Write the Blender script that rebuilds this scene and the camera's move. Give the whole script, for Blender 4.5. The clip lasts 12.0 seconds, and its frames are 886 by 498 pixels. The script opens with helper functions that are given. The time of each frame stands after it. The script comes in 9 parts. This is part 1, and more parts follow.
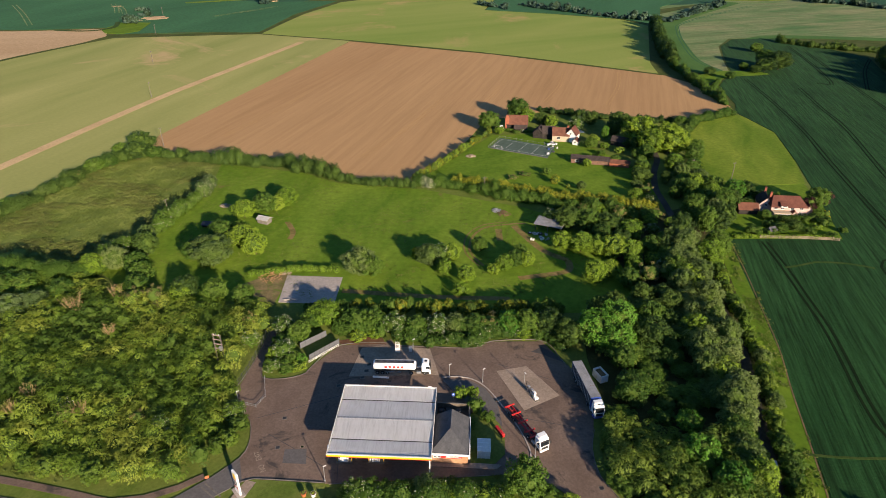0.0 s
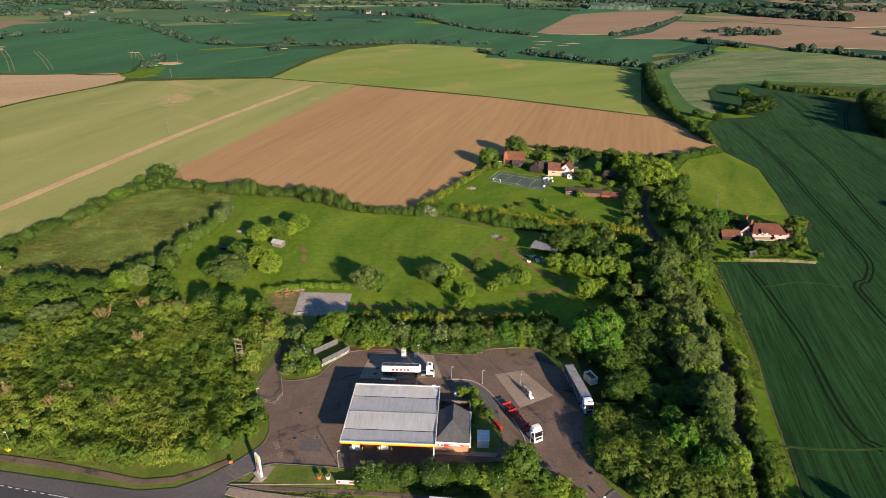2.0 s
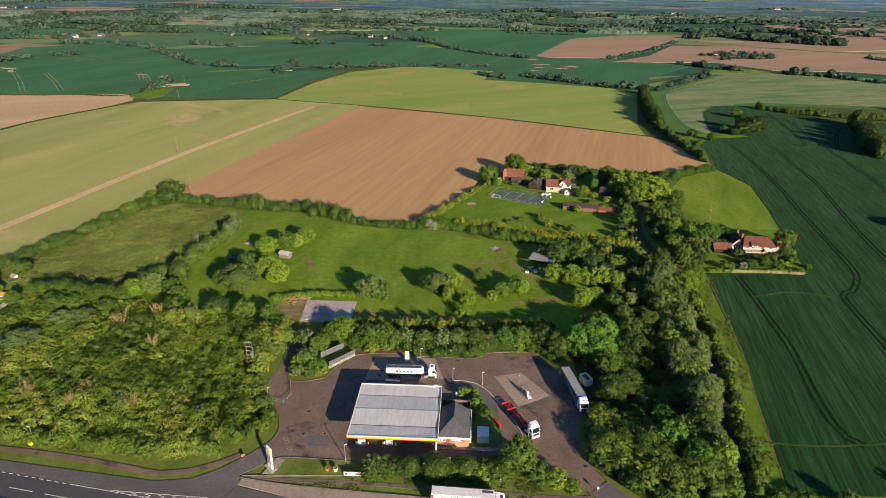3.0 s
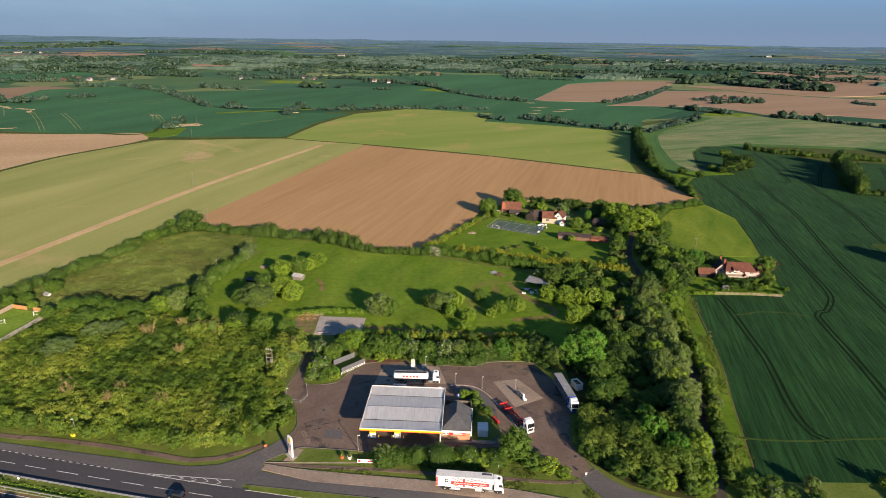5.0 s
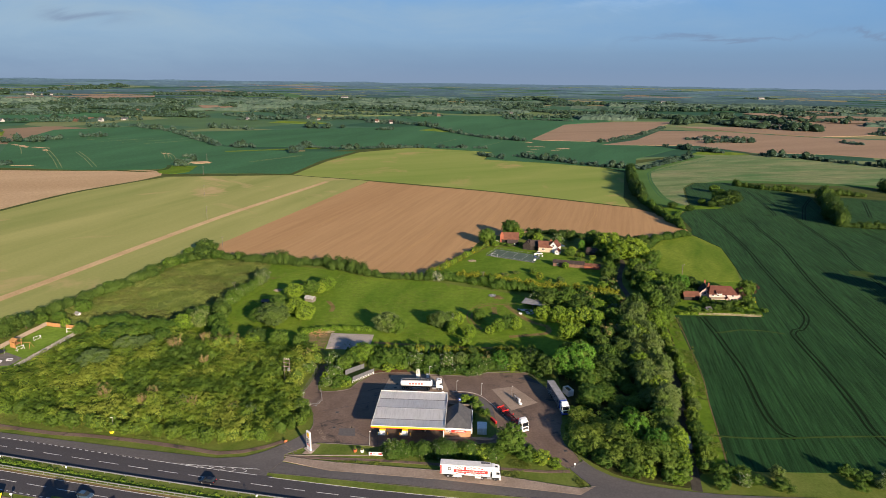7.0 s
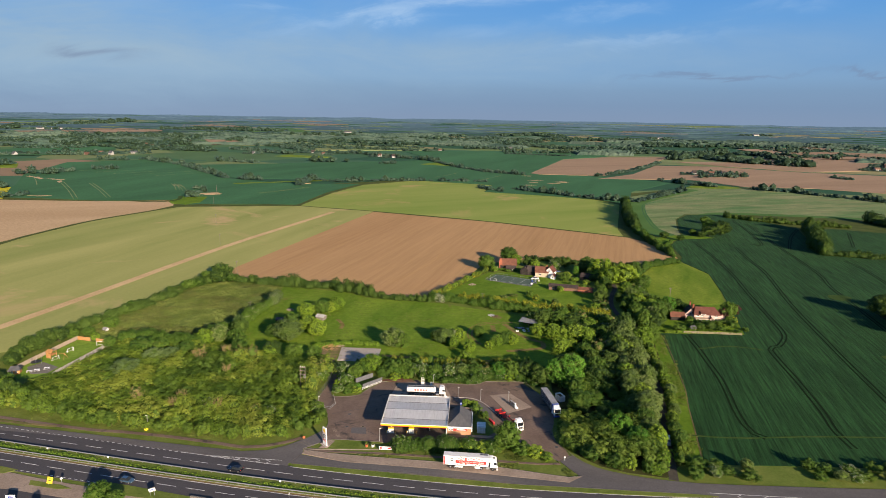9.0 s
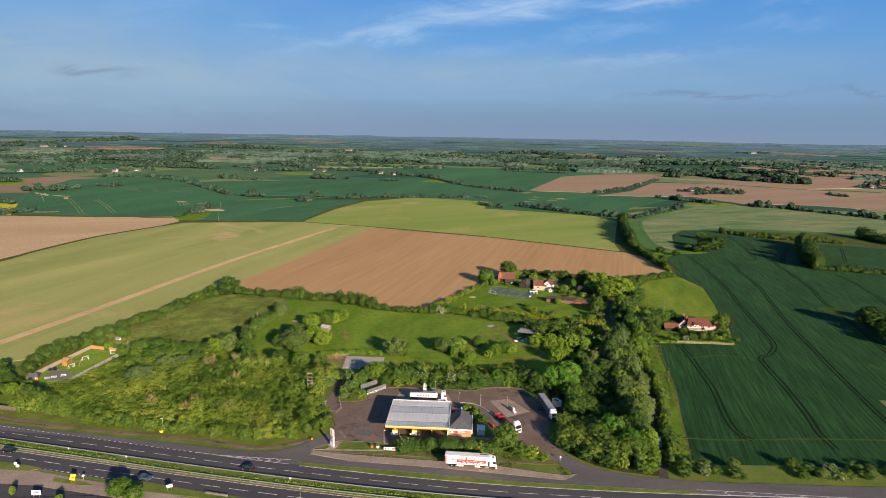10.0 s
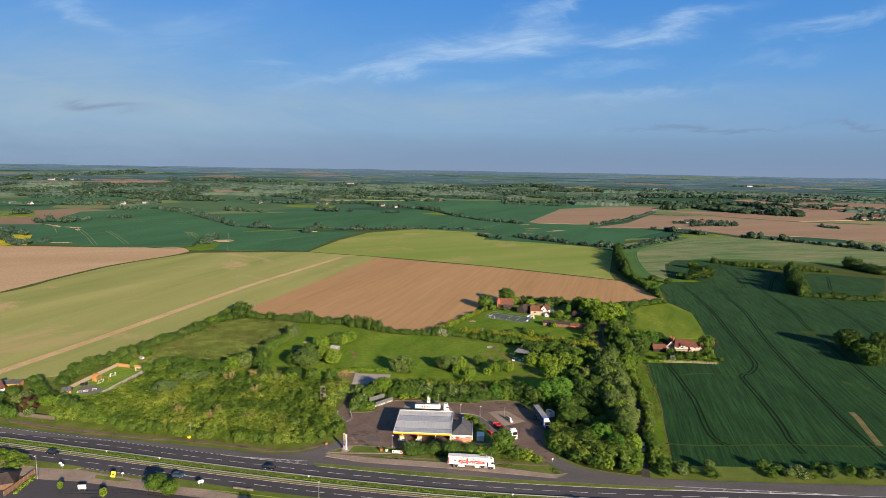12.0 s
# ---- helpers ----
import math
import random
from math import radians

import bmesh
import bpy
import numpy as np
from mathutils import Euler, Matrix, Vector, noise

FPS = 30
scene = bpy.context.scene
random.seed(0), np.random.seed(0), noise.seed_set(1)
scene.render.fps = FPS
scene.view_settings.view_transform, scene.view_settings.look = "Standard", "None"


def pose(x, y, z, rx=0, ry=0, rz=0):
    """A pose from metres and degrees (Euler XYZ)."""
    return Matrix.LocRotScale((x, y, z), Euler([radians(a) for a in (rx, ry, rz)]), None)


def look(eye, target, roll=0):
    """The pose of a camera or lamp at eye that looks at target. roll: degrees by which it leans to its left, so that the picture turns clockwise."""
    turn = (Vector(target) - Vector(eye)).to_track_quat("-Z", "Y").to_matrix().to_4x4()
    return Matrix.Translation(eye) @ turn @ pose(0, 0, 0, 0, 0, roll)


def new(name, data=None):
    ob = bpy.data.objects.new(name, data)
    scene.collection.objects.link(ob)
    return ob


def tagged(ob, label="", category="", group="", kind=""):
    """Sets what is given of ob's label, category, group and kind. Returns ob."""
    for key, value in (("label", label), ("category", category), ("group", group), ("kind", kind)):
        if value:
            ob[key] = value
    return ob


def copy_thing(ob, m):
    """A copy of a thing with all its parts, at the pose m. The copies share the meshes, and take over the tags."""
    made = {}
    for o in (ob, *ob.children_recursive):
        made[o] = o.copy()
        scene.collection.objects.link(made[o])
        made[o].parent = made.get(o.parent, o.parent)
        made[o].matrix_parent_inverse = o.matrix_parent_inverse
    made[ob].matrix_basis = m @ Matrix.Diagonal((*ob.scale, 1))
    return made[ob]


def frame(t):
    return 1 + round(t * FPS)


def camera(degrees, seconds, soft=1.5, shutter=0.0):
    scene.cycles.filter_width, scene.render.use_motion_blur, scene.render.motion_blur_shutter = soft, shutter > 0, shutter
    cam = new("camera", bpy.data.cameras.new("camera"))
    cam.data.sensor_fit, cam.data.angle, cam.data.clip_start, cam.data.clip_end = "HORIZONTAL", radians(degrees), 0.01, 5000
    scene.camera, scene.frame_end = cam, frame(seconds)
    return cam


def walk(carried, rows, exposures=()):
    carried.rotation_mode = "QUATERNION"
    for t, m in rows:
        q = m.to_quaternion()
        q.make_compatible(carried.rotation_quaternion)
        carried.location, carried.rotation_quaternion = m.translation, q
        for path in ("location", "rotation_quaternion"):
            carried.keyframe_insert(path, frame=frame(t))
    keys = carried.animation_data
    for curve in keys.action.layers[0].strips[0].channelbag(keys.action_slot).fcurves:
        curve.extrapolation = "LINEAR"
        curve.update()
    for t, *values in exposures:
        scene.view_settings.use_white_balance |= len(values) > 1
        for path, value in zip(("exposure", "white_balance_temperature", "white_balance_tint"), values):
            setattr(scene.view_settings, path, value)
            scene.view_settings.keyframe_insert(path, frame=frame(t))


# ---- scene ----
cam = camera(71.5, 12.0, 0.6)
PATH = [
    (0, (3.417, -73.969, 104.786), (3.417, -72.218, 103.818), 0.3),
    (0.5, (3.327, -78.177, 104.757), (3.327, -76.409, 103.822), 0.4),
    (1, (3.168, -82.638, 104.691), (3.167, -80.854, 103.787), 0.4),
    (1.5, (2.955, -87.171, 104.646), (2.953, -85.371, 103.773), 0.5),
    (2, (2.691, -91.914, 104.576), (2.689, -90.099, 103.736), 0.5),
    (2.5, (2.457, -96.702, 104.506), (2.455, -94.873, 103.697), 0.5),
    (3, (2.216, -101.707, 104.442), (2.213, -99.864, 103.666), 0.6),
    (5, (1.256, -122.318, 104.111), (1.251, -120.427, 103.461), 0.8),
    (5.5, (1.11, -127.636, 104.09), (1.104, -125.735, 103.471), 0.8),
    (6, (0.963, -133.129, 104.073), (0.956, -131.217, 103.486), 0.8),
    (6.5, (0.8, -138.7, 104.046), (0.792, -136.779, 103.489), 0.9),
    (7, (0.589, -144.429, 104.018), (0.581, -142.501, 103.489), 0.8),
    (9, (-0.259, -167.68, 103.978), (-0.27, -165.725, 103.556), 1.0),
    (9.5, (-0.485, -173.502, 104.006), (-0.496, -171.542, 103.612), 1.0),
    (10, (-0.719, -179.482, 104.06), (-0.731, -177.516, 103.693), 1.0),
    (10.5, (-0.941, -185.548, 104.134), (-0.953, -183.577, 103.793), 1.0),
    (11, (-1.169, -191.71, 104.198), (-1.181, -189.735, 103.884), 1.0),
    (11.5, (-1.333, -197.872, 104.272), (-1.346, -195.893, 103.984), 1.1),
    (12, (-1.447, -204.072, 104.326), (-1.462, -202.089, 104.064), 1.0),
]
walk(cam, [(t, look(*row)) for t, *row in PATH])

# ---------- world, sun and exposure ----------
SUN_EL, SUN_AZ = radians(16.5), math.atan2(0.5, -0.87)   # azimuth from +y towards +x
to_sun = Vector((math.sin(SUN_AZ) * math.cos(SUN_EL), math.cos(SUN_AZ) * math.cos(SUN_EL), math.sin(SUN_EL)))
scene.view_settings.exposure = 1.20

world = bpy.data.worlds.new("sky")
scene.world = world
world.use_nodes = True
wn, wl = world.node_tree.nodes, world.node_tree.links
wn.clear()
w_out = wn.new("ShaderNodeOutputWorld")
w_bg = wn.new("ShaderNodeBackground")
w_bg.inputs["Strength"].default_value = 0.07
w_sky = wn.new("ShaderNodeTexSky")
w_sky.sky_type, w_sky.sun_disc = "NISHITA", False
w_sky.sun_elevation, w_sky.sun_rotation = SUN_EL, SUN_AZ
w_sky.air_density, w_sky.dust_density, w_sky.ozone_density = 1.0, 0.6, 4.5
w_co = wn.new("ShaderNodeTexCoord")
# the low sky: blue-grey haze on the horizon, clear blue higher up
w_sep = wn.new("ShaderNodeSeparateXYZ")
wl.new(w_co.outputs["Generated"], w_sep.inputs["Vector"])


def sky_ramp(stops):
    r = wn.new("ShaderNodeValToRGB")
    e = r.color_ramp.elements
    while len(e) < len(stops):
        e.new(0.5)
    for k, (p, c) in zip(e, stops):
        k.position, k.color = p, (*c, 1)
    wl.new(w_sep.outputs["Z"], r.inputs["Fac"])
    return r.outputs["Color"]


def sky_mix(fac, a, b):
    m = wn.new("ShaderNodeMixRGB")
    for sock, v in (("Fac", fac), ("Color1", a), ("Color2", b)):
        if isinstance(v, tuple):
            m.inputs[sock].default_value = (*v, 1)
        else:
            wl.new(v, m.inputs[sock])
    return m.outputs["Color"]


def sky_math(op, *args):
    m = wn.new("ShaderNodeMath")
    m.operation = op
    for k, v in enumerate(args):
        if isinstance(v, (int, float)):
            m.inputs[k].default_value = v
        else:
            wl.new(v, m.inputs[k])
    return m.outputs[0]


def sky_noise(vec, size, detail, lo, hi, bottom, top, distort=0.8):
    t = wn.new("ShaderNodeTexNoise")
    t.inputs["Scale"].default_value = size
    t.inputs["Detail"].default_value = detail
    t.inputs["Roughness"].default_value = 0.62
    t.inputs["Distortion"].default_value = distort
    wl.new(vec, t.inputs["Vector"])
    r = wn.new("ShaderNodeMapRange")
    for sock, v in (("From Min", lo), ("From Max", hi), ("To Min", bottom), ("To Max", top)):
        r.inputs[sock].default_value = v
    wl.new(t.outputs["Fac"], r.inputs["Value"])
    return r.outputs["Result"]


def sky_vector(x, y):
    c = wn.new("ShaderNodeCombineXYZ")
    wl.new(x, c.inputs["X"])
    wl.new(y, c.inputs["Y"])
    return c.outputs["Vector"]


# sideways and upward slope of each direction of view, bent a little so that clouds fray
ahead = sky_math("MAXIMUM", w_sep.outputs["Y"], 0.2)
side = sky_math("DIVIDE", w_sep.outputs["X"], ahead)
upward = sky_math("DIVIDE", w_sep.outputs["Z"], ahead)
bend_in = sky_vector(side, sky_math("MULTIPLY", upward, 3.0))
side_b = sky_math("ADD", side, sky_noise(bend_in, 7.0, 4, 0.2, 0.8, -0.05, 0.05))
up_b = sky_math("ADD", upward, sky_noise(bend_in, 5.0, 6, 0.2, 0.8, -0.022, 0.022))


def cloud(u, v, wide, high, lean=0.0, curl=0.0, share=0.5):
    """One soft cloud at the slopes u, v; lean and curl: how it climbs sideways."""
    du = sky_math("SUBTRACT", side_b, u)
    line = sky_math("ADD", sky_math("MULTIPLY", du, lean), sky_math("MULTIPLY", sky_math("MULTIPLY", du, du), curl))
    dv = sky_math("SUBTRACT", sky_math("SUBTRACT", up_b, v), line)
    a, b = sky_math("DIVIDE", du, wide), sky_math("DIVIDE", dv, high)
    e = sky_math("ADD", sky_math("MULTIPLY", a, a), sky_math("MULTIPLY", b, b))
    return sky_math("MULTIPLY", sky_math("EXPONENT", sky_math("MULTIPLY", e, -1.0)), share)


def clouds(*specs):
    total = cloud(*specs[0])
    for c in specs[1:]:
        total = sky_math("ADD", total, cloud(*c))
    return total


low_share = sky_ramp([(0.0, (0.97,) * 3), (0.06, (0.92,) * 3), (0.30, (0.85,) * 3), (0.6, (0, 0, 0))])
low_tone = sky_ramp([(0.0, (1.37, 1.92, 2.88)), (0.02, (1.2, 1.85, 2.92)), (0.042, (1.17, 1.93, 3.1)), (0.06, (1.23, 2.18, 3.58)), (0.14, (0.701, 2.03, 4.28)), (0.28, (0.266, 1.48, 4.21))])
air = sky_mix(low_share, w_sky.outputs["Color"], low_tone)
wisp = sky_noise(sky_vector(sky_math("MULTIPLY", side, 1.6), sky_math("SUBTRACT", sky_math("MULTIPLY", upward, 9.0), sky_math("MULTIPLY", side, 1.4))), 4.0, 9, 0.32, 0.68, 0.25, 1.15, 1.2)
wide_noise = sky_noise(sky_vector(side, sky_math("MULTIPLY", upward, 4.0)), 3.0, 6, 0.3, 0.7, 0.35, 1.1)
veils = clouds((-0.66, 0.11, 0.42, 0.10, 0.0, 0.0, 0.92), (-0.16, 0.085, 0.45, 0.040, 0.0, 0.0, 0.50), (0.18, 0.098, 0.32, 0.026, 0.02, 0.0, 0.42), (0.50, 0.125, 0.24, 0.040, 0.1, 0.0, 0.22))
hazed = sky_mix(sky_math("MULTIPLY", veils, wide_noise), air, (2.03, 2.92, 3.84))
cirrus = clouds((-0.08, 0.157, 0.16, 0.013, 0.20, 0.0, 0.44), (0.11, 0.196, 0.17, 0.017, 0.11, 0.0, 0.50), (0.33, 0.222, 0.10, 0.011, 0.22, 0.2, 0.53), (0.13, 0.236, 0.040, 0.020, 0.3, 0.0, 0.40),
                (0.19, 0.262, 0.030, 0.012, 0.7, 0.0, 0.36), (-0.275, 0.156, 0.050, 0.006, 0.0, 0.0, 0.27), (0.24, 0.160, 0.060, 0.011, 0.2, 0.0, 0.24), (0.61, 0.234, 0.10, 0.009, 0.22, 0.0, 0.32),
                (0.50, 0.176, 0.08, 0.010, 0.12, 0.0, 0.18), (-0.59, 0.226, 0.060, 0.014, -0.45, 0.0, 0.32), (-0.42, 0.206, 0.10, 0.022, 0.3, 0.0, 0.18), (0.30, 0.118, 0.12, 0.008, 0.12, 0.0, 0.22), (0.05, 0.128, 0.08, 0.010, 0.05, 0.0, 0.13))
streaked = sky_mix(sky_math("MULTIPLY", cirrus, wisp), hazed, (3.4, 4.43, 5.61))
greys = clouds((-0.566, 0.089, 0.055, 0.009, -0.06, 0.0, 0.55), (0.42, 0.066, 0.12, 0.0030, 0.05, 0.0, 0.5), (0.66, 0.074, 0.05, 0.0030, 0.05, 0.0, 0.42))
wl.new(sky_mix(greys, streaked, (1.14, 1.51, 2.36)), w_bg.inputs["Color"])
wl.new(w_bg.outputs["Background"], w_out.inputs["Surface"])

lamp = bpy.data.lights.new("sun", "SUN")
lamp.energy, lamp.angle, lamp.color = 5.0, radians(0.6), (1.0, 0.80, 0.61)
sun_lamp = new("sun", lamp)
sun_lamp.matrix_world = look(to_sun * 300, (0, 0, 0))


# ---------- materials ----------
def nodes_of(name):
    m = bpy.data.materials.new(name)
    m.use_nodes = True
    n = m.node_tree.nodes
    return m, n, m.node_tree.links, n["Principled BSDF"]


def noise_node(n, l, vec, scale, detail=4.0, rough=0.6, distort=0.0):
    t = n.new("ShaderNodeTexNoise")
    t.inputs["Scale"].default_value = scale
    t.inputs["Detail"].default_value = detail
    t.inputs["Roughness"].default_value = rough
    t.inputs["Distortion"].default_value = distort
    l.new(vec, t.inputs["Vector"])
    return t.outputs["Fac"]


def ramp_node(n, l, fac, stops):
    r = n.new("ShaderNodeValToRGB")
    e = r.color_ramp.elements
    while len(e) < len(stops):
        e.new(0.5)
    for k, (p, c) in zip(e, stops):
        k.position, k.color = p, (*c, 1)
    l.new(fac, r.inputs["Fac"])
    return r.outputs["Color"]


def mix_node(n, l, fac, a, b, mode="MIX"):
    m = n.new("ShaderNodeMixRGB")
    m.blend_type = mode
    for sock, v in (("Fac", fac), ("Color1", a), ("Color2", b)):
        if isinstance(v, (int, float)):
            m.inputs[sock].default_value = v
        elif isinstance(v, tuple):
            m.inputs[sock].default_value = (*v, 1)
        else:
            l.new(v, m.inputs[sock])
    return m.outputs["Color"]


def surface(name, dark, light, large=0.05, fine=1.5, rough=0.9, bump=0.0, turn=0.0, stretch=(1, 1, 1), rows=None, metal=0.0, spots=None, grain=0.85):
    """A ground or wall surface: two tones at a large and a fine scale; rows: (metres apart, strength) of drill rows; spots: (colour, scale, threshold)."""
    m, n, l, b = nodes_of(name)
    co = n.new("ShaderNodeTexCoord").outputs["Object"]
    mt = n.new("ShaderNodeMapping")
    mt.inputs["Rotation"].default_value = (0, 0, radians(turn))
    l.new(co, mt.inputs["Vector"])
    mp = n.new("ShaderNodeMapping")
    mp.inputs["Scale"].default_value = stretch
    l.new(mt.outputs["Vector"], mp.inputs["Vector"])
    vec = mp.outputs["Vector"]
    f1 = noise_node(n, l, vec, large, 5, 0.6, 0.4)
    f2 = noise_node(n, l, co, fine, 4, 0.7)
    col = ramp_node(n, l, f1, [(0.32, dark), (0.68, light)])
    fine_c = ramp_node(n, l, f2, [(0.25, (0.66, 0.66, 0.66)), (0.75, (1.2, 1.2, 1.2))])
    col = mix_node(n, l, grain, col, fine_c, "MULTIPLY")
    if rows:
        mr = n.new("ShaderNodeMapping")
        mr.inputs["Scale"].default_value = (1.0 / rows[0], 0.035 / rows[0], 1)
        l.new(mt.outputs["Vector"], mr.inputs["Vector"])
        rc = ramp_node(n, l, noise_node(n, l, mr.outputs["Vector"], 1.0, 3, 0.7, 0.2), [(0.36, (1 - rows[1],) * 3), (0.62, (1.12, 1.12, 1.12))])
        col = mix_node(n, l, 1.0, col, rc, "MULTIPLY")
    if spots:
        f3 = noise_node(n, l, co, spots[1], 6, 0.65, 0.8)
        sf = ramp_node(n, l, f3, [(spots[2], (0, 0, 0)), (spots[2] + 0.08, (1, 1, 1))])
        col = mix_node(n, l, sf, col, spots[0])
    l.new(col, b.inputs["Base Color"])
    b.inputs["Roughness"].default_value = rough
    b.inputs["Metallic"].default_value = metal
    b.inputs["Specular IOR Level"].default_value = 0.25 if rough < 0.89 else 0.05
    if bump:
        bp = n.new("ShaderNodeBump")
        bp.inputs["Strength"].default_value = 0.6
        bp.inputs["Distance"].default_value = bump
        l.new(f2, bp.inputs["Height"])
        l.new(bp.outputs["Normal"], b.inputs["Normal"])
    return m


def paint(name, colour, rough=0.5, metal=0.0, dirt=0.12):
    """A painted or plastic surface with slight dirt."""
    m, n, l, b = nodes_of(name)
    co = n.new("ShaderNodeTexCoord").outputs["Object"]
    f = noise_node(n, l, co, 1.3, 6, 0.65)
    g = noise_node(n, l, co, 14.0, 3, 0.6)
    c = ramp_node(n, l, f, [(0.3, tuple(v * (1 - dirt) for v in colour)), (0.65, colour)])
    c = mix_node(n, l, dirt, c, ramp_node(n, l, g, [(0.3, (0.7, 0.68, 0.65)), (0.6, (1, 1, 1))]), "MULTIPLY")
    l.new(c, b.inputs["Base Color"])
    b.inputs["Roughness"].default_value = rough
    b.inputs["Metallic"].default_value = metal
    return m


def leafy(name, tones, through_light=0.35, tint=0.68, patch=0.0, by_plant=False):
    """Leaves: tones from dark to light, picked by plant and by leaf; some light comes through."""
    m, n, l, b = nodes_of(name)
    oi = n.new("ShaderNodeObjectInfo").outputs["Random"]
    ri = n.new("ShaderNodeNewGeometry").outputs["Random Per Island"]
    mx = n.new("ShaderNodeMath")
    mx.operation = "MULTIPLY_ADD"
    mx.inputs[1].default_value = tint
    if patch:
        pc = n.new("ShaderNodeTexCoord").outputs["Object"]
        oi = ramp_node(n, l, noise_node(n, l, pc, patch, 3, 0.6), [(0.36, (0, 0, 0)), (0.64, (1, 1, 1))])
    if by_plant:
        an = n.new("ShaderNodeAttribute")
        an.attribute_name = "tone"
        oi = an.outputs["Fac"]
    l.new(oi, mx.inputs[0])
    ms = n.new("ShaderNodeMath")
    ms.operation = "MULTIPLY"
    ms.inputs[1].default_value = 1 - tint
    l.new(ri, ms.inputs[0])
    l.new(ms.outputs[0], mx.inputs[2])
    k = len(tones) - 1
    col = ramp_node(n, l, mx.outputs[0], [(0.12 + 0.76 * i / k, c) for i, c in enumerate(tones)])
    l.new(col, b.inputs["Base Color"])
    b.inputs["Roughness"].default_value = 0.62
    b.inputs["Specular IOR Level"].default_value = 0.25
    tr = n.new("ShaderNodeBsdfTranslucent")
    l.new(mix_node(n, l, 1.0, col, (1.0, 1.05, 0.45), "MULTIPLY"), tr.inputs["Color"])
    sh = n.new("ShaderNodeMixShader")
    sh.inputs[0].default_value = through_light
    l.new(b.outputs[0], sh.inputs[1])
    l.new(tr.outputs[0], sh.inputs[2])
    l.new(sh.outputs[0], n["Material Output"].inputs["Surface"])
    return m


M = {}
M["soil"] = surface("ploughed_soil", (0.3170, 0.1893, 0.0866), (0.3795, 0.2358, 0.1108), 0.016, 1.3, 0.95, 0.03, 16, (1, 0.12, 1), (3.4, 0.03), 0.0, None, 0.4)
M["soil_far"] = surface("bare_soil", (0.40, 0.275, 0.150), (0.49, 0.350, 0.200), 0.014, 0.4, 0.95, 0.0, 66, (1, 0.14, 1))
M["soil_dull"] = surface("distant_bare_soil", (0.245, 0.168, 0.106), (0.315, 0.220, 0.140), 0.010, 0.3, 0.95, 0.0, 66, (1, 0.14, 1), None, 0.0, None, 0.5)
M["margin"] = surface("crop_margin", (0.042, 0.105, 0.022), (0.070, 0.140, 0.034), 0.03, 0.6, 0.92, 0.0, 70, (1, 0.3, 1))
M["bank"] = surface("dark_grass_bank", (0.050, 0.070, 0.016), (0.085, 0.100, 0.028), 0.08, 0.7, 0.92, 0.1)
M["rut"] = surface("pressed_soil", (0.36, 0.215, 0.088), (0.45, 0.275, 0.12), 0.2, 1.0, 0.95)
M["young"] = surface("young_crop", (0.2112, 0.2396, 0.0684), (0.3312, 0.3220, 0.1121), 0.018, 0.6, 0.95, 0.0, 14, (1, 0.15, 1), None, 0.0, ((0.41, 0.31, 0.145), 0.0075, 0.585), 0.3)
M["spring"] = surface("spring_crop", (0.165, 0.232, 0.044), (0.255, 0.285, 0.074), 0.014, 0.6, 0.95, 0.05, 62, (1, 0.2, 1), None, 0.0, ((0.32, 0.26, 0.095), 0.009, 0.565), 0.35)
M["wheat"] = surface("green_wheat", (0.0136, 0.0482, 0.0138), (0.0226, 0.0695, 0.0201), 0.03, 1.9, 0.9, 0.25, 13.5, (1, 0.4, 1), (0.9, 0.55))
# the wheat again, lighter and bluer: distance haze put into the colour
M["wheat_far"] = surface("green_wheat_hazed", (0.0216, 0.0780, 0.0324), (0.0396, 0.1224, 0.0516), 0.010, 0.3, 0.9, 0.0, 20, (1, 0.25, 1))
M["stubble"] = surface("thin_crop", (0.0779, 0.1534, 0.0496), (0.2183, 0.2195, 0.1038), 0.035, 0.4, 0.92, 0.0, 70, (1, 0.3, 1), (3.0, 0.25))
M["pasture"] = surface("pasture_grass", (0.0751, 0.1447, 0.0113), (0.1574, 0.2307, 0.0254), 0.055, 0.4, 0.9, 0.3, 15, (1, 0.4, 1), None, 0.0, ((0.15, 0.12, 0.045), 0.05, 0.64))
M["lawn"] = surface("lawn_grass", (0.070, 0.135, 0.010), (0.128, 0.198, 0.020), 0.09, 0.5, 0.9, 0.08, 40, (1, 0.4, 1))
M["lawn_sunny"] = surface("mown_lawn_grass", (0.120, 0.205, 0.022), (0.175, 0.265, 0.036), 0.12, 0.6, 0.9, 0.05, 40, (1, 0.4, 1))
M["meadow"] = surface("paddock_grass", (0.0889, 0.1537, 0.0132), (0.1824, 0.2353, 0.0286), 0.07, 0.5, 0.9, 0.2, 16, (1, 0.3, 1), None, 0.0, ((0.17, 0.15, 0.05), 0.045, 0.66))
M["rough"] = surface("rough_grass", (0.0882, 0.1276, 0.0234), (0.1722, 0.2068, 0.0495), 0.045, 0.7, 0.92, 0.2, 20, (1, 0.4, 1))
M["verge"] = surface("verge_grass", (0.082, 0.124, 0.020), (0.150, 0.176, 0.042), 0.09, 1.3, 0.92, 0.12)
M["asphalt"] = surface("road_asphalt", (0.050, 0.047, 0.049), (0.073, 0.069, 0.071), 0.05, 3.0, 0.85, 0.01, 10, (0.15, 1, 1))
M["asphalt_old"] = surface("weathered_asphalt", (0.084, 0.078, 0.075), (0.124, 0.115, 0.110), 0.07, 2.0, 0.88, 0.01, 10, (0.3, 1, 1))
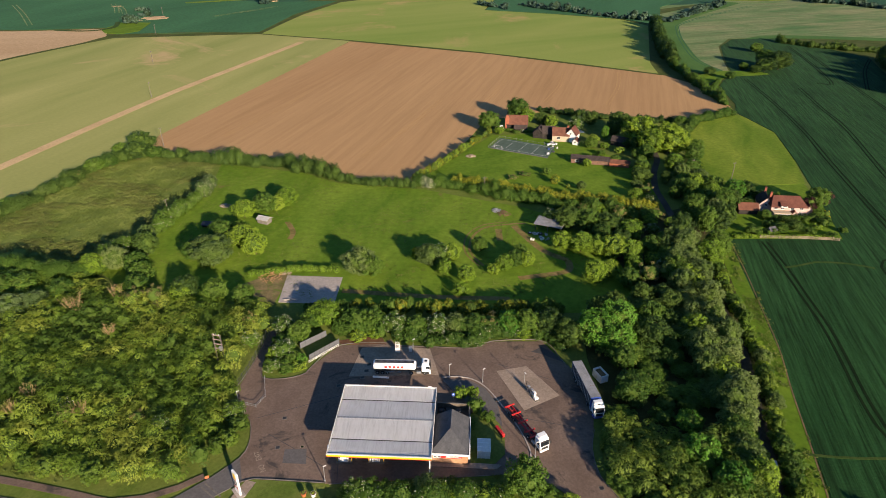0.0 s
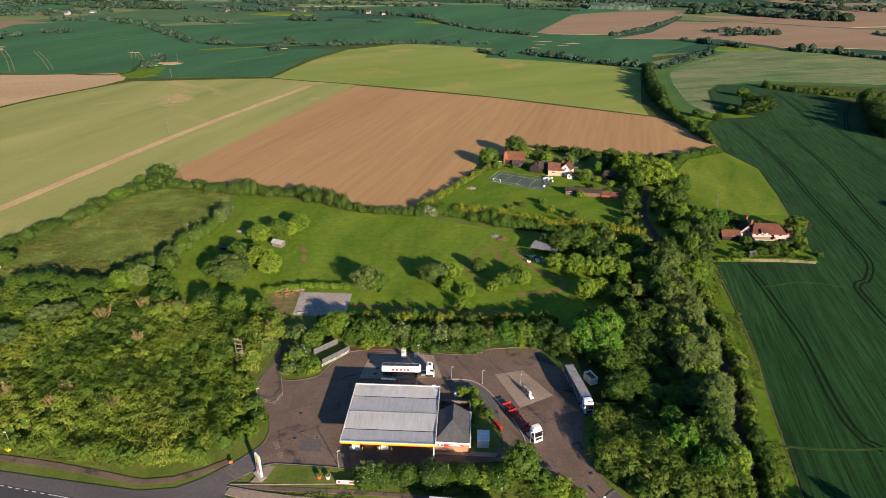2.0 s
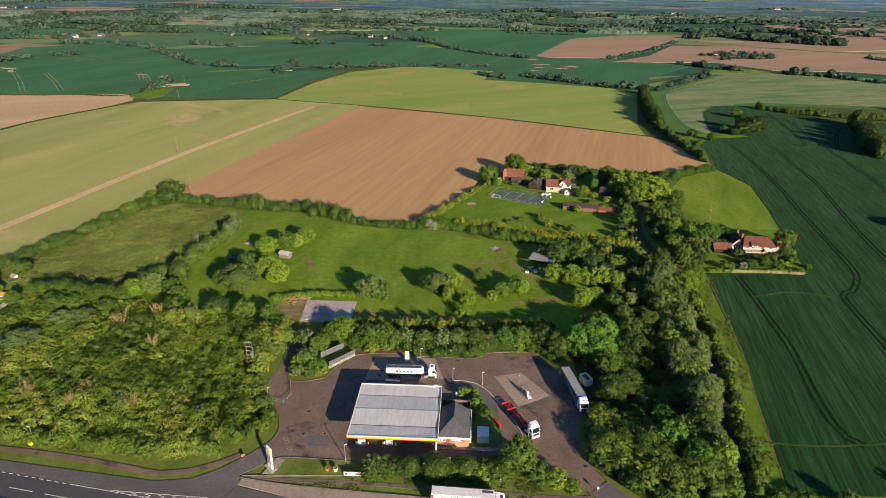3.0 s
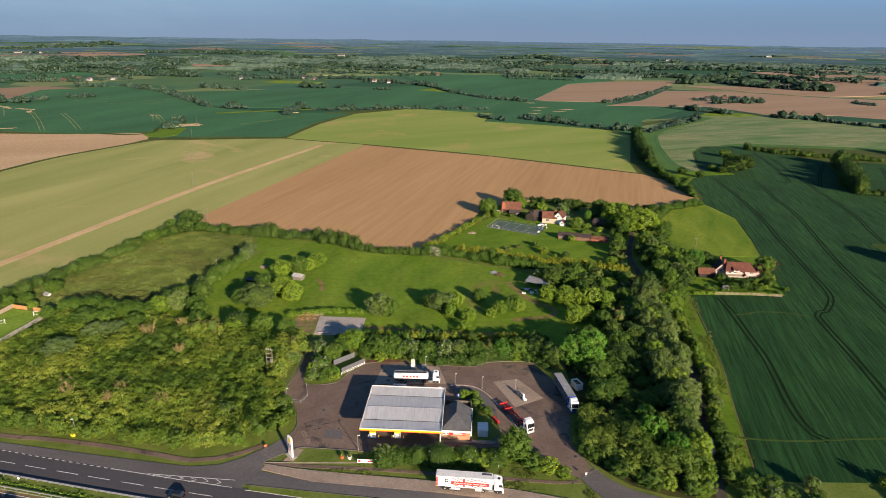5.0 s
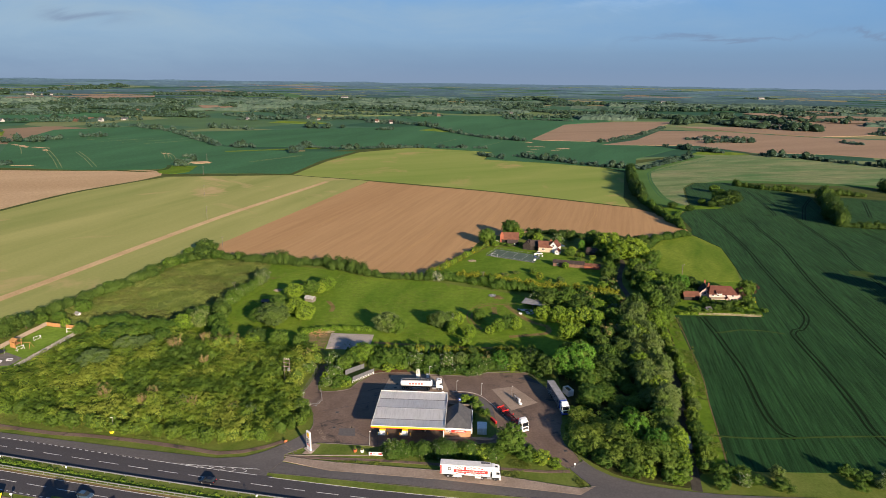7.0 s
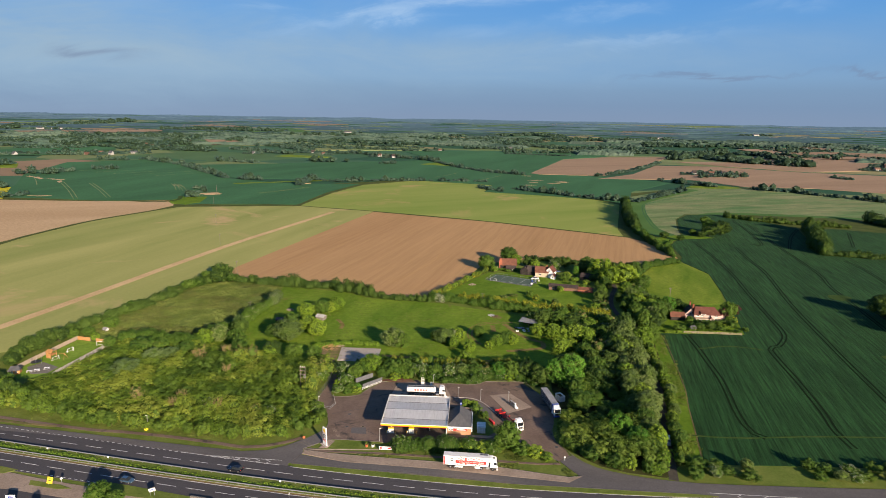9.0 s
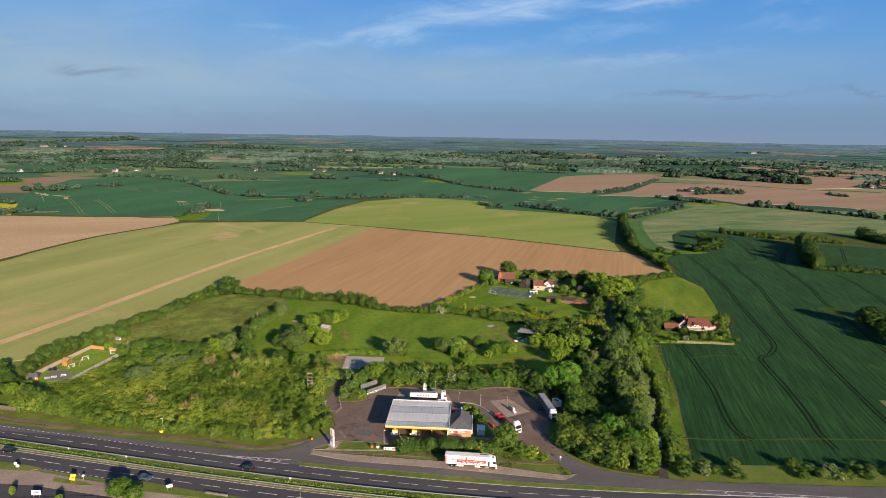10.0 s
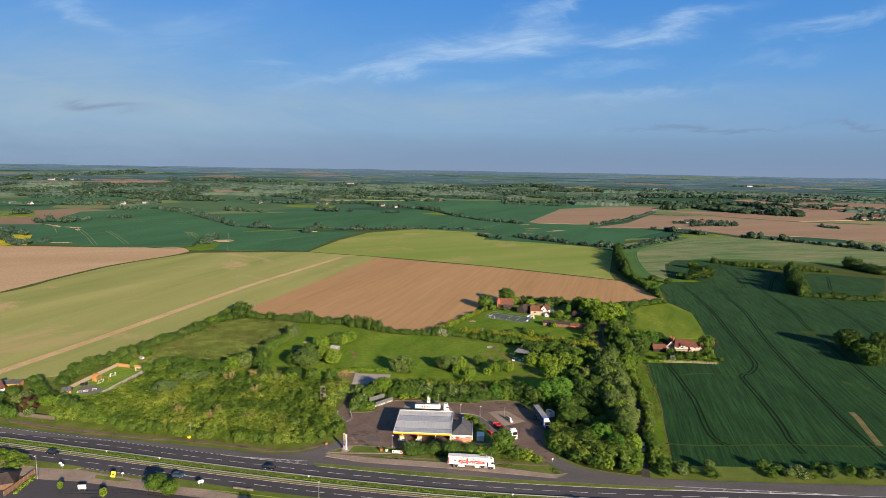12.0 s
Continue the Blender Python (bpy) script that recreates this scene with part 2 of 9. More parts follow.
M["forecourt"] = surface("worn_asphalt", (0.1157, 0.0810, 0.0608), (0.1769, 0.1277, 0.0981), 0.09, 1.6, 0.88, 0.01, 0, (1, 1, 1), None, 0.0, ((0.056, 0.046, 0.040), 0.13, 0.57))
M["concrete"] = surface("concrete", (0.2304, 0.1804, 0.1369), (0.3168, 0.2508, 0.1950), 0.12, 1.8, 0.9, 0.01, 0, (1, 1, 1), None, 0.0, ((0.10, 0.085, 0.07), 0.35, 0.64))
M["paleconc"] = surface("pale_concrete", (0.2964, 0.2650, 0.2377), (0.3990, 0.3551, 0.3152), 0.12, 1.8, 0.9, 0.01, 0, (1, 1, 1), None, 0.0, ((0.20, 0.17, 0.13), 0.2, 0.66))
M["kerb"] = surface("kerb_stone", (0.12, 0.105, 0.088), (0.20, 0.18, 0.155), 0.5, 4.0, 0.9)
for crop, share in (("wheat", 0.014), ("wheat_far", 0.014), ("stubble", 0.012), ("margin", 0.012)):
    for nd in M[crop].node_tree.nodes:
        if nd.type == "BSDF_PRINCIPLED":   # the soft sheen of standing leaves
            nd.inputs["Sheen Weight"].default_value = share
            nd.inputs["Sheen Roughness"].default_value = 0.5
            nd.inputs["Sheen Tint"].default_value = (0.55, 0.9, 0.5, 1)
M["track"] = surface("bare_track", (0.44, 0.305, 0.150), (0.55, 0.395, 0.210), 0.05, 1.2, 0.95, 0.03)
M["trail"] = surface("wheel_marks", (0.1400, 0.1207, 0.0360), (0.2380, 0.1667, 0.0696), 0.3, 1.6, 0.95, 0.03)
M["mud"] = surface("trodden_earth", (0.12, 0.085, 0.045), (0.19, 0.135, 0.072), 0.2, 1.2, 0.95, 0.04)
M["lane"] = surface("lane_surface", (0.050, 0.046, 0.038), (0.085, 0.076, 0.062), 0.2, 2.0, 0.9, 0.01)
M["trodden"] = surface("trodden_grass", (0.11, 0.105, 0.04), (0.22, 0.165, 0.085), 0.25, 1.2, 0.95, 0.03, 0, (1, 1, 1), None, 0.0, ((0.10, 0.14, 0.025), 0.3, 0.55))
M["tram"] = surface("tramline_soil", (0.006, 0.014, 0.005), (0.010, 0.022, 0.007), 0.2, 1.5, 0.95)
M["palestrip"] = surface("trampled_crop", (0.028, 0.058, 0.012), (0.050, 0.078, 0.020), 0.2, 1.5, 0.95)
M["line"] = paint("road_paint", (0.62, 0.62, 0.60), 0.7, 0.0, 0.3)
M["bark"] = surface("bark", (0.06, 0.045, 0.03), (0.12, 0.095, 0.07), 2.0, 9.0, 0.95, 0.03)
# one dull green for the solid cores added inside crowns and hedges
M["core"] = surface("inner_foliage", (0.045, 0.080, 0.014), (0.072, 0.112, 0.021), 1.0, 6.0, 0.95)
M["leaf_mid"] = leafy("leaf_mid", [(0.0298, 0.0731, 0.0082), (0.0623, 0.1263, 0.0135), (0.1001, 0.1723, 0.0189)])
M["leaf_plant"] = leafy("leaf_plantation", [(0.046, 0.088, 0.010), (0.088, 0.150, 0.015), (0.140, 0.200, 0.023)], 0.35, 0.6)
M["leaf_mass"] = leafy("leaf_mass", [(0.0645, 0.1211, 0.0145), (0.1290, 0.2099, 0.0218), (0.1984, 0.2745, 0.0314), (0.2554, 0.3091, 0.0459)], 0.45, 0.86, 0.0, True)
M["leaf_thicket"] = leafy("leaf_thicket", [(0.0488, 0.0998, 0.0144), (0.1000, 0.1664, 0.0216), (0.1586, 0.2240, 0.0312)], 0.35, 0.8, 0.0, True)
M["leaf_belt"] = leafy("leaf_belt", [(0.0670, 0.1120, 0.0240), (0.1188, 0.1720, 0.0360), (0.1728, 0.2280, 0.0580)], 0.35, 0.8, 0.0, True)
M["leaf_bright"] = leafy("leaf_bright", [(0.1000, 0.1841, 0.0144), (0.1708, 0.2667, 0.0192), (0.2391, 0.3280, 0.0348)])
M["leaf_vivid"] = leafy("leaf_vivid", [(0.0462, 0.1380, 0.0110), (0.0858, 0.2160, 0.0176), (0.1265, 0.2760, 0.0286)])
M["leaf_dark"] = leafy("leaf_dark", [(0.0212, 0.0497, 0.0092), (0.0432, 0.0865, 0.0129), (0.0745, 0.1242, 0.0184)])
M["leaf_grey"] = leafy("leaf_grey", [(0.0670, 0.1105, 0.0268), (0.1155, 0.1674, 0.0436), (0.1674, 0.2193, 0.0687)])
M["leaf_sage"] = leafy("leaf_sage", [(0.072, 0.118, 0.036), (0.094, 0.146, 0.046), (0.118, 0.170, 0.056)], 0.3)
M["leaf_gold"] = leafy("leaf_gold", [(0.16, 0.17, 0.008), (0.27, 0.25, 0.012), (0.36, 0.31, 0.02)])
M["leaf_goldgreen"] = leafy("leaf_goldgreen", [(0.09, 0.13, 0.008), (0.16, 0.19, 0.012), (0.24, 0.25, 0.02)])
M["leaf_lime"] = leafy("leaf_lime", [(0.1054, 0.1856, 0.0112), (0.1798, 0.2726, 0.0179), (0.2418, 0.3364, 0.0314)])
M["leaf_copper"] = leafy("leaf_copper", [(0.03, 0.012, 0.012), (0.06, 0.022, 0.018), (0.09, 0.035, 0.022)])
M["leaf_dry"] = leafy("leaf_dry", [(0.096, 0.095, 0.030), (0.160, 0.147, 0.050), (0.224, 0.195, 0.070)])
# far leaves greyer and bluer, the haze put into their colour
M["leaf_hazed"] = leafy("leaf_hazed", [(0.0177, 0.0430, 0.0330), (0.0304, 0.0633, 0.0468), (0.0455, 0.0847, 0.0591), (0.0683, 0.1063, 0.0688)], 0.15, 0.7, 0.03)
# darker than the far leaves: shade inside the crowns put into the colour
M["core_far"] = surface("far_core_shade", (0.0144, 0.0310, 0.0180), (0.0312, 0.0529, 0.0270), 0.08, 0.5, 0.95)
M["blossom"] = leafy("blossom", [(0.26, 0.28, 0.19), (0.38, 0.39, 0.29), (0.50, 0.50, 0.41)], 0.2)


# ---------- building blocks ----------
def obj(name, bm, mat, parent=None, label="", smooth=False):
    me = bpy.data.meshes.new(name)
    bm.normal_update()
    bm.to_mesh(me)
    bm.free()
    for m in (mat if isinstance(mat, (list, tuple)) else [mat]):
        me.materials.append(m)
    if smooth:
        me.polygons.foreach_set("use_smooth", [True] * len(me.polygons))
    ob = new(name, me)
    if parent is not None:
        ob.parent = parent
    if label:
        ob["label"] = label
    return ob


def part(name, bm, material, parent, label="", smooth=False):
    return obj(name, bm, material, parent, label, smooth)


def thing(name, label, category, m=None, group="", kind=""):
    e = tagged(new(name), label, category, group, kind)
    if m is not None:
        e.matrix_basis = m
    return e


def box(bm, cx, cy, cz, sx, sy, sz, bevel=0.0, rot=None):
    r = bmesh.ops.create_cube(bm, size=1.0)["verts"]
    mt = Matrix.Translation((cx, cy, cz)) @ (rot or Matrix()) @ Matrix.Diagonal((sx, sy, sz, 1))
    bmesh.ops.transform(bm, matrix=mt, verts=r)
    if bevel:
        edges = list({e for v in r for e in v.link_edges})
        bmesh.ops.bevel(bm, geom=edges, offset=bevel, segments=2, affect="EDGES", profile=0.5)
    return bm


def boxes(*specs, bevel=0.0):
    bm = bmesh.new()
    for s in specs:
        box(bm, *s, bevel=bevel)
    return bm


def rod(bm, a, b, r1, r2=None, seg=8):
    a, b = Vector(a), Vector(b)
    d = b - a
    v = bmesh.ops.create_cone(bm, cap_ends=True, segments=seg, radius1=r1, radius2=r1 if r2 is None else r2, depth=d.length)["verts"]
    mt = Matrix.Translation((a + b) / 2) @ d.to_track_quat("Z", "Y").to_matrix().to_4x4()
    bmesh.ops.transform(bm, matrix=mt, verts=v)
    return bm


def rods(*specs, seg=8):
    bm = bmesh.new()
    for s in specs:
        rod(bm, *s, seg=seg)
    return bm


def slab(pts, z, deep, hz=None):
    """A flat sheet of the outline pts with its top at z and sides going deep below it."""
    bm = bmesh.new()
    top = [bm.verts.new((x, y, z + (hz(x, y) if hz else 0))) for x, y in pts]
    f = bm.faces.new(top)
    f.normal_update()
    if f.normal.z < 0:
        f.normal_flip()
    low = [bm.verts.new((v.co.x, v.co.y, v.co.z - deep)) for v in top]
    for i in range(len(top)):
        j = (i + 1) % len(top)
        bm.faces.new((top[i], low[i], low[j], top[j]))
    bmesh.ops.recalc_face_normals(bm, faces=bm.faces[:])
    bmesh.ops.triangulate(bm, faces=[f])
    if max(v.normal.z for v in bm.faces if abs(v.normal.z) > 0.5) < 0:
        bmesh.ops.reverse_faces(bm, faces=bm.faces[:])
    return bm


def smooth_line(pts, step=2.0):
    """Points along a smooth curve through pts."""
    p = [Vector((*q, 0)) if len(q) == 2 else Vector(q) for q in pts]
    if len(p) < 3:
        n = max(1, int((p[1] - p[0]).length / step))
        return [p[0].lerp(p[1], i / n) for i in range(n + 1)]
    out = []
    for i in range(len(p) - 1):
        a, b, c, d = p[max(i - 1, 0)], p[i], p[i + 1], p[min(i + 2, len(p) - 1)]
        n = max(1, int((c - b).length / step))
        for k in range(n):
            t = k / n
            out.append(0.5 * (2 * b + (c - a) * t + (2 * a - 5 * b + 4 * c - d) * t * t + (3 * b - a - 3 * c + d) * t ** 3))
    out.append(p[-1])
    return out


def ribbon(pts, width, z, deep=0.04, shift=0.0, bm=None):
    """A strip of constant width along the points, with a little thickness."""
    bm = bm or bmesh.new()
    n = len(pts)
    ring = []
    for i in range(n):
        d = pts[min(i + 1, n - 1)] - pts[max(i - 1, 0)]
        s = Vector((-d.y, d.x, 0)).normalized()
        c = pts[i]
        a, b = c + s * (shift + width / 2), c + s * (shift - width / 2)
        ring.append([bm.verts.new((q.x, q.y, h)) for q, h in ((a, z), (b, z), (b, z - deep), (a, z - deep))])
    for i in range(n - 1):
        for k in range(4):
            bm.faces.new((ring[i][k], ring[i][(k + 1) % 4], ring[i + 1][(k + 1) % 4], ring[i + 1][k]))
    bm.faces.new(ring[0])
    bm.faces.new(ring[-1])
    bmesh.ops.recalc_face_normals(bm, faces=bm.faces[:])
    return bm


def sheet(name, pts, z, mat, label, category, deep=0.3, hz=None):
    return tagged(obj(name, slab(pts, z, deep, hz), M[mat] if isinstance(mat, str) else mat), label, category, "", "structure")


def strip(name, pts, width, z, mat, label, category, step=2.0, deep=0.05, shift=0.0):
    return tagged(obj(name, ribbon(smooth_line(pts, step), width, z, deep, shift), M[mat]), label, category, "", "structure")


# ---------- leaves, trees and hedges ----------
def leaf_data(name, c, nrm, size, mats, which=None, rng=None, squash=0.62, along=None, tone=None):
    """One mesh of many pointed leaf sprays at c, facing nrm."""
    rng = rng or np.random.default_rng(1)
    n = len(c)
    nrm = nrm / np.maximum(np.linalg.norm(nrm, axis=1, keepdims=True), 1e-6)
    ref = rng.normal(size=(n, 3)) if along is None else np.cross(along, nrm)
    u = np.cross(nrm, ref)
    u /= np.maximum(np.linalg.norm(u, axis=1, keepdims=True), 1e-6)
    v = np.cross(nrm, u)
    s = np.asarray(size).reshape(-1, 1)
    fold = nrm * s * 0.22
    co = np.stack([c + u * s, c - u * s * 0.6 + v * s * squash - fold, c - u * s * 0.6 - v * s * squash], axis=1).reshape(-1, 3)
    me = bpy.data.meshes.new(name)
    me.vertices.add(3 * n)
    me.vertices.foreach_set("co", co.astype(np.float32).ravel())
    me.loops.add(3 * n)
    me.loops.foreach_set("vertex_index", np.arange(3 * n, dtype=np.int32))
    me.polygons.add(n)
    me.polygons.foreach_set("loop_start", np.arange(0, 3 * n, 3, dtype=np.int32))
    for m in mats:
        me.materials.append(m)
    if which is not None:
        me.polygons.foreach_set("material_index", which.astype(np.int32))
    if tone is not None:   # how light the plant is that the leaf belongs to
        me.attributes.new("tone", "FLOAT", "FACE").data.foreach_set("value", tone.astype(np.float32))
    me.update(calc_edges=True)
    return me


def crown_points(rng, lobes, per, leaf, spread=0.30, low=0.16, high=0.86, lobe_r=(0.075, 0.150), cone=False):
    """Leaf places, facings and sizes of a crown of unit height and unit width, and its lobes."""
    cs, ns, ss, ls = [], [], [], []
    mid, half = (low + high) / 2, (high - low) / 2
    for k in range(lobes):
        t = (k + 0.5) / lobes
        if cone:
            z = low + (high - low) * t
            rad = (1.05 - z) * 0.62 * math.sqrt(rng.random() * 0.8 + 0.2)
        else:
            z = mid + half * (1 - 2 * t) * rng.uniform(0.85, 1.05)
            rad = spread * 1.22 * math.sqrt(max(0.04, 1 - ((z - mid) / half) ** 2)) * rng.uniform(0.75, 1.1)
        a = 2.399 * k + rng.random() * 0.9
        r = rng.uniform(*lobe_r) * ((1.12 - z) * 1.35 if cone else 1.0)
        c = np.array((rad * math.cos(a), rad * math.sin(a), z))
        d = rng.normal(size=(per, 3)) + np.array((c[0], c[1], c[2] - mid + 0.12)) * 2.2
        d /= np.linalg.norm(d, axis=1, keepdims=True)
        q = c + d * (r * rng.uniform(0.62, 1.22, (per, 1))) * np.array((1, 1, 0.85))
        out = d + 0.55 * rng.normal(size=(per, 3)) + np.array((0, 0, 0.25))
        cs.append(q), ns.append(out), ss.append(leaf * rng.uniform(0.6, 1.35, per)), ls.append((c, r))
    return np.concatenate(cs), np.concatenate(ns), np.concatenate(ss), ls


def trunk_bm(rng, lobes, rad, fork=0.32):
    bm = bmesh.new()
    lean = Vector((rng.uniform(-0.03, 0.03), rng.uniform(-0.03, 0.03), fork))
    rod(bm, (0, 0, -0.02), lean, rad, rad * 0.7, 7)
    rod(bm, lean, (lean.x * 1.5, lean.y * 1.5, 0.72), rad * 0.7, rad * 0.2, 6)
    for c, r in lobes[:7]:
        rod(bm, lean, Vector(c), rad * 0.4, rad * 0.1, 5)
    return bm


# solid balls added inside a crown to block light between its leaves
def core_bm(lobes, share=0.62):
    bm = bmesh.new()
    for c, r in lobes[::3]:
        v = bmesh.ops.create_icosphere(bm, subdivisions=1, radius=r * share * 1.1)["verts"]
        bmesh.ops.translate(bm, verts=v, vec=Vector(c))
    zs = [c[2] for c, r in lobes]
    mid, half = (max(zs) + min(zs)) / 2, (max(zs) - min(zs)) / 2
    v = bmesh.ops.create_icosphere(bm, subdivisions=2, radius=1.0)["verts"]
    bmesh.ops.transform(bm, matrix=pose(0, 0, mid) @ Matrix.Diagonal((0.31, 0.31, half * 0.92, 1)), verts=v)
    return bm


KINDS = {  # leaf material, lobes, leaves a lobe, leaf size, label, options
    "broad": ("leaf_mid", 66, 36, 0.0310, "mid-green broadleaf tree", {}),
    "bright": ("leaf_bright", 66, 36, 0.0310, "yellow-green broadleaf tree", {}),
    "lime": ("leaf_lime", 66, 36, 0.0310, "bright lime-green broadleaf tree", {}),
    "vivid": ("leaf_vivid", 66, 36, 0.0310, "vivid green broadleaf tree", {}),
    "dark": ("leaf_dark", 66, 36, 0.0310, "dark green broadleaf tree", {}),
    "grey": ("leaf_grey", 62, 36, 0.028, "grey-green willow tree", {}),
    "sage": ("leaf_sage", 60, 60, 0.032, "smooth sage-green rounded tree", {"low": 0.14}),
    "young": ("leaf_plant", 40, 28, 0.042, "young broadleaf tree in a dense plantation", {"low": 0.14}),
    "may": ("leaf_mid", 30, 42, 0.037, "hawthorn tree covered in white blossom", {"low": 0.14}),
    "golden": ("leaf_gold", 13, 55, 0.042, "golden yellow evergreen shrub", {"low": 0.12, "high": 0.85, "cone": True}),
    "conifer": ("leaf_dark", 16, 60, 0.040, "dark green cone-shaped evergreen tree", {"low": 0.1, "high": 0.92, "cone": True}),
    "gold_shrub": ("leaf_goldgreen", 20, 54, 0.040, "rounded golden-green evergreen shrub", {"low": 0.08, "high": 0.8, "spread": 0.31, "lobe_r": (0.11, 0.19)}),
    "copper": ("leaf_copper", 14, 60, 0.045, "dark purple copper-leaved tree", {}),
    "dry": ("leaf_dry", 12, 45, 0.034, "half-bare tree with brown twigs", {}),
    "shrub": ("leaf_mid", 20, 54, 0.042, "rounded green shrub", {"low": 0.08, "high": 0.76, "spread": 0.33, "lobe_r": (0.11, 0.19)}),
    "shrub_bright": ("leaf_bright", 20, 54, 0.042, "rounded yellow-green shrub", {"low": 0.08, "high": 0.76, "spread": 0.33, "lobe_r": (0.11, 0.19)}),
    "shrub_plant": ("leaf_plant", 20, 54, 0.042, "low spreading green shrub", {"low": 0.08, "high": 0.76, "spread": 0.33, "lobe_r": (0.11, 0.19)}),
}
PROTO, SIZE0, COUNT = {}, {}, {}


def plant(kind, x, y, r, h, where="", group="", z=0.0, turn=None):
    """A tree or shrub of crown radius r and height h."""
    k = COUNT.get(kind, 0)
    COUNT[kind] = k + 1
    var = (kind, k % (5 if kind in ("young", "broad", "dark") else 3))
    rng = np.random.default_rng(sum(map(ord, kind)) * 31 + k)
    m = pose(x, y, z, rng.uniform(-3, 3), rng.uniform(-3, 3), rng.uniform(0, 360) if turn is None else turn)
    s = Vector((2 * r, 2 * r, h))
    word = "shrub" if "shrub" in kind or kind == "golden" else "tree"
    if var not in PROTO:
        mat, lobes, per, leaf, label, opt = KINDS[kind]
        c, n, sz, ls = crown_points(rng, lobes, int(per * 1.35), leaf * 0.95, **opt)
        t = thing(word, label + (" " + where if where and kind != "young" else ""), word)
        t.matrix_basis = m @ Matrix.Diagonal((*s, 1))
        part("trunk", trunk_bm(rng, ls, 0.022 if word == "tree" else 0.015), M["bark"], t)
        cr = new("crown", leaf_data("crown", c, n, sz, [M[mat]], None, rng))
        cr.parent = t
        part("inner_foliage", core_bm(ls), M["core"], t, "solid green core added to block light inside leaves")
        if kind == "may":
            b = rng.random(len(c)) < 0.24
            bl = new("blossom", leaf_data("blossom", c[b] + n[b] * 0.02, n[b], sz[b] * 0.7, [M["blossom"]], None, rng))
            bl.parent = t
            bl["label"] = "white blossom"
        PROTO[var], SIZE0[var] = t, s
    else:
        p, s0 = PROTO[var], SIZE0[var]
        q = m @ Matrix.Diagonal((s.x / s0.x, s.y / s0.y, s.z / s0.z, 1))
        t = copy_thing(p, q)
        t["label"] = KINDS[kind][4] + (" " + where if where and kind != "young" else "")
    if group:
        t["group"] = group
    return t


def inside(p, poly):
    x, y = p
    hit = False
    for (x1, y1), (x2, y2) in zip(poly, poly[1:] + poly[:1]):
        if (y1 > y) != (y2 > y) and x < (x2 - x1) * (y - y1) / (y2 - y1) + x1:
            hit = not hit
    return hit


def scatter(poly, gap, seed):
    """Places inside an outline, at least about gap apart."""
    rng = random.Random(seed)
    xs, ys = [p[0] for p in poly], [p[1] for p in poly]
    grid, out = {}, []
    for _ in range(int((max(xs) - min(xs)) * (max(ys) - min(ys)) / gap ** 2 * 14)):
        p = (rng.uniform(min(xs), max(xs)), rng.uniform(min(ys), max(ys)))
        if not inside(p, poly):
            continue
        k = (int(p[0] // gap), int(p[1] // gap))
        near = [q for i in (-1, 0, 1) for j in (-1, 0, 1) for q in grid.get((k[0] + i, k[1] + j), ())]
        if all(math.dist(p, q) > gap for q in near):
            grid.setdefault(k, []).append(p)
            out.append(p)
    return out


def hedge(pts, width, height, mat, label, seed=1, leaf=0.28, density=1.0, blossom=0.0, name="hedge", even=0.0):
    """A hedge along a line: bushes grown together; even: 0 wild, 1 clipped."""
    rng = np.random.default_rng(seed)
    line = smooth_line(pts, 0.8)
    leaf *= 0.88 * max(1.0, min(1.7, (pts[0][1] + 60) / 170))
    acc, step = 0.0, 0.0
    cs, ns, ss = [], [], []
    core = bmesh.new()
    wild = 1 - even
    for p, q in zip(line, line[1:]):
        acc += (q - p).length
        if acc < step:
            continue
        d = (q - p).normalized()
        h = height * (1 + wild * rng.uniform(-0.42, 0.30)) * (1 + 0.12 * wild * math.sin(p.x * 0.21 + p.y * 0.17))
        r = width * 0.5 * (1 + wild * rng.uniform(-0.35, 0.25))
        step = acc + r * rng.uniform(0.55, 0.95)
        off = wild * rng.normal() * width * 0.16
        c0 = np.array((p.x - d.y * off, p.y + d.x * off, h * 0.42))
        n = int((2 * 3.1416 * r * (r + h * 1.1)) / leaf ** 2 * 0.52 * density)
        v = rng.normal(size=(n, 3)) + (0, 0, 0.35)
        v /= np.linalg.norm(v, axis=1, keepdims=True)
        lump = 1 + 0.16 * wild * np.sin(v[:, :1] * 7 + seed) * np.sin(v[:, 1:2] * 6 + r) + 0.05 * np.sin(v[:, 2:] * 9)
        c = c0 + v * lump * np.array((r, r, h * 0.6)) * rng.uniform(0.84, 1.1, (n, 1))
        c[:, 2] = np.maximum(c[:, 2], 0.08)
        cs.append(c), ns.append(v + 0.45 * rng.normal(size=(n, 3)) + (0, 0, 0.2)), ss.append(leaf * rng.uniform(0.55, 1.3, n))
        b = bmesh.ops.create_icosphere(core, subdivisions=1, radius=1.0)["verts"]
        bmesh.ops.transform(core, matrix=pose(*c0) @ Matrix.Diagonal((r * 0.82, r * 0.82, h * 0.5, 1)), verts=b)
    t = thing(name, label, "hedge")
    n = sum(map(len, cs))
    f = new("foliage", leaf_data("foliage", np.concatenate(cs), np.concatenate(ns), np.concatenate(ss), [M[mat], M["blossom"]], (rng.random(n) < blossom).astype(int), rng))
    f.parent = t
    part("inner_foliage", core, M["core"], t, "solid green core added to block light inside leaves")
    return t


# ---------- the ground and the fields ----------
def rise(x, y):
    """Height of the land: flat near by, rising gently to the far hills."""
    return 77 * max(0.0, (math.hypot(x, y + 140) - 1200) / 3600) ** 1.5


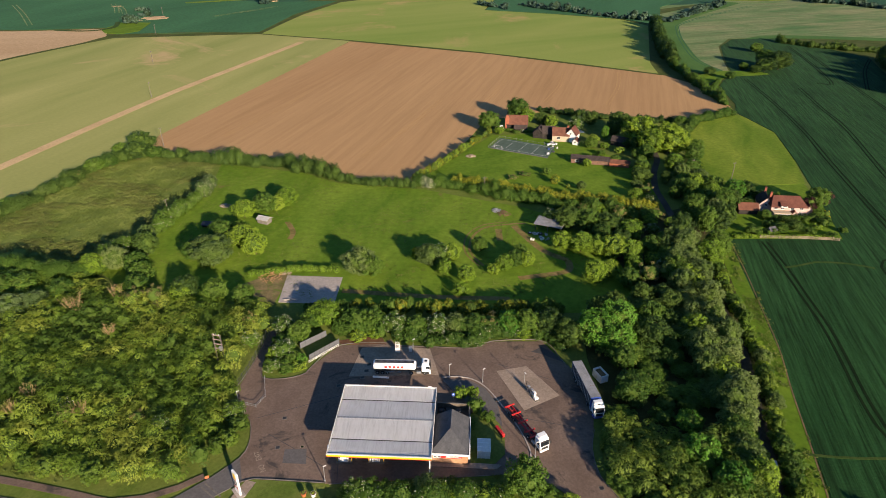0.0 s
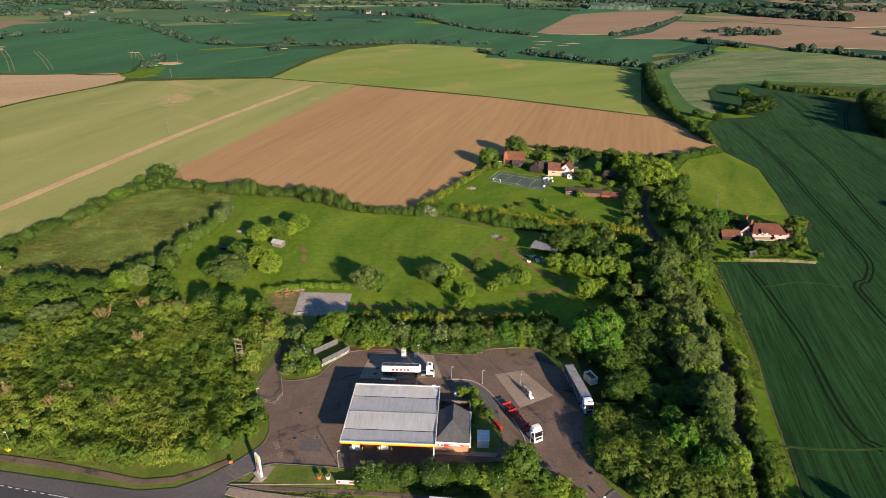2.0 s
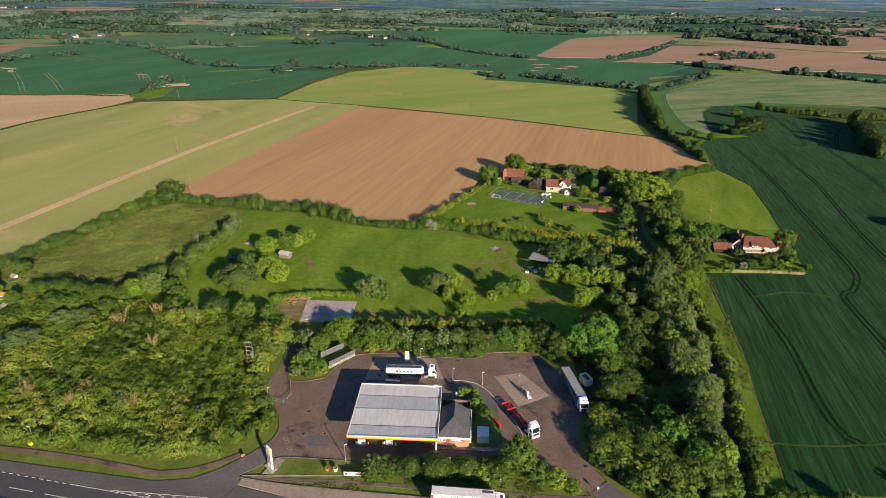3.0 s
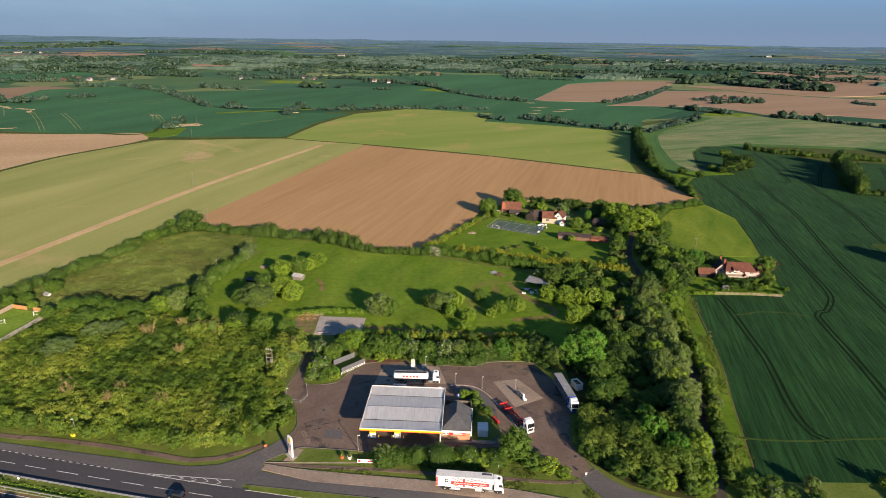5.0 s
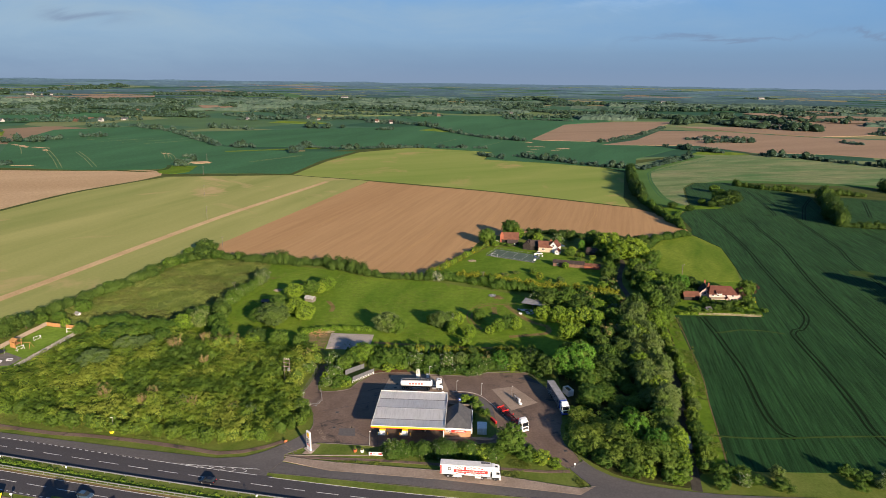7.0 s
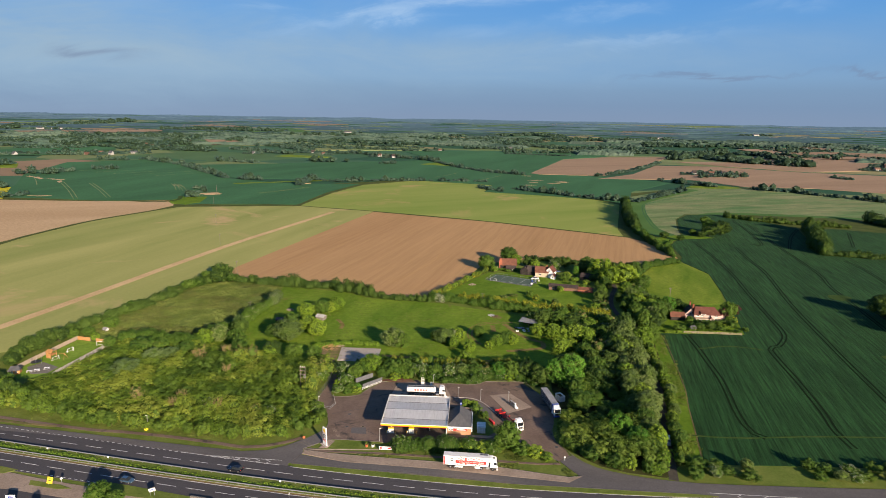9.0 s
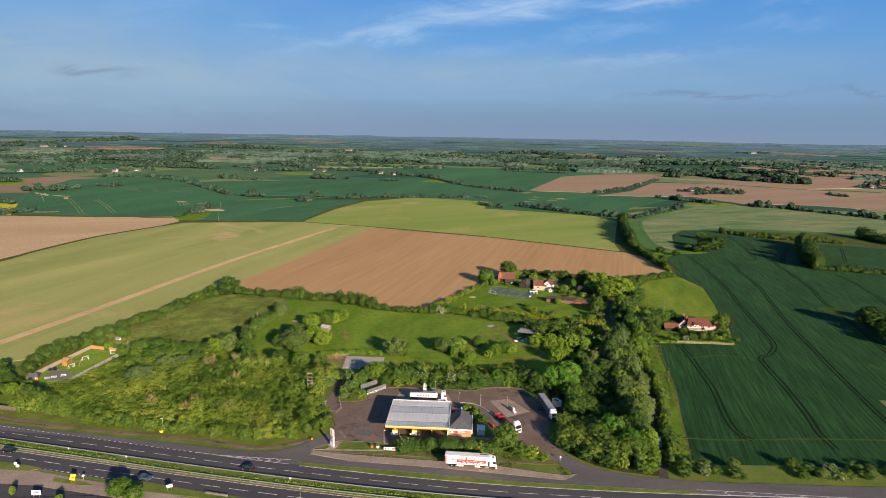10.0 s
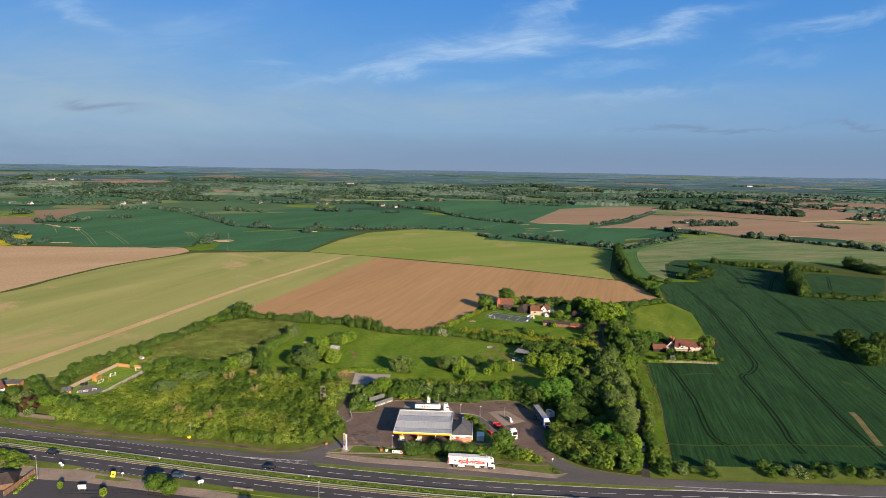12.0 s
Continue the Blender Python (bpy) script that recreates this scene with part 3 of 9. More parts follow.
def land(x, y):
    """Height of the land with its low swells."""
    far = max(0, min(1, (math.hypot(x, y + 140) - 1500) / 1500))
    return rise(x, y) + 5 * noise.noise((x / 700, y / 700, 0)) * far


def ground_mesh():
    bm = bmesh.new()
    radii = [0, 60, 120, 200, 300, 450, 650, 900] + [1200 + 225 * i for i in range(17)]
    n = 96
    prev = None
    for r in radii:
        if r == 0:
            prev = [bm.verts.new((0, -140, 0))]
            continue
        cur = []
        for i in range(n):
            a = 2 * math.pi * i / n
            x, y = r * math.cos(a), -140 + r * math.sin(a)
            cur.append(bm.verts.new((x, y, land(x, y))))
        for i in range(n):
            j = (i + 1) % n
            bm.faces.new((prev[0], cur[i], cur[j]) if len(prev) == 1 else (prev[i], cur[i], cur[j], prev[j]))
        prev = cur
    return bm


def far_field(pts, mat, label):
    """A far field that follows the swells of the land."""
    bm = bmesh.new()
    bm.faces.new([bm.verts.new((x, y, 0)) for x, y in pts])
    bmesh.ops.triangulate(bm, faces=bm.faces[:])
    for _ in range(3):
        bmesh.ops.subdivide_edges(bm, edges=bm.edges[:], cuts=1, use_grid_fill=True)
    for v in bm.verts:
        v.co.z = land(v.co.x, v.co.y) + 1.6
    bmesh.ops.recalc_face_normals(bm, faces=bm.faces[:])
    if sum(f.normal.z for f in bm.faces) < 0:
        bmesh.ops.reverse_faces(bm, faces=bm.faces[:])
    return tagged(obj("far_field", bm, M[mat]), label, "field", "", "structure")


def farmland():
    """Far farmland: fields of many crops, cell by cell."""
    m, n, l, b = nodes_of("farmland")
    co = n.new("ShaderNodeTexCoord").outputs["Object"]
    mp = n.new("ShaderNodeMapping")
    mp.inputs["Scale"].default_value = (0.0030, 0.0036, 0)
    mp.inputs["Rotation"].default_value = (0, 0, radians(24))
    l.new(co, mp.inputs["Vector"])
    v = n.new("ShaderNodeTexVoronoi")
    v.distance = "CHEBYCHEV"
    v.inputs["Scale"].default_value = 1.0
    v.inputs["Randomness"].default_value = 0.8
    l.new(mp.outputs["Vector"], v.inputs["Vector"])
    sep = n.new("ShaderNodeSeparateColor")
    l.new(v.outputs["Color"], sep.inputs["Color"])
    r = n.new("ShaderNodeValToRGB")
    r.color_ramp.interpolation = "CONSTANT"
    e = r.color_ramp.elements
    stops = [(0, (0.026, 0.078, 0.038)), (0.28, (0.046, 0.110, 0.054)), (0.46, (0.07, 0.13, 0.05)), (0.62, (0.15, 0.185, 0.075)), (0.74, (0.23, 0.160, 0.095)), (0.86, (0.12, 0.17, 0.06)), (0.94, (0.22, 0.20, 0.09))]
    while len(e) < len(stops):
        e.new(0.5)
    for k, (p, c) in zip(e, stops):
        k.position, k.color = p, (*c, 1)
    l.new(sep.outputs[0], r.inputs["Fac"])
    f = noise_node(n, l, co, 0.01, 5, 0.6)
    col = mix_node(n, l, 0.6, r.outputs["Color"], ramp_node(n, l, f, [(0.3, (0.72, 0.72, 0.72)), (0.7, (1.15, 1.15, 1.15))]), "MULTIPLY")
    l.new(col, b.inputs["Base Color"])
    b.inputs["Roughness"].default_value = 0.95
    b.inputs["Specular IOR Level"].default_value = 0.1
    return m


M["farmland"] = farmland()
tagged(obj("ground", ground_mesh(), M["farmland"], None, "", True), "wide green and brown farmland reaching the horizon", "ground", "", "structure")

sheet("grassland", [(-420, -260), (330, -260), (330, 30), (150, 30), (170, 180), (178, 300), (60, 300), (-20, 200), (-150, 215), (-230, 90), (-420, 20)], 0.05, "verge", "rough grassland round the road and the woods", "grass")
sheet("field_edges", [(-700, 420), (-640, 180), (-420, 10), (330, 20), (560, 10), (560, 260), (720, 560), (450, 850), (240, 700), (64, 850), (-60, 850), (-170, 780), (-340, 560), (-600, 560)], 0.03, "bank", "rough grassy edges between the fields", "grass", 0.2)
# large fields
sheet("young_crop_field", [(-640, -60), (-232, 50), (-208, 74), (-192, 84), (-183, 98), (-172, 120), (-171, 140), (-163, 165), (-157, 200), (-140, 212), (-146, 236), (-81, 503), (-129, 518), (-173, 534), (-298, 510), (-312, 480), (-340, 410), (-349, 335), (-354, 272), (-400, 120)], 0.16, "young", "pale green field of young crop", "field")
sheet("ploughed_field", [(-81, 500), (43, 447), (163, 376), (176, 350), (178, 296), (137, 268), (99, 274), (62, 284), (27, 266), (10, 214), (-9, 176), (-39, 180), (-62, 192), (-78, 199), (-104, 203), (-140, 212), (-148, 238)], 0.14, "soil", "bare brown ploughed field", "field")
sheet("spring_crop_field", [(-170, 538), (-163, 600), (-155, 660), (-128, 764), (-52, 841), (68, 790), (51, 700), (126, 672), (195, 637), (214, 594), (165, 420), (160, 382), (43, 451), (-81, 505)], 0.10, "spring", "light green field of spring crop on rising ground", "field")
sheet("bare_field", [(-358, 272), (-353, 335), (-343, 412), (-316, 484), (-309, 521), (-328, 559), (-411, 542), (-560, 540), (-700, 420), (-620, 180)], 0.12, "soil_far", "bare pale brown field", "field")
sheet("wheat_field", [(80.6, 5), (83, 12), (90, 42), (95, 60), (99, 80), (107, 124), (149, 124), (159, 159), (172, 205), (182, 247), (176, 285), (183, 300), (190, 345), (200, 362), (214, 380), (228, 430), (246, 485), (270, 520), (317, 526), (350, 442), (304, 322), (372, 305), (560, 250), (560, 5)], 0.18, "wheat", "dark green wheat field with tramlines", "field")
sheet("wheat_strip", [(306, 334), (362, 318), (399, 353), (442, 415), (385, 442), (352, 430)], 0.16, "wheat", "dark green strip of wheat behind a hedge", "field")
sheet("thin_crop_field", [(246, 670), (378, 810), (446, 839), (540, 735), (640, 640), (720, 560), (470, 500), (411, 532), (317, 530), (268, 523), (244.5, 486), (226.5, 431), (212.5, 381), (199, 364), (184, 420), (199, 476)], 0.12, "stubble", "thin patchy green crop field", "field")
strip("green_margin", [(262, 384), (228, 380), (204, 384), (197, 410), (200, 452), (230, 584), (268, 652), (378, 784)], 22, 0.15, "margin", "green margin round the thin crop", "field margin", 8)
strip("green_margin", [(262, 384), (250, 420), (262, 480), (292, 520), (330, 534), (420, 522), (470, 510)], 16, 0.16, "margin", "green margin round the thin crop", "field margin", 8)
sheet("grass_corner", [(372, 800), (396, 836), (446, 846), (470, 812), (430, 796)], 0.2, "meadow", "bright grassy corner of the field", "verge")
sheet("grass_strip", [(184, 350), (192, 360), (212, 374), (232, 378), (242, 382), (236, 390), (212, 392), (196, 384), (182, 372)], 0.24, "lawn", "rough grass at the end of the wheat", "verge")
for q in (0, 3):
    strip("tramline", [(208 + q, 392), (205 + q, 440), (232 + q, 560), (262 + q * 1.3, 622), (384 + q, 748 - q)], 1.0, 0.17, "wheat_far", "dark wheel track in the thin crop", "wheel track", 8)
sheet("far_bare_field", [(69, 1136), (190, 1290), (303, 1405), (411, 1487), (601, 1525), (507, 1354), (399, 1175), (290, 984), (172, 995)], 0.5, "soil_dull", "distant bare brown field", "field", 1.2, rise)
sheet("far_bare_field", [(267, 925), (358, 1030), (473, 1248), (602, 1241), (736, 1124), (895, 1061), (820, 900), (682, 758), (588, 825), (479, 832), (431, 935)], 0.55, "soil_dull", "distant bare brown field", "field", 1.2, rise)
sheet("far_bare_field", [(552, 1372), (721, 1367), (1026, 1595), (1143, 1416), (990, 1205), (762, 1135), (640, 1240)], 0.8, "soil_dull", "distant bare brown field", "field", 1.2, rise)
for pts, mat, label in (([(-1416, 2305), (-1422, 2540), (-1217, 2495), (-1163, 2359), (-1231, 2214), (-1322, 2157)], "soil_dull", "distant bare reddish field"),
                        ([(-1494, 1864), (-1511, 2032), (-1317, 2019), (-1254, 1928), (-1332, 1766), (-1343, 1654)], "stubble", "distant pale stubble field"),
                        ([(-1082, 1271), (-1070, 1517), (-965, 1620), (-845, 1407), (-888, 1223), (-984, 1135)], "wheat_far", "distant green field"),
                        ([(-830, 1949), (-735, 1992), (-639, 1756), (-708, 1699)], "soil_dull", "distant bare brown field"),
                        ([(-962, 2714), (-807, 3004), (-604, 2608), (-648, 2194)], "margin", "distant green field"),
                        ([(-127, 1937), (-12, 2444), (171, 2285), (107, 2112), (-10, 2042)], "stubble", "distant pale stubble field"),
                        ([(1187, 2598), (1540, 2739), (1372, 2370), (1154, 2302)], "soil_dull", "distant bare brown field"),
                        ([(814, 2173), (1173, 2344), (1317, 2146), (1101, 1932), (818, 2007)], "wheat_far", "distant green field"),
                        ([(942, 1880), (1345, 2084), (1495, 1920), (1215, 1519), (1000, 1493)], "soil_dull", "distant bare brown field")):
    far_field(pts, mat, label)
sheet("yellow_field", [(-760, 640), (-590, 657), (-522, 545), (-640, 500)], 0.3, surface("rape_flower", (0.36, 0.33, 0.02), (0.46, 0.42, 0.03), 0.02, 0.6), "bright yellow flowering field", "field", 3, rise)
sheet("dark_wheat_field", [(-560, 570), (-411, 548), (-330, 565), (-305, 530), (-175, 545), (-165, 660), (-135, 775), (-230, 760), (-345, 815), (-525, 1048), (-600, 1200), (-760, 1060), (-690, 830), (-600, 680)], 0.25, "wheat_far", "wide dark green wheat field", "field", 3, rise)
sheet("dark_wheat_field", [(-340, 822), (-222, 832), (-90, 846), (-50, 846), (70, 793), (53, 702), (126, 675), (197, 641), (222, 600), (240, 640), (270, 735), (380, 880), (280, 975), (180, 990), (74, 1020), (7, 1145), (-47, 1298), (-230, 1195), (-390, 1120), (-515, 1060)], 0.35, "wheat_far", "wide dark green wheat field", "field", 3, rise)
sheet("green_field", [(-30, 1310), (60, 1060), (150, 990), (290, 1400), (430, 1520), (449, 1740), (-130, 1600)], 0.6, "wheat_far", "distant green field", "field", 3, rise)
sheet("green_field", [(-377, 1549), (-58, 1646), (-106, 1880), (-445, 1830)], 1.4, M["stubble"], "distant pale green field", "field", 3, rise)
for xs, ys, sx, sy, tr in ((-640, 785, 36, 6, -38), (-600, 765, 22, 5, -20), (-572, 735, 20, 4, -60), (-500, 578, 14, 3, 10), (-308, 625, 17, 15, 10), (-322, 612, 8, 10, 40), (-112, 1105, 26, 10, 0), (-60, 985, 8, 16, 30), (-38, 1015, 18, 8, 10), (-78, 1050, 8, 26, 30), (145, 955, 13, 7, 0), (150, 878, 18, 4, 5), (128, 800, 12, 4, 0), (172, 830, 16, 4, 15), (188, 856, 13, 9, 0), (140, 840, 10, 3, 10), (-391, 715, 9, 4, 0), (-180, 905, 22, 8, 10), (-215, 770, 6, 4, 20)):
    ca, sa = math.cos(radians(tr)), math.sin(radians(tr))
    rngp = random.Random(int(xs * 3 + ys))
    sheet("bare_patch", [(xs + ca * math.cos(a) * sx * q - sa * math.sin(a) * sy * q, ys + sa * math.cos(a) * sx * q + ca * math.sin(a) * sy * q) for a, q in ((k * 0.349, rngp.uniform(0.3, 1.1)) for k in range(18))], 0.42, "soil_far", "bare sandy patch where the crop has failed", "bare patch", 0.5, rise)
# pale wheel marks in the far crop
for x0, y0, x1, y1 in ((-661, 804, -573, 681), (-566, 730, -444, 559), (-519, 722, -413, 575), (-391, 720, -353, 653), (-405, 735, -365, 660), (-640, 900, -560, 1000), (-600, 880, -520, 980), (-560, 860, -480, 960), (-520, 850, -450, 940), (-480, 840, -420, 915), (-250, 640, -200, 720), (-20, 900, 20, 990), (60, 870, 100, 960)):
    for sh in (-2.2, 2.2):
        if sh > 0 or y0 < 800:
            strip("tramline", [(x0, y0), ((x0 + x1) / 2 + 2, (y0 + y1) / 2), (x1, y1)], 1.1, 0.44, "stubble", "pale wheel mark in the far crop", "wheel track", 30, 0.05, sh)
strip("grass_strip", [(-320, 748), (-250, 786), (-189, 816)], 12, 0.42, "meadow", "bright grass strip along the far wheat", "verge", 20)
sheet("grass_corner", [(-330, 552), (-318, 534), (-300, 530), (-290, 545), (-300, 596), (-330, 596)], 0.40, "lawn", "rough green corner between the fields", "verge")
strip("farm_track", [(-372, 548), (-340, 545), (-325, 560), (-328, 580), (-336, 600)], 5, 0.43, "palestrip", "narrow farm track round the field corner", "track", 6)
strip("field_margin", [(-420, 130), (-357, 268), (-351, 335), (-341, 411), (-314, 482), (-306, 515), (-312, 530)], 5, 0.2, "bank", "dark grassy bank between two fields", "field margin", 8)
strip("field_margin", [(-172, 536), (-129, 520), (-81, 503.5), (43, 449), (161, 379)], 3.4, 0.2, "bank", "narrow grassy bank between two fields", "field margin", 8)
strip("field_margin", [(-328, 562), (-411, 545), (-560, 543)], 5, 0.3, "bank", "dark grassy bank between two fields", "field margin", 8)
strip("field_margin", [(-306, 526), (-240, 540), (-172, 540)], 2.6, 0.3, "bank", "dark grassy bank between two fields", "field margin", 8)
sheet("light_green_field", [(-897, 1040), (-826, 1016), (-773, 934), (-830, 915), (-930, 960)], 0.4, "meadow", "light green far field", "field", 1, rise)
sheet("light_green_field", [(-420, 1330), (-300, 1300), (-280, 1345), (-400, 1385)], 0.6, "meadow", "light green far field", "field", 1, rise)
sheet("light_green_field", [(-60, 1180), (60, 1120), (90, 1150), (-30, 1230)], 0.6, "meadow", "light green far field", "field", 1, rise)
# old wheel marks on the ploughed field
for x0, y0, x1, y1 in ((-36, 206, 2, 310), (28, 300, 56, 410), (66, 304, 92, 386), (104, 300, 132, 386), (-112, 236, -84, 330)):
    for sh in (-1.0, 1.0):
        strip("wheel_mark", [(x0, y0), ((x0 + x1) / 2 + 3, (y0 + y1) / 2), (x1, y1)], 0.5, 0.155, "rut", "faint wheel mark on the ploughed soil", "wheel track", 12, 0.03, sh)
# middle ground
sheet("scrub_field", [(-176, 112), (-166, 140), (-157, 172), (-152, 192), (-138, 205), (-104, 200), (-97, 172), (-101, 140), (-110, 108), (-116, 96), (-150, 96)], 0.10, "rough", "rough scrubby field of long grass", "field")
sheet("pasture", [(-62, 82), (-88, 82), (-116, 104), (-104, 140), (-96, 168), (-100, 196), (-60, 186), (-42, 174), (-6, 168), (36, 150), (46, 142), (60, 120), (72, 90), (66, 76), (34, 77), (-20, 79), (-29, 82)], 0.12, "pasture", "green pasture with worn tracks", "field")
sheet("garden_lawn", [(-6, 180), (10, 208), (29, 240), (68, 244), (76, 225), (90, 200), (96, 165), (85, 149), (45, 166), (25, 176)], 0.13, "lawn", "mown garden lawn", "lawn")
sheet("paddock", [(124, 226), (149, 266), (172, 281), (177, 277), (181.5, 247), (171.5, 205), (162, 176), (138, 174), (121, 183)], 0.17, "meadow", "bright green grazed paddock", "field")
sheet("house_garden", [(107, 122), (149, 122), (157, 151), (162, 181), (138, 173), (119, 182), (108, 150)], 0.11, "lawn", "grassy garden round a farmhouse", "lawn")
strip("field_track", [(-236, 40), (-222, 91), (-204, 170), (-188, 250), (-172, 322), (-152, 395), (-124, 494)], 6.0, 0.19, "track", "bare sandy track across the crop", "track", 10)
strip("farm_drive", [(108, 250), (107.6, 222), (106, 206), (99.6, 189), (94.6, 170), (93.6, 154), (92, 135), (90, 117), (88.5, 98), (87, 78), (85, 60), (79.9, 40.3), (74.1, 18.7), (70.6, 5.4), (68.2, -4)], 2.7, 0.16, "lane", "narrow shaded farm lane", "lane", 4)
sheet("concrete_pad", [(-46.5, 81.5), (-47.2, 97), (-29, 96), (-29.4, 80.5)], 0.16, "paleconc", "pale concrete yard slab", "yard")
# worn marks on the pasture
for pts, w in (([(17, 104), (13, 113), (14, 124), (19, 132), (28, 135), (35, 136)], 1.0), ([(15.5, 104), (11.2, 113), (12, 125), (18, 134), (28, 137)], 0.6),
               ([(30, 134), (34, 124), (39, 114), (46, 108)], 2.6), ([(46, 108), (45, 101), (36, 98), (28, 96)], 2.4), ([(24, 122), (24, 131)], 2.4), ([(-56, 136), (-52, 128), (-52, 122)], 2.0), ([(-28, 88), (0, 85), (24, 84)], 2.2)):
    strip("worn_trail", pts, w, 0.14, "trail", "worn earth trail in the grass", "trail", 2)
sheet("trodden_patch", [(-62, 90), (-56, 95), (-46, 99), (-47.6, 80), (-52, 82)], 0.15, "trodden", "trodden bare earth beside the slab", "earth")
# tramlines: pairs of wheel marks
def tram(pts, z=0.22, mat="tram", label="dark wheel track through the wheat"):
    for sh in (-0.95, 0.95):
        strip("tramline", pts, 0.78, z, mat, label, "wheel track", 4, 0.04, sh)


tram([(217, 366), (209, 308), (199, 251), (188.4, 207.4), (176.8, 156.7), (171, 131), (166.5, 120), (158, 109), (151.5, 104), (145, 70), (139, 42), (135, 28), (134, 16)])
tram([(119.4, 122), (117.8, 103), (115.8, 88), (113.5, 70), (110.3, 55), (107.3, 43), (105.3, 31.4), (105.5, 25), (108.3, 21.7)])
tram([(243, 342), (232, 293), (224, 253), (200.5, 176), (184, 112), (176, 80), (167, 40), (163, 14)])
tram([(310, 465), (283, 349), (262, 256), (248, 216), (228, 140), (205, 60), (196, 14)])
tram([(346, 434), (317, 392), (286, 337)])
tram([(307, 297), (301, 259), (280, 190)])
tram([(387, 419), (349, 352)], 0.20)
tram([(306, 487), (291, 420), (274, 360), (268, 352), (262, 356)])
tram([(520, 262), (330, 180), (260, 140), (238, 116)])
strip("trampled_strip", [(118, 103.6), (123, 105), (130, 107.4), (140, 106.7), (148, 103.5)], 0.9, 0.23, "palestrip", "pale trampled strip in the wheat", "wheel track", 4)
strip("soil_edge", [(80.4, 5), (86, 26), (90.4, 43), (95.4, 60.5), (99.4, 80), (104, 103), (107, 122)], 0.3, 0.22, "mud", "thin bare soil edge along the wheat", "soil edge", 3)
strip("grass_edge", [(77.4, 4), (83, 26), (87.4, 43), (92.4, 60.5), (96.4, 80), (101, 103), (104, 122)], 5.6, 0.17, "lawn", "narrow grass strip between wood and wheat", "verge", 3)
strip("trampled_strip", [(83.5, 22.8), (90, 22), (102, 21.7), (122, 23.3), (156, 23.9), (300, 24)], 0.7, 0.23, "palestrip", "pale trampled strip in the wheat", "wheel track", 6)
strip("bare_patch", [(178.4, 58), (176.4, 50), (174, 43), (170.6, 33), (167.9, 24.6)], 2.6, 0.235, "trodden", "bare brown strip in the wheat", "bare patch", 3)
for x, y, s in ((200.7, 95.5, 3), (206, 90, 2), (240, 194, 9)):
    rngp = random.Random(int(x * 7 + y))
    sheet("bare_patch", [(x + math.cos(a) * s * rngp.uniform(0.4, 1), y + math.sin(a) * s * rngp.uniform(0.5, 1.4)) for a in (k * 0.6 for k in range(10))], 0.24, "palestrip", "thin pale patch in the wheat", "bare patch")


# ---------- roads ----------
def road_y(x):
    """The line between the lanes of the far carriageway."""
    x = max(-330.0, min(200.0, x))
    if x > 23.5:
        d = x - 23.5
        return -13.78 - 0.075 * d + 0.00055 * d * d if d < 50 else -16.155 - 0.02 * (d - 50)
    return 2.11e-6 * x ** 3 + 7.513e-4 * x * x - 0.1174 * x - 11.46


def along(x0, x1, off, step=6.0):
    n = max(1, int(abs(x1 - x0) / step))
    return [Vector((x0 + (x1 - x0) * i / n, road_y(x0 + (x1 - x0) * i / n) + off, 0)) for i in range(n + 1)]


def road_strip(name, x0, x1, off, width, z, mat, label, cat="road", deep=0.1):
    return tagged(obj(name, ribbon(along(x0, x1, off), width, z, deep), M[mat]), label, cat, "", "structure")


road_strip("road", -320, 190, -0.1, 8.2, 0.20, "asphalt", "dark asphalt dual carriageway, far side", "road", 0.2)
road_strip("road", -320, 190, -12.9, 8.2, 0.20, "asphalt", "dark asphalt dual carriageway, near side", "road", 0.2)
sheet("slip_lane", [(-320, road_y(-320) + 3.9), (-120, road_y(-120) + 3.9), (-47, road_y(-47) + 3.9), (-47, 1.2), (-44, 6.6), (-44.6, 9.4), (-38.2, 14.6), (-40.5, 21), (-43, 17.6), (-46.8, 14.2), (-50.4, 10.9), (-55.4, 8.0), (-63.2, 7.1), (-86.5, 10.7), (-103.1, 13.4), (-126, 17.2), (-150, 21.1), (-174, 25), (-230, 39), (-320, 66)], 0.205, "asphalt_old", "asphalt slip lane into the filling station", "road")
sheet("layby_road", [(-47, 1.1), (-25, -1.6), (-10, -3.2), (11, -6.1), (39, -9.6), (60, -11.2), (82, -12.4), (100, -12.8), (140, -13.6), (190, -14.5), (190, -7.2), (145, -6.6), (114, -6.4), (86, -5.8), (76, -5.4), (68.7, -4.6), (64.2, -3.9), (60, -3.0), (55.6, -1.8), (51, -0.2), (47.1, 1.7), (43.6, 4.7), (40.9, 8.2), (39.6, 8.2), (36.2, 4.8), (38.4, 0.8), (40.6, -2.6), (36.9, -6.4), (0.5, -1.0), (-30.5, 2.2), (-44.2, 5.8)], 0.21, "asphalt_old", "asphalt service road past the lay-by", "road")
sheet("layby_strip", [(-44.2, 6.4), (-30.5, 2.3), (0.5, -0.9), (36.9, -6.3), (41, -3.2), (37.3, -3.9), (16, 0.9), (-1.4, 2.9), (-31, 6.0), (-43.8, 8.2)], 0.23, "concrete", "pale worn concrete lay-by strip", "lay-by")
sheet("footway", [(-44, 9.0), (-31.4, 8.6), (-16.4, 7.9), (11.5, 5.6), (29.7, 3.9), (36, 4.3), (36, 3.2), (29.7, 2.9), (11.5, 4.4), (-16.4, 6.8), (-31.4, 7.4), (-43.6, 8.2)], 0.14, "forecourt", "narrow asphalt footpath behind the verge", "footpath")
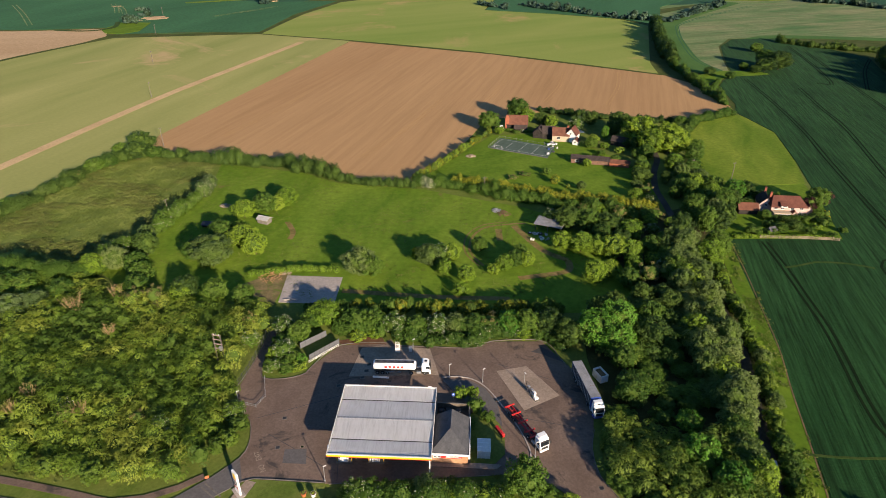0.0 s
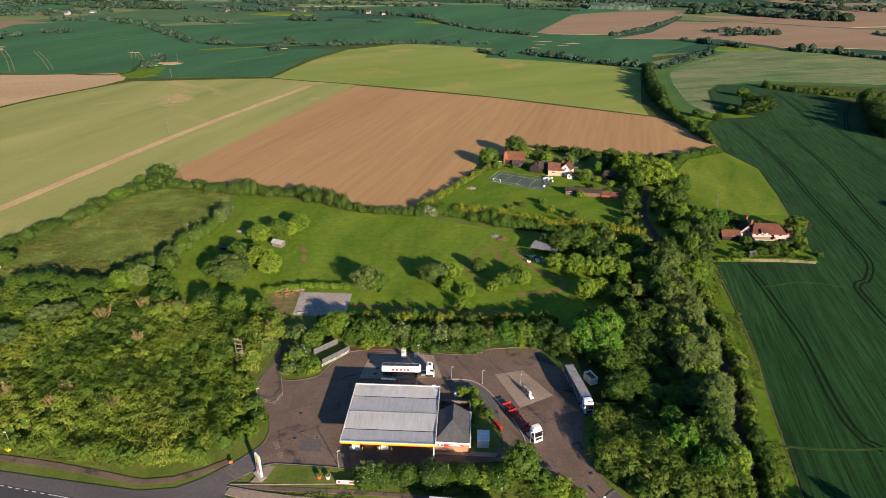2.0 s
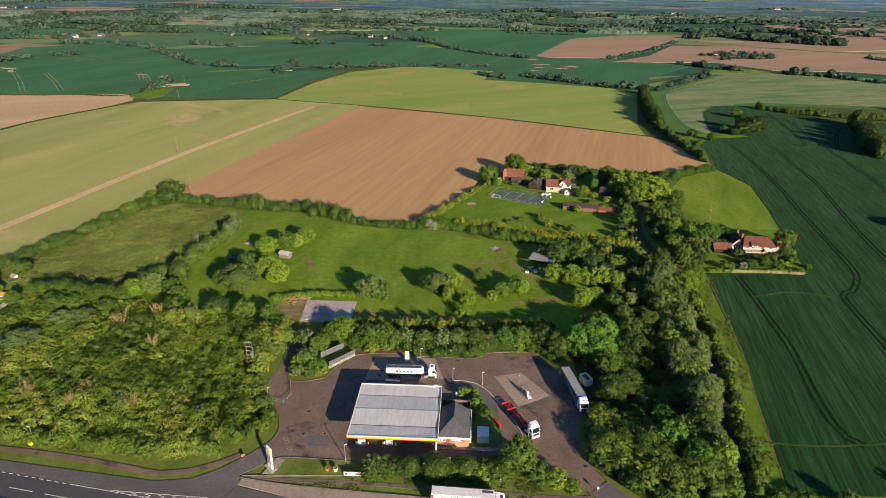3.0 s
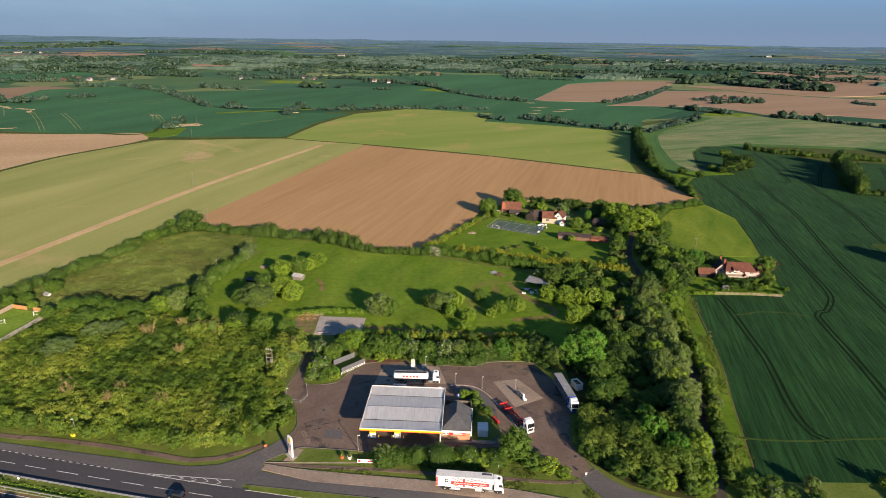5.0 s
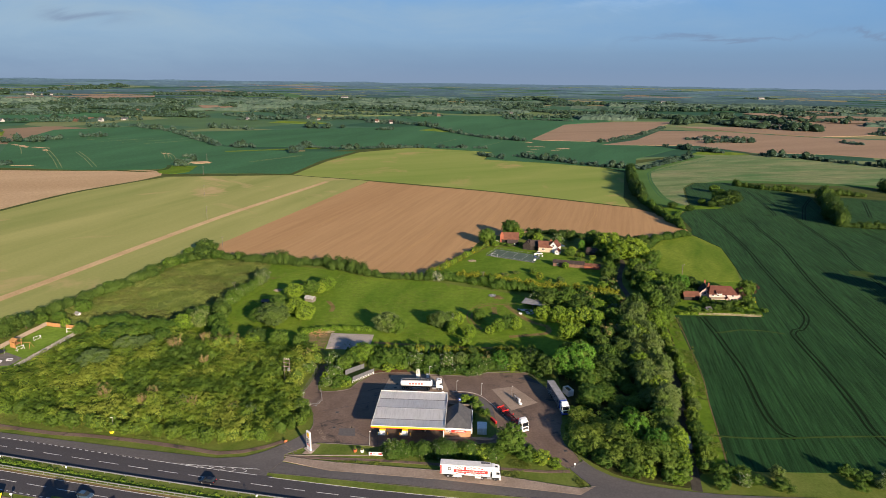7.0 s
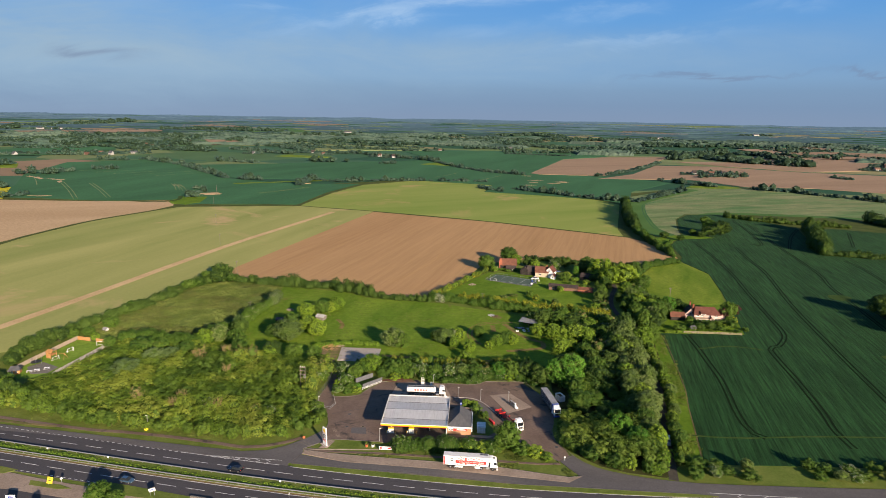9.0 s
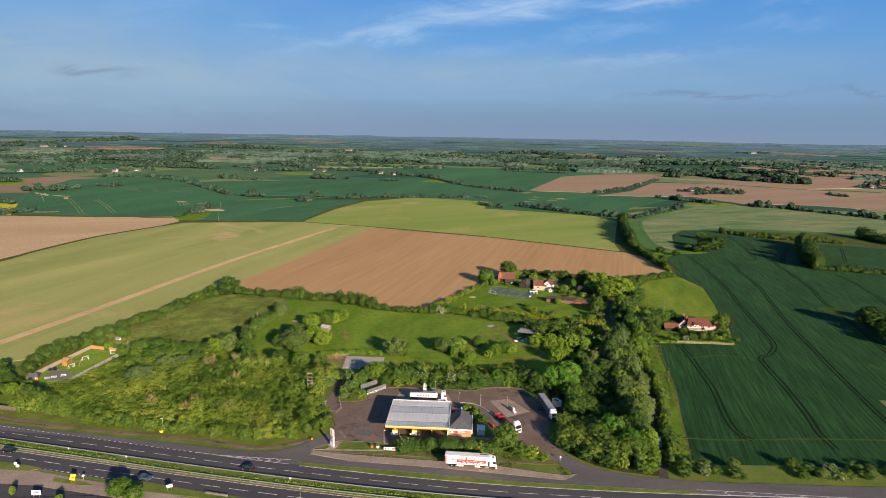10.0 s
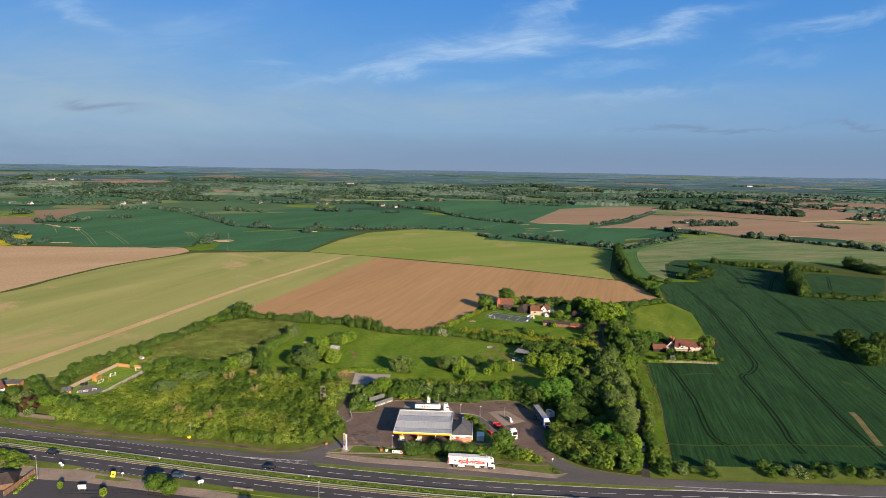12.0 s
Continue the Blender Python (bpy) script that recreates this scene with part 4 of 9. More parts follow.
strip("footway", [(-300, 67), (-230, 44), (-174, 30.5), (-123, 19.4), (-106, 17.4), (-89, 14.9), (-72, 11.4), (-63.5, 9.5), (-57, 10.4), (-51, 13.0), (-46.5, 16)], 1.6, 0.215, "forecourt", "asphalt footpath beside the road", "footpath", 4)
strip("dirt_shoulder", [(-300, 71), (-230, 47.6), (-190, 35.0), (-169, 27.9), (-152.4, 23.4), (-130, 20.2)], 1.1, 0.225, "trodden", "bare earth edge beside the path", "earth", 5)
road_strip("median", -320, 190, -6.45, 4.9, 0.28, "verge", "grassy central reservation", "verge", 0.2)
sheet("traffic_island", [(-46.5, 0.7), (-20, -2.7), (11, -6.6), (21, -7.9), (39, -8.9), (57, -10.1), (73, -11.0), (78, -11.7), (74.7, -12.2), (56.5, -12.0), (38.5, -11.0), (21, -10.0), (11, -9.0), (-17.5, -5.6), (-45, -1.2)], 0.30, "verge", "long grassy island between road and lay-by", "verge")
road_strip("road_channel", -320, 190, -9.15, 0.9, 0.206, "mud", "brown silty channel beside the kerb", "channel", 0.02)
road_strip("kerb", -320, 190, -8.72, 0.2, 0.31, "paleconc", "pale concrete kerb of the central reservation", "kerb", 0.2)
# near side of the road: side road and grass
sheet("side_road", [(-320, 24), (-150, -1.4), (-138, -4.0), (-115, -9.9), (-100, -13.2), (-90, -15.4), (-69, -20.5), (-60, -23), (-62, -26), (-87.5, -21.6), (-105, -18.2), (-121.7, -15.0), (-134, -14.2), (-150, -10), (-320, 14)], 0.19, "concrete", "worn pale strip of side road", "road")
# road asphalt chosen here for its dark tone, in place of a shadow
sheet("side_road", [(-320, 18), (-150, -8), (-134, -12), (-105, -17), (-87.5, -20.4), (-64, -24.6), (-40, -27), (40, -38), (190, -45), (190, -75), (-60, -60), (-150, -50), (-320, -10)], 0.17, "asphalt", "side road and yard, dark asphalt standing in for shadow", "road")
sheet("side_verge", [(-99, -15.2), (-72, -19.2), (-46, -23.4), (10, -31), (60, -35), (190, -34), (190, -31), (60, -30.5), (10, -27.5), (-47, -20.9), (-71, -16.5), (-88, -12.4), (-99, -10.2)], 0.25, "verge", "narrow grass verge beside the near carriageway", "verge")
sheet("side_verge", [(-118, -10.6), (-108, -12.6), (-104, -14.2), (-108, -14.6), (-117, -12.8)], 0.24, "verge", "small grass island", "verge")
sheet("side_verge", [(-150, -0.5), (-130, -4.2), (-125, -5.6), (-128, -7.6), (-140, -6.5), (-152, -3.4)], 0.24, "verge", "small grass island", "verge")
# edges of the grass and kerbs
for pts, w, lab in (([(-44, 9.2), (-38, 9.2), (-20.4, 9.6)], 0.16, ""), ([(-38.4, 14.6), (-36, 15.4), (-20.6, 14.4)], 0.16, ""), ([(-46.2, 0.6), (-20, -2.6), (11, -6.5), (21, -7.8), (39, -8.8), (57, -10.0), (73, -10.9)], 0.16, ""),
                    ([(-44.4, 8.6), (-31, 6.2), (-1.4, 3.1), (16, 1.0), (37.3, -3.7), (41.4, -2.8)], 0.16, "")):
    strip("kerb", pts, w, 0.32, "kerb", "weathered concrete kerb", "kerb", 3, 0.3)


def dashes(x0, x1, off, run, gap, width, label="white broken lane line"):
    x = x0
    while x < x1:
        tagged(obj("lane_mark", ribbon(along(x, x + run, off, 3), width, 0.215 if off < 3.9 else 0.222, 0.01), M["line"]), label, "road marking", "lane marks", "structure")
        x += run + gap


dashes(-203.1, 140, 0.0, 6.0, 3.0, 0.16)
dashes(-207.6, 140, -13.0, 6.0, 3.0, 0.16)
dashes(-204, -80, 3.75, 1.0, 1.0, 0.2, "white broken edge line")
dashes(-150, -80, -16.6, 1.0, 1.0, 0.2, "white broken edge line")
for a, b, off in ((-320, 190, -3.75), (-320, 190, -9.75), (-46, 190, 3.55), (-320, -152, -16.5), (-80, 190, -16.6), (-82, -72, 3.8)):
    tagged(obj("edge_line", ribbon(along(a, b, off), 0.16, 0.222, 0.015), M["line"]), "white solid edge line", "road marking", "", "structure")
# hatched nose of the slip lanes
for x0, x1, w0, w1 in ((-72, -49.5, 0.3, 2.6), (128, 76, 0.3, 2.4)):
    for side in (0, 1):
        pts = [Vector((x, road_y(x) + 3.75 + side * (w0 + (w1 - w0) * (x - x0) / (x1 - x0)), 0)) for x in (x0, (x0 + x1) / 2, x1)]
        tagged(obj("hatch_line", ribbon(pts, 0.16, 0.226, 0.01), M["line"]), "white hatched marking line", "road marking", "", "structure")
    for k in range(1, 7):
        x = x0 + (x1 - x0) * k / 7
        w = w0 + (w1 - w0) * k / 7
        dx = 1.6 if x1 > x0 else -1.6
        pts = [Vector((x - dx, road_y(x) + 3.8, 0)), Vector((x, road_y(x) + 3.75 + w / 2, 0)), Vector((x - dx, road_y(x) + 3.7 + w, 0))]
        tagged(obj("hatch_line", ribbon(pts, 0.2, 0.228, 0.01), M["line"]), "white chevron marking", "road marking", "", "structure")

# ---------- filling station ground ----------
sheet("forecourt", [(-38.2, 14.6), (-40.5, 21), (-39.6, 24.5), (-40, 28), (-41.3, 32.2), (-44.3, 35.5), (-47.6, 42), (-46.6, 49), (-45.6, 58), (-45.3, 67), (-43.1, 67.8), (-43.3, 62), (-43.8, 52.7), (-42.4, 47.2), (-38.2, 46.6), (-34.5, 47.4), (-31.7, 49), (-30.6, 51.8), (-24.9, 60.4), (-12.5, 61.8), (-11, 63.5), (-9, 60.5), (-0.1, 60), (12.2, 59.6), (17, 62.6), (31, 62.8), (35, 54.5), (39.3, 46), (40.4, 40), (38.3, 30), (36.6, 24), (36.7, 17), (39.1, 11.5), (39.7, 8.2), (36.2, 4.8), (31.5, 9.5), (27.5, 13.5), (21, 17.5), (14, 16.8), (-20.6, 14.3)], 0.13, "forecourt", "worn brown-grey asphalt forecourt", "forecourt")
sheet("forecourt_slab", [(17.4, 50.2), (25.4, 52.2), (32.3, 41.2), (23.0, 35.9)], 0.15, "concrete", "pale concrete refuelling slab", "slab")
sheet("forecourt_slab", [(-18.5, 59.5), (-12.6, 60.8), (-9.2, 60.2), (0, 59.3), (2.5, 48.6), (-20.5, 47.8)], 0.145, "concrete", "pale concrete delivery stand", "slab")
sheet("shop_island", [(9.5, 33.5), (11.4, 36), (14.4, 34.8), (16.8, 31.4), (17.6, 27), (17.2, 22.4), (15, 19.8), (9.6, 18.9)], 0.24, "verge", "kerbed grass island beside the shop", "verge")
sheet("shop_yard", [(3.5, 46.6), (6.8, 46.8), (11, 46), (14.2, 43.3), (16.8, 38), (17.4, 30.7), (11.4, 36.2), (9.5, 33.6), (9.4, 38)], 0.2, "asphalt_old", "dark asphalt yard behind the shop", "asphalt")
strip("kerb", [(3.5, 47.6), (7, 47.9), (11, 47.0), (14.3, 44.0), (17.4, 38.4), (20.2, 32.5), (22.4, 26), (22.8, 21.5), (20.6, 18.6), (17, 18.2)], 0.3, 0.26, "paleconc", "pale kerb of the exit lane", "kerb", 1, 0.2)
sheet("asphalt_patch", [(-31.3, 23.5), (-26.5, 23.7), (-25.8, 19.4), (-31.0, 19.7)], 0.136, "asphalt_old", "darker repaired patch of asphalt", "patch", 0.02)
sheet("rusty_earth", [(-19.7, 64.2), (-13.4, 64.3), (-11.9, 60.6), (-12.6, 61.4), (-18.9, 60.9), (-24.4, 61.2), (-28, 62.0), (-24, 63.0)], 0.137, surface("rust_earth", (0.10, 0.055, 0.034), (0.16, 0.085, 0.052), 0.3, 2.0, 0.95, 0.02), "reddish bare earth at the back of the forecourt", "earth")
sheet("oil_stain", [(27.4, 58.2), (30.4, 60.4), (33.6, 57.4), (35.4, 54.0), (33.0, 55.4), (30.2, 57.2)], 0.136, "asphalt", "dark damp stain on the asphalt", "stain", 0.02)
sheet("manhole", [(-28.1, 23.9), (-27.1, 23.9), (-27.1, 24.6), (-28.1, 24.6)], 0.145, "concrete", "pale concrete drain cover frame", "drain", 0.02)
sheet("drain_cover", [(-27.9, 24.0), (-27.3, 24.0), (-27.3, 24.5), (-27.9, 24.5)], 0.150, "tram", "dark iron drain cover", "drain", 0.02)
sheet("gravel_bed", [(-39.6, 9.8), (-36.9, 9.7), (-35.2, 14.4), (-37.4, 15.0)], 0.285, "concrete", "pale gravel bed round the price sign", "gravel", 0.1)
strip("entrance_strip", [(36.4, 5.0), (40.8, 8.4)], 0.5, 0.222, "kerb", "pale concrete strip across the exit", "road marking", 2, 0.03)
for q in (0.0, 0.9):
    strip("entrance_strip", [(-46.2 + q * 0.6, 13.2 + q), (-42.0 + q * 0.6, 10.0 + q)], 0.35, 0.222, "kerb", "pale raised strip across the entrance", "road marking", 2, 0.03)
for x0, y0, x1, y1 in ((-40, 33, -14, 44), (-22, 44.5, -18.5, 15), (18, 53, 31, 47), (20, 34, 36, 30), (-36, 28, -21, 18)):
    strip("asphalt_joint", [(x0, y0), ((x0 + x1) / 2 + 0.3, (y0 + y1) / 2), (x1, y1)], 0.14, 0.135, "asphalt", "dark sealed joint in the asphalt", "joint", 4, 0.004)
sheet("corner_grass", [(-38.0, 9.5), (-38.2, 14.4), (-35.8, 15.2), (-20.8, 14.2), (-20.6, 9.9)], 0.27, "verge", "kerbed corner of mown grass", "verge")
for pts in ([(-45.5, 67), (-45.8, 58), (-46.8, 49), (-47.8, 42), (-44.4, 35.6), (-41.4, 32.2), (-40.1, 28), (-39.7, 24.5), (-40.6, 21), (-46, 14.4)], [(-43.1, 67.8), (-43.3, 62), (-43.8, 52.8), (-42.4, 47.3), (-38.2, 46.7), (-34.5, 47.5), (-31.7, 49.1), (-30.6, 51.9), (-24.9, 60.5), (-12.4, 61.9)], [(-9, 60.7), (0, 60.2), (12.2, 59.8), (17, 62.8), (31, 63), (35.2, 54.6), (39.5, 46)], [(-20, 14.2), (14, 16.7), (21, 17.4), (27.4, 13.4), (31.4, 9.4), (36, 4.8)], [(38.5, 30), (36.8, 24), (36.9, 17), (39.3, 11.5), (42, 6.5)]):
    strip("kerb", pts, 0.15, 0.22, "kerb", "weathered concrete kerb", "kerb", 1.5, 0.2)


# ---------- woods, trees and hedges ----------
# floor darker than the verge: shade under the trees put into its colour
sheet("woodland_floor", [(42, 56), (43, 30), (39, 22), (39, 16), (43, 8), (48.5, 2.6), (56, -0.6), (66.5, -2.8), (80, 12), (92, 58), (104, 120), (106, 146), (98, 150), (84, 142), (60, 136), (66, 80), (44, 74)], 0.135, surface("litter_in_shade", (0.035, 0.04, 0.014), (0.06, 0.065, 0.022), 0.15, 1.2), "ivy and leaf litter, colour darkened for shade under trees", "woodland floor")
PLANTATION = [(-162, 34), (-140, 28.5), (-125, 22.8), (-108, 20.8), (-90, 18), (-73, 14.5), (-60, 12.4), (-52, 14.6), (-46.5, 19), (-42.5, 24.5), (-42, 31), (-45, 37), (-49, 44), (-51, 52), (-50.5, 60), (-46, 68), (-50, 75), (-60, 76), (-85, 80), (-95, 82), (-110, 90), (-122, 97), (-135, 98), (-145, 90), (-149.5, 74), (-153.5, 60), (-163, 46)]
wood_rng = random.Random(5)


def mass(name, places, mat, label, rng_seed, sizes, highs, plates=12, per=84, leaf=0.27):
    """Many crowns grown together: layered sprays of leaves over added solid cores."""
    rng = np.random.default_rng(rng_seed)
    cs, ns, ss, ds, ts = [], [], [], [], []
    core = bmesh.new()
    for x, y in places:
        big = rng.random() ** 1.4
        r = sizes[0] + (sizes[1] - sizes[0]) * big
        h = highs[0] + (highs[1] - highs[0]) * (0.65 * big + 0.35 * rng.random())
        h *= 0.8 + 0.4 * (0.5 + 0.5 * math.sin(x * 0.11 + 1.3 * math.sin(y * 0.13)))
        h *= 0.38 + 0.62 * max(0.0, min(1.0, (x + 153 - 0.14 * (y - 62)) / 16)) if y > 40 else 1.0
        tone = 0.5 + 0.9 * noise.noise((x * 0.055, y * 0.055, rng_seed)) + rng.normal() * 0.20
        wide_x, wide_y, lean = rng.uniform(0.85, 1.2), rng.uniform(0.8, 1.1), rng.normal() * 0.12
        for k in range(plates):
            up = 1 - (k + 0.5) / plates
            wide = r * (0.16 + 0.80 * math.sqrt(1 - up * up))
            a = 2.399 * k + rng.uniform(0, 0.9)
            out = np.array((math.cos(a), math.sin(a), 0.0))
            c = np.array((x + lean * h * up, y, 0.1 + h * (0.24 + 0.68 * up * rng.uniform(0.86, 1.10)))) + out * (wide_x, wide_y, 0) * wide * rng.uniform(0.6, 1.0)
            size = r * rng.uniform(0.34, 0.62)
            n = int(per * (0.55 + 0.75 * (size / r)) * (r / sizes[1]) ** 0.7 * 1.25)
            ang = rng.uniform(0, 2 * math.pi, n)
            rad = np.sqrt(rng.random(n))
            flat = np.stack([np.cos(ang), np.sin(ang), 0 * ang], axis=1)
            q = c + flat * (rad * size)[:, None]
            q[:, 2] += -0.62 * size * rad ** 2 + rng.normal(size=n) * 0.08
            ns.append(out * 0.45 + flat * 0.6 * rad[:, None] + (0, 0, 0.55) + 0.24 * rng.normal(size=(n, 3)))
            ds.append(flat + out * 0.8 + 0.5 * rng.normal(size=(n, 3)))
            cs.append(q), ss.append(leaf * rng.uniform(0.55, 1.4, n)), ts.append(np.full(n, tone + rng.normal() * 0.07))
        v = bmesh.ops.create_icosphere(core, subdivisions=1, radius=1.0)["verts"]
        bmesh.ops.transform(core, matrix=pose(x, y, h * 0.34) @ Matrix.Diagonal((r * 0.60, r * 0.60, h * 0.28, 1)), verts=v)
    t = thing(name, label, "woodland", None, "", "stuff")
    f = new("foliage", leaf_data("foliage", np.concatenate(cs), np.concatenate(ns), np.concatenate(ss), [M[mat]], None, rng, 0.40, np.concatenate(ds), np.clip(np.concatenate(ts), 0, 1)))
    f.parent = t
    part("inner_foliage", core, M["core"], t, "solid green core added to block light inside leaves")
    return t


spots_in = [p for p in scatter(PLANTATION, 3.25, 11) if math.dist(p, (-54.6, 50.6)) > 3.2]
edge = [p for p in spots_in if p[1] < 20.5 - 0.16 * (p[0] + 100) or p[0] > -46]
for x, y in edge:
    plant("young", x, y, wood_rng.uniform(2.0, 3.0), wood_rng.uniform(3.4, 5.6), "", "plantation trees", 0.1)
mass("plantation", [p for p in spots_in if p not in edge], "leaf_mass", "dense young broadleaf plantation in bright spring leaf", 3, (2.2, 4.0), (4.8, 7.4))
for x, y, r, h, k in ((-131.5, 84, 6.5, 8.2, "broad"), (-125, 85, 5, 7.4, "broad"), (-127.2, 61, 6.0, 7.8, "sage"), (-121.6, 73, 5.2, 7.6, "sage"), (-116.0, 76, 4.2, 7.2, "sage"), (-112, 83, 4, 7, "broad"), (-88, 77, 3.6, 8.5, "dry"), (-82, 79, 3.4, 8, "dry"), (-113, 40, 2.4, 6.5, "dry"), (-95, 38, 2, 7, "dry"), (-82, 30, 2.2, 6.5, "dry"), (-66, 30, 2.2, 5.5, "dry"), (-50, 66, 2.2, 8, "dry"), (-49, 60, 3.2, 5, "may"), (-84, 33, 2.2, 6, "may"), (-60, 28, 2.2, 5.5, "may"), (-45, 33, 3, 4.6, "may"), (-76, 82, 4, 6, "bright")):
    plant(k, x, y, r, h, "in the plantation", "", 0.1)
hedge([(-146, 95.6), (-132, 95.4), (-121.4, 94), (-112.5, 93.4), (-109.4, 99), (-107.9, 105)], 6.5, 6.2, "leaf_mid", "dense wild hedge between plantation and scrub", 43, 0.26, 1.0, 0.0, "hedge", 0.5)
north_rng = random.Random(15)
for p in smooth_line([(-150, 92), (-144, 96), (-132, 95.5), (-122, 96), (-113, 93)], 6.5):
    plant(north_rng.choice(("young", "broad", "young", "grey")), p.x, p.y + north_rng.uniform(-1, 1), north_rng.uniform(2.4, 3.2), north_rng.uniform(5.4, 7.0), "at the edge of the plantation", "", 0.1)


def bare_tree(x, y, r, h, label="leafless tree with pale tan branches in the plantation"):
    """A dead tree: a short trunk and a fan of thin branches with twigs."""
    rg = random.Random(int(x * 3 + y * 7))
    t = thing("bare_tree", label, "tree", pose(x, y, 0.1, 0, 0, rg.uniform(0, 360)))
    fork = Vector((0, 0, h * 0.28))
    part("trunk", rods(((0, 0, 0), fork, 0.20, 0.15)), M["deadwood"], t)
    for k in range(22):
        limb = bmesh.new()
        a, out = rg.uniform(0, 6.28), r * rg.uniform(0.3, 1.0)
        tip = Vector((math.cos(a) * out, math.sin(a) * out, h * rg.uniform(0.78, 1.05) - 0.12 * out))
        mid = fork.lerp(tip, 0.5) + Vector((math.cos(a), math.sin(a), 0)) * out * 0.16
        rod(limb, fork, mid, 0.08, 0.055, 5)
        rod(limb, mid, tip, 0.055, 0.02, 5)
        for q in range(6):
            p = mid.lerp(tip, rg.uniform(0.1, 0.9))
            rod(limb, p, p + Vector((rg.uniform(-1, 1), rg.uniform(-1, 1), rg.uniform(0.3, 1.2))) * 0.22 * r, 0.03, 0.015, 4)
        part("branch", limb, M["deadwood"], t)


M["deadwood"] = surface("dead_wood", (0.22, 0.165, 0.075), (0.32, 0.245, 0.12), 1.0, 6.0, 0.95)
for x, y, r, h in ((-102.1, 72, 3.8, 9.0), (-109.9, 35.4, 2.8, 6.6), (-95.8, 31.6, 2.0, 6.0), (-79.7, 31.2, 2.0, 6.2), (-94.8, 37, 2.0, 6.3), (-87.1, 61.5, 2.2, 6.6), (-93.4, 79, 2.4, 7.6)):
    bare_tree(x, y, r, h)
# behind the forecourt
for x, y, r, h, k in ((-41.2, 55.5, 2.2, 3.6, "shrub_bright"), (-40.6, 50.4, 2.6, 3.2, "may"), (-36.8, 50.0, 2.4, 2.8, "shrub"), (-34.0, 50.6, 2.2, 2.6, "shrub_bright"), (-36.5, 53.6, 2.6, 3.6, "shrub"), (-33.6, 53.4, 1.8, 2.4, "vivid"), (-39, 60.5, 3, 4.6, "shrub"), (-41.2, 60, 2.0, 4.4, "shrub"), (-38.6, 56, 3.2, 5.0, "may"), (-36, 63, 3.4, 6, "broad"), (-41, 66, 3.4, 6, "may"), (-30, 71, 5, 7.5, "bright"), (-21, 67.4, 4.6, 7.2, "broad"), (-33, 70, 4, 6, "broad"), (-16, 68, 4, 7, "broad"), (-10, 67, 4, 6.6, "may"), (-4, 66, 3.6, 6, "broad"), (2, 66, 3.6, 6.6, "may"), (7, 67, 3.8, 6, "grey"), (12, 66, 4, 6.5, "broad"), (17, 67.5, 4, 6, "dry"), (22, 67, 4, 7, "vivid"), (27, 67, 4.2, 7.5, "broad"), (33, 67, 4.4, 8, "dark"), (38, 62, 4.2, 8, "dark"), (-15.5, 64.5, 2, 3, "shrub_bright"), (-20, 63.5, 2.2, 3.2, "shrub_bright"), (-6, 63, 2, 3, "shrub"), (8, 62.6, 2, 3.2, "shrub"), (14, 64.4, 2, 3, "shrub_bright"), (26, 65, 2.2, 3.6, "shrub_bright"), (30, 65, 2.4, 4, "shrub")):
    plant(k, x, y, r * 1.05, h * 1.02, "behind the forecourt")
hedge([(-25.5, 66.4), (-20, 66.0), (-13, 65.6)], 4.0, 3.4, "leaf_mid", "wild bank of bushes along the forecourt kerb", 41)
hedge([(-9, 63.4), (0, 62.6), (12, 62.2), (17, 65), (31, 65.4), (36, 60)], 4.0, 3.0, "leaf_mid", "wild bank of bushes along the forecourt kerb", 42, 0.28, 1.0, 0.03)
row_rng = random.Random(9)
x = -36.0
while x < 40:
    gold = x > -26 and row_rng.random() < 0.5
    plant("gold_shrub" if gold else row_rng.choice(("shrub", "conifer", "dark", "shrub", "broad")), x, 76.0 + row_rng.uniform(-1.2, 1.2), row_rng.uniform(1.5, 2.6), row_rng.uniform(3.4, 6.2), "in the row behind the forecourt", "evergreen row", 0.1)
    x += row_rng.uniform(1.5, 3.0)
# front hedge of the station
hedge([(-15.6, 10.6), (-8, 10.6), (0, 10.4), (8, 10.0), (15.6, 9.4)], 5.6, 3.5, "leaf_mid", "dense green hedge in front of the filling station", 44, 0.24, 1.0, 0.02)
for x, y, r, h, k in ((-14, 11.8, 2.6, 3.8, "may"), (-10.5, 12, 2.6, 3.4, "shrub"), (-7, 12, 2.4, 3.6, "shrub"), (-3, 12.2, 2.2, 2.8, "shrub"), (0.4, 12.4, 2.8, 4, "grey"), (4.4, 11.6, 2.6, 3, "shrub_bright"), (8.4, 11.2, 2.6, 3.2, "shrub_bright"), (12.4, 10.6, 2.8, 3.4, "shrub_bright"), (16, 10.4, 2.6, 3.2, "shrub_plant"), (20.5, 12.4, 4.2, 9.5, "broad"), (24.5, 9.6, 2.8, 4, "shrub"), (28.6, 8.4, 2.4, 3.4, "shrub_bright"), (32, 6.4, 2.0, 2.2, "shrub_bright"), (8, 41, 1.6, 3, "shrub_bright"), (11.4, 37, 1.9, 3, "shrub"), (14, 33.4, 1.6, 2.2, "shrub"), (11.0, 42, 1.3, 2.2, "shrub_bright"), (9.6, 31, 1.5, 2.0, "shrub")):
    plant(k, x, y - 0.4, r * 1.15, h * 1.16 if h < 9 else h, "beside the filling station")
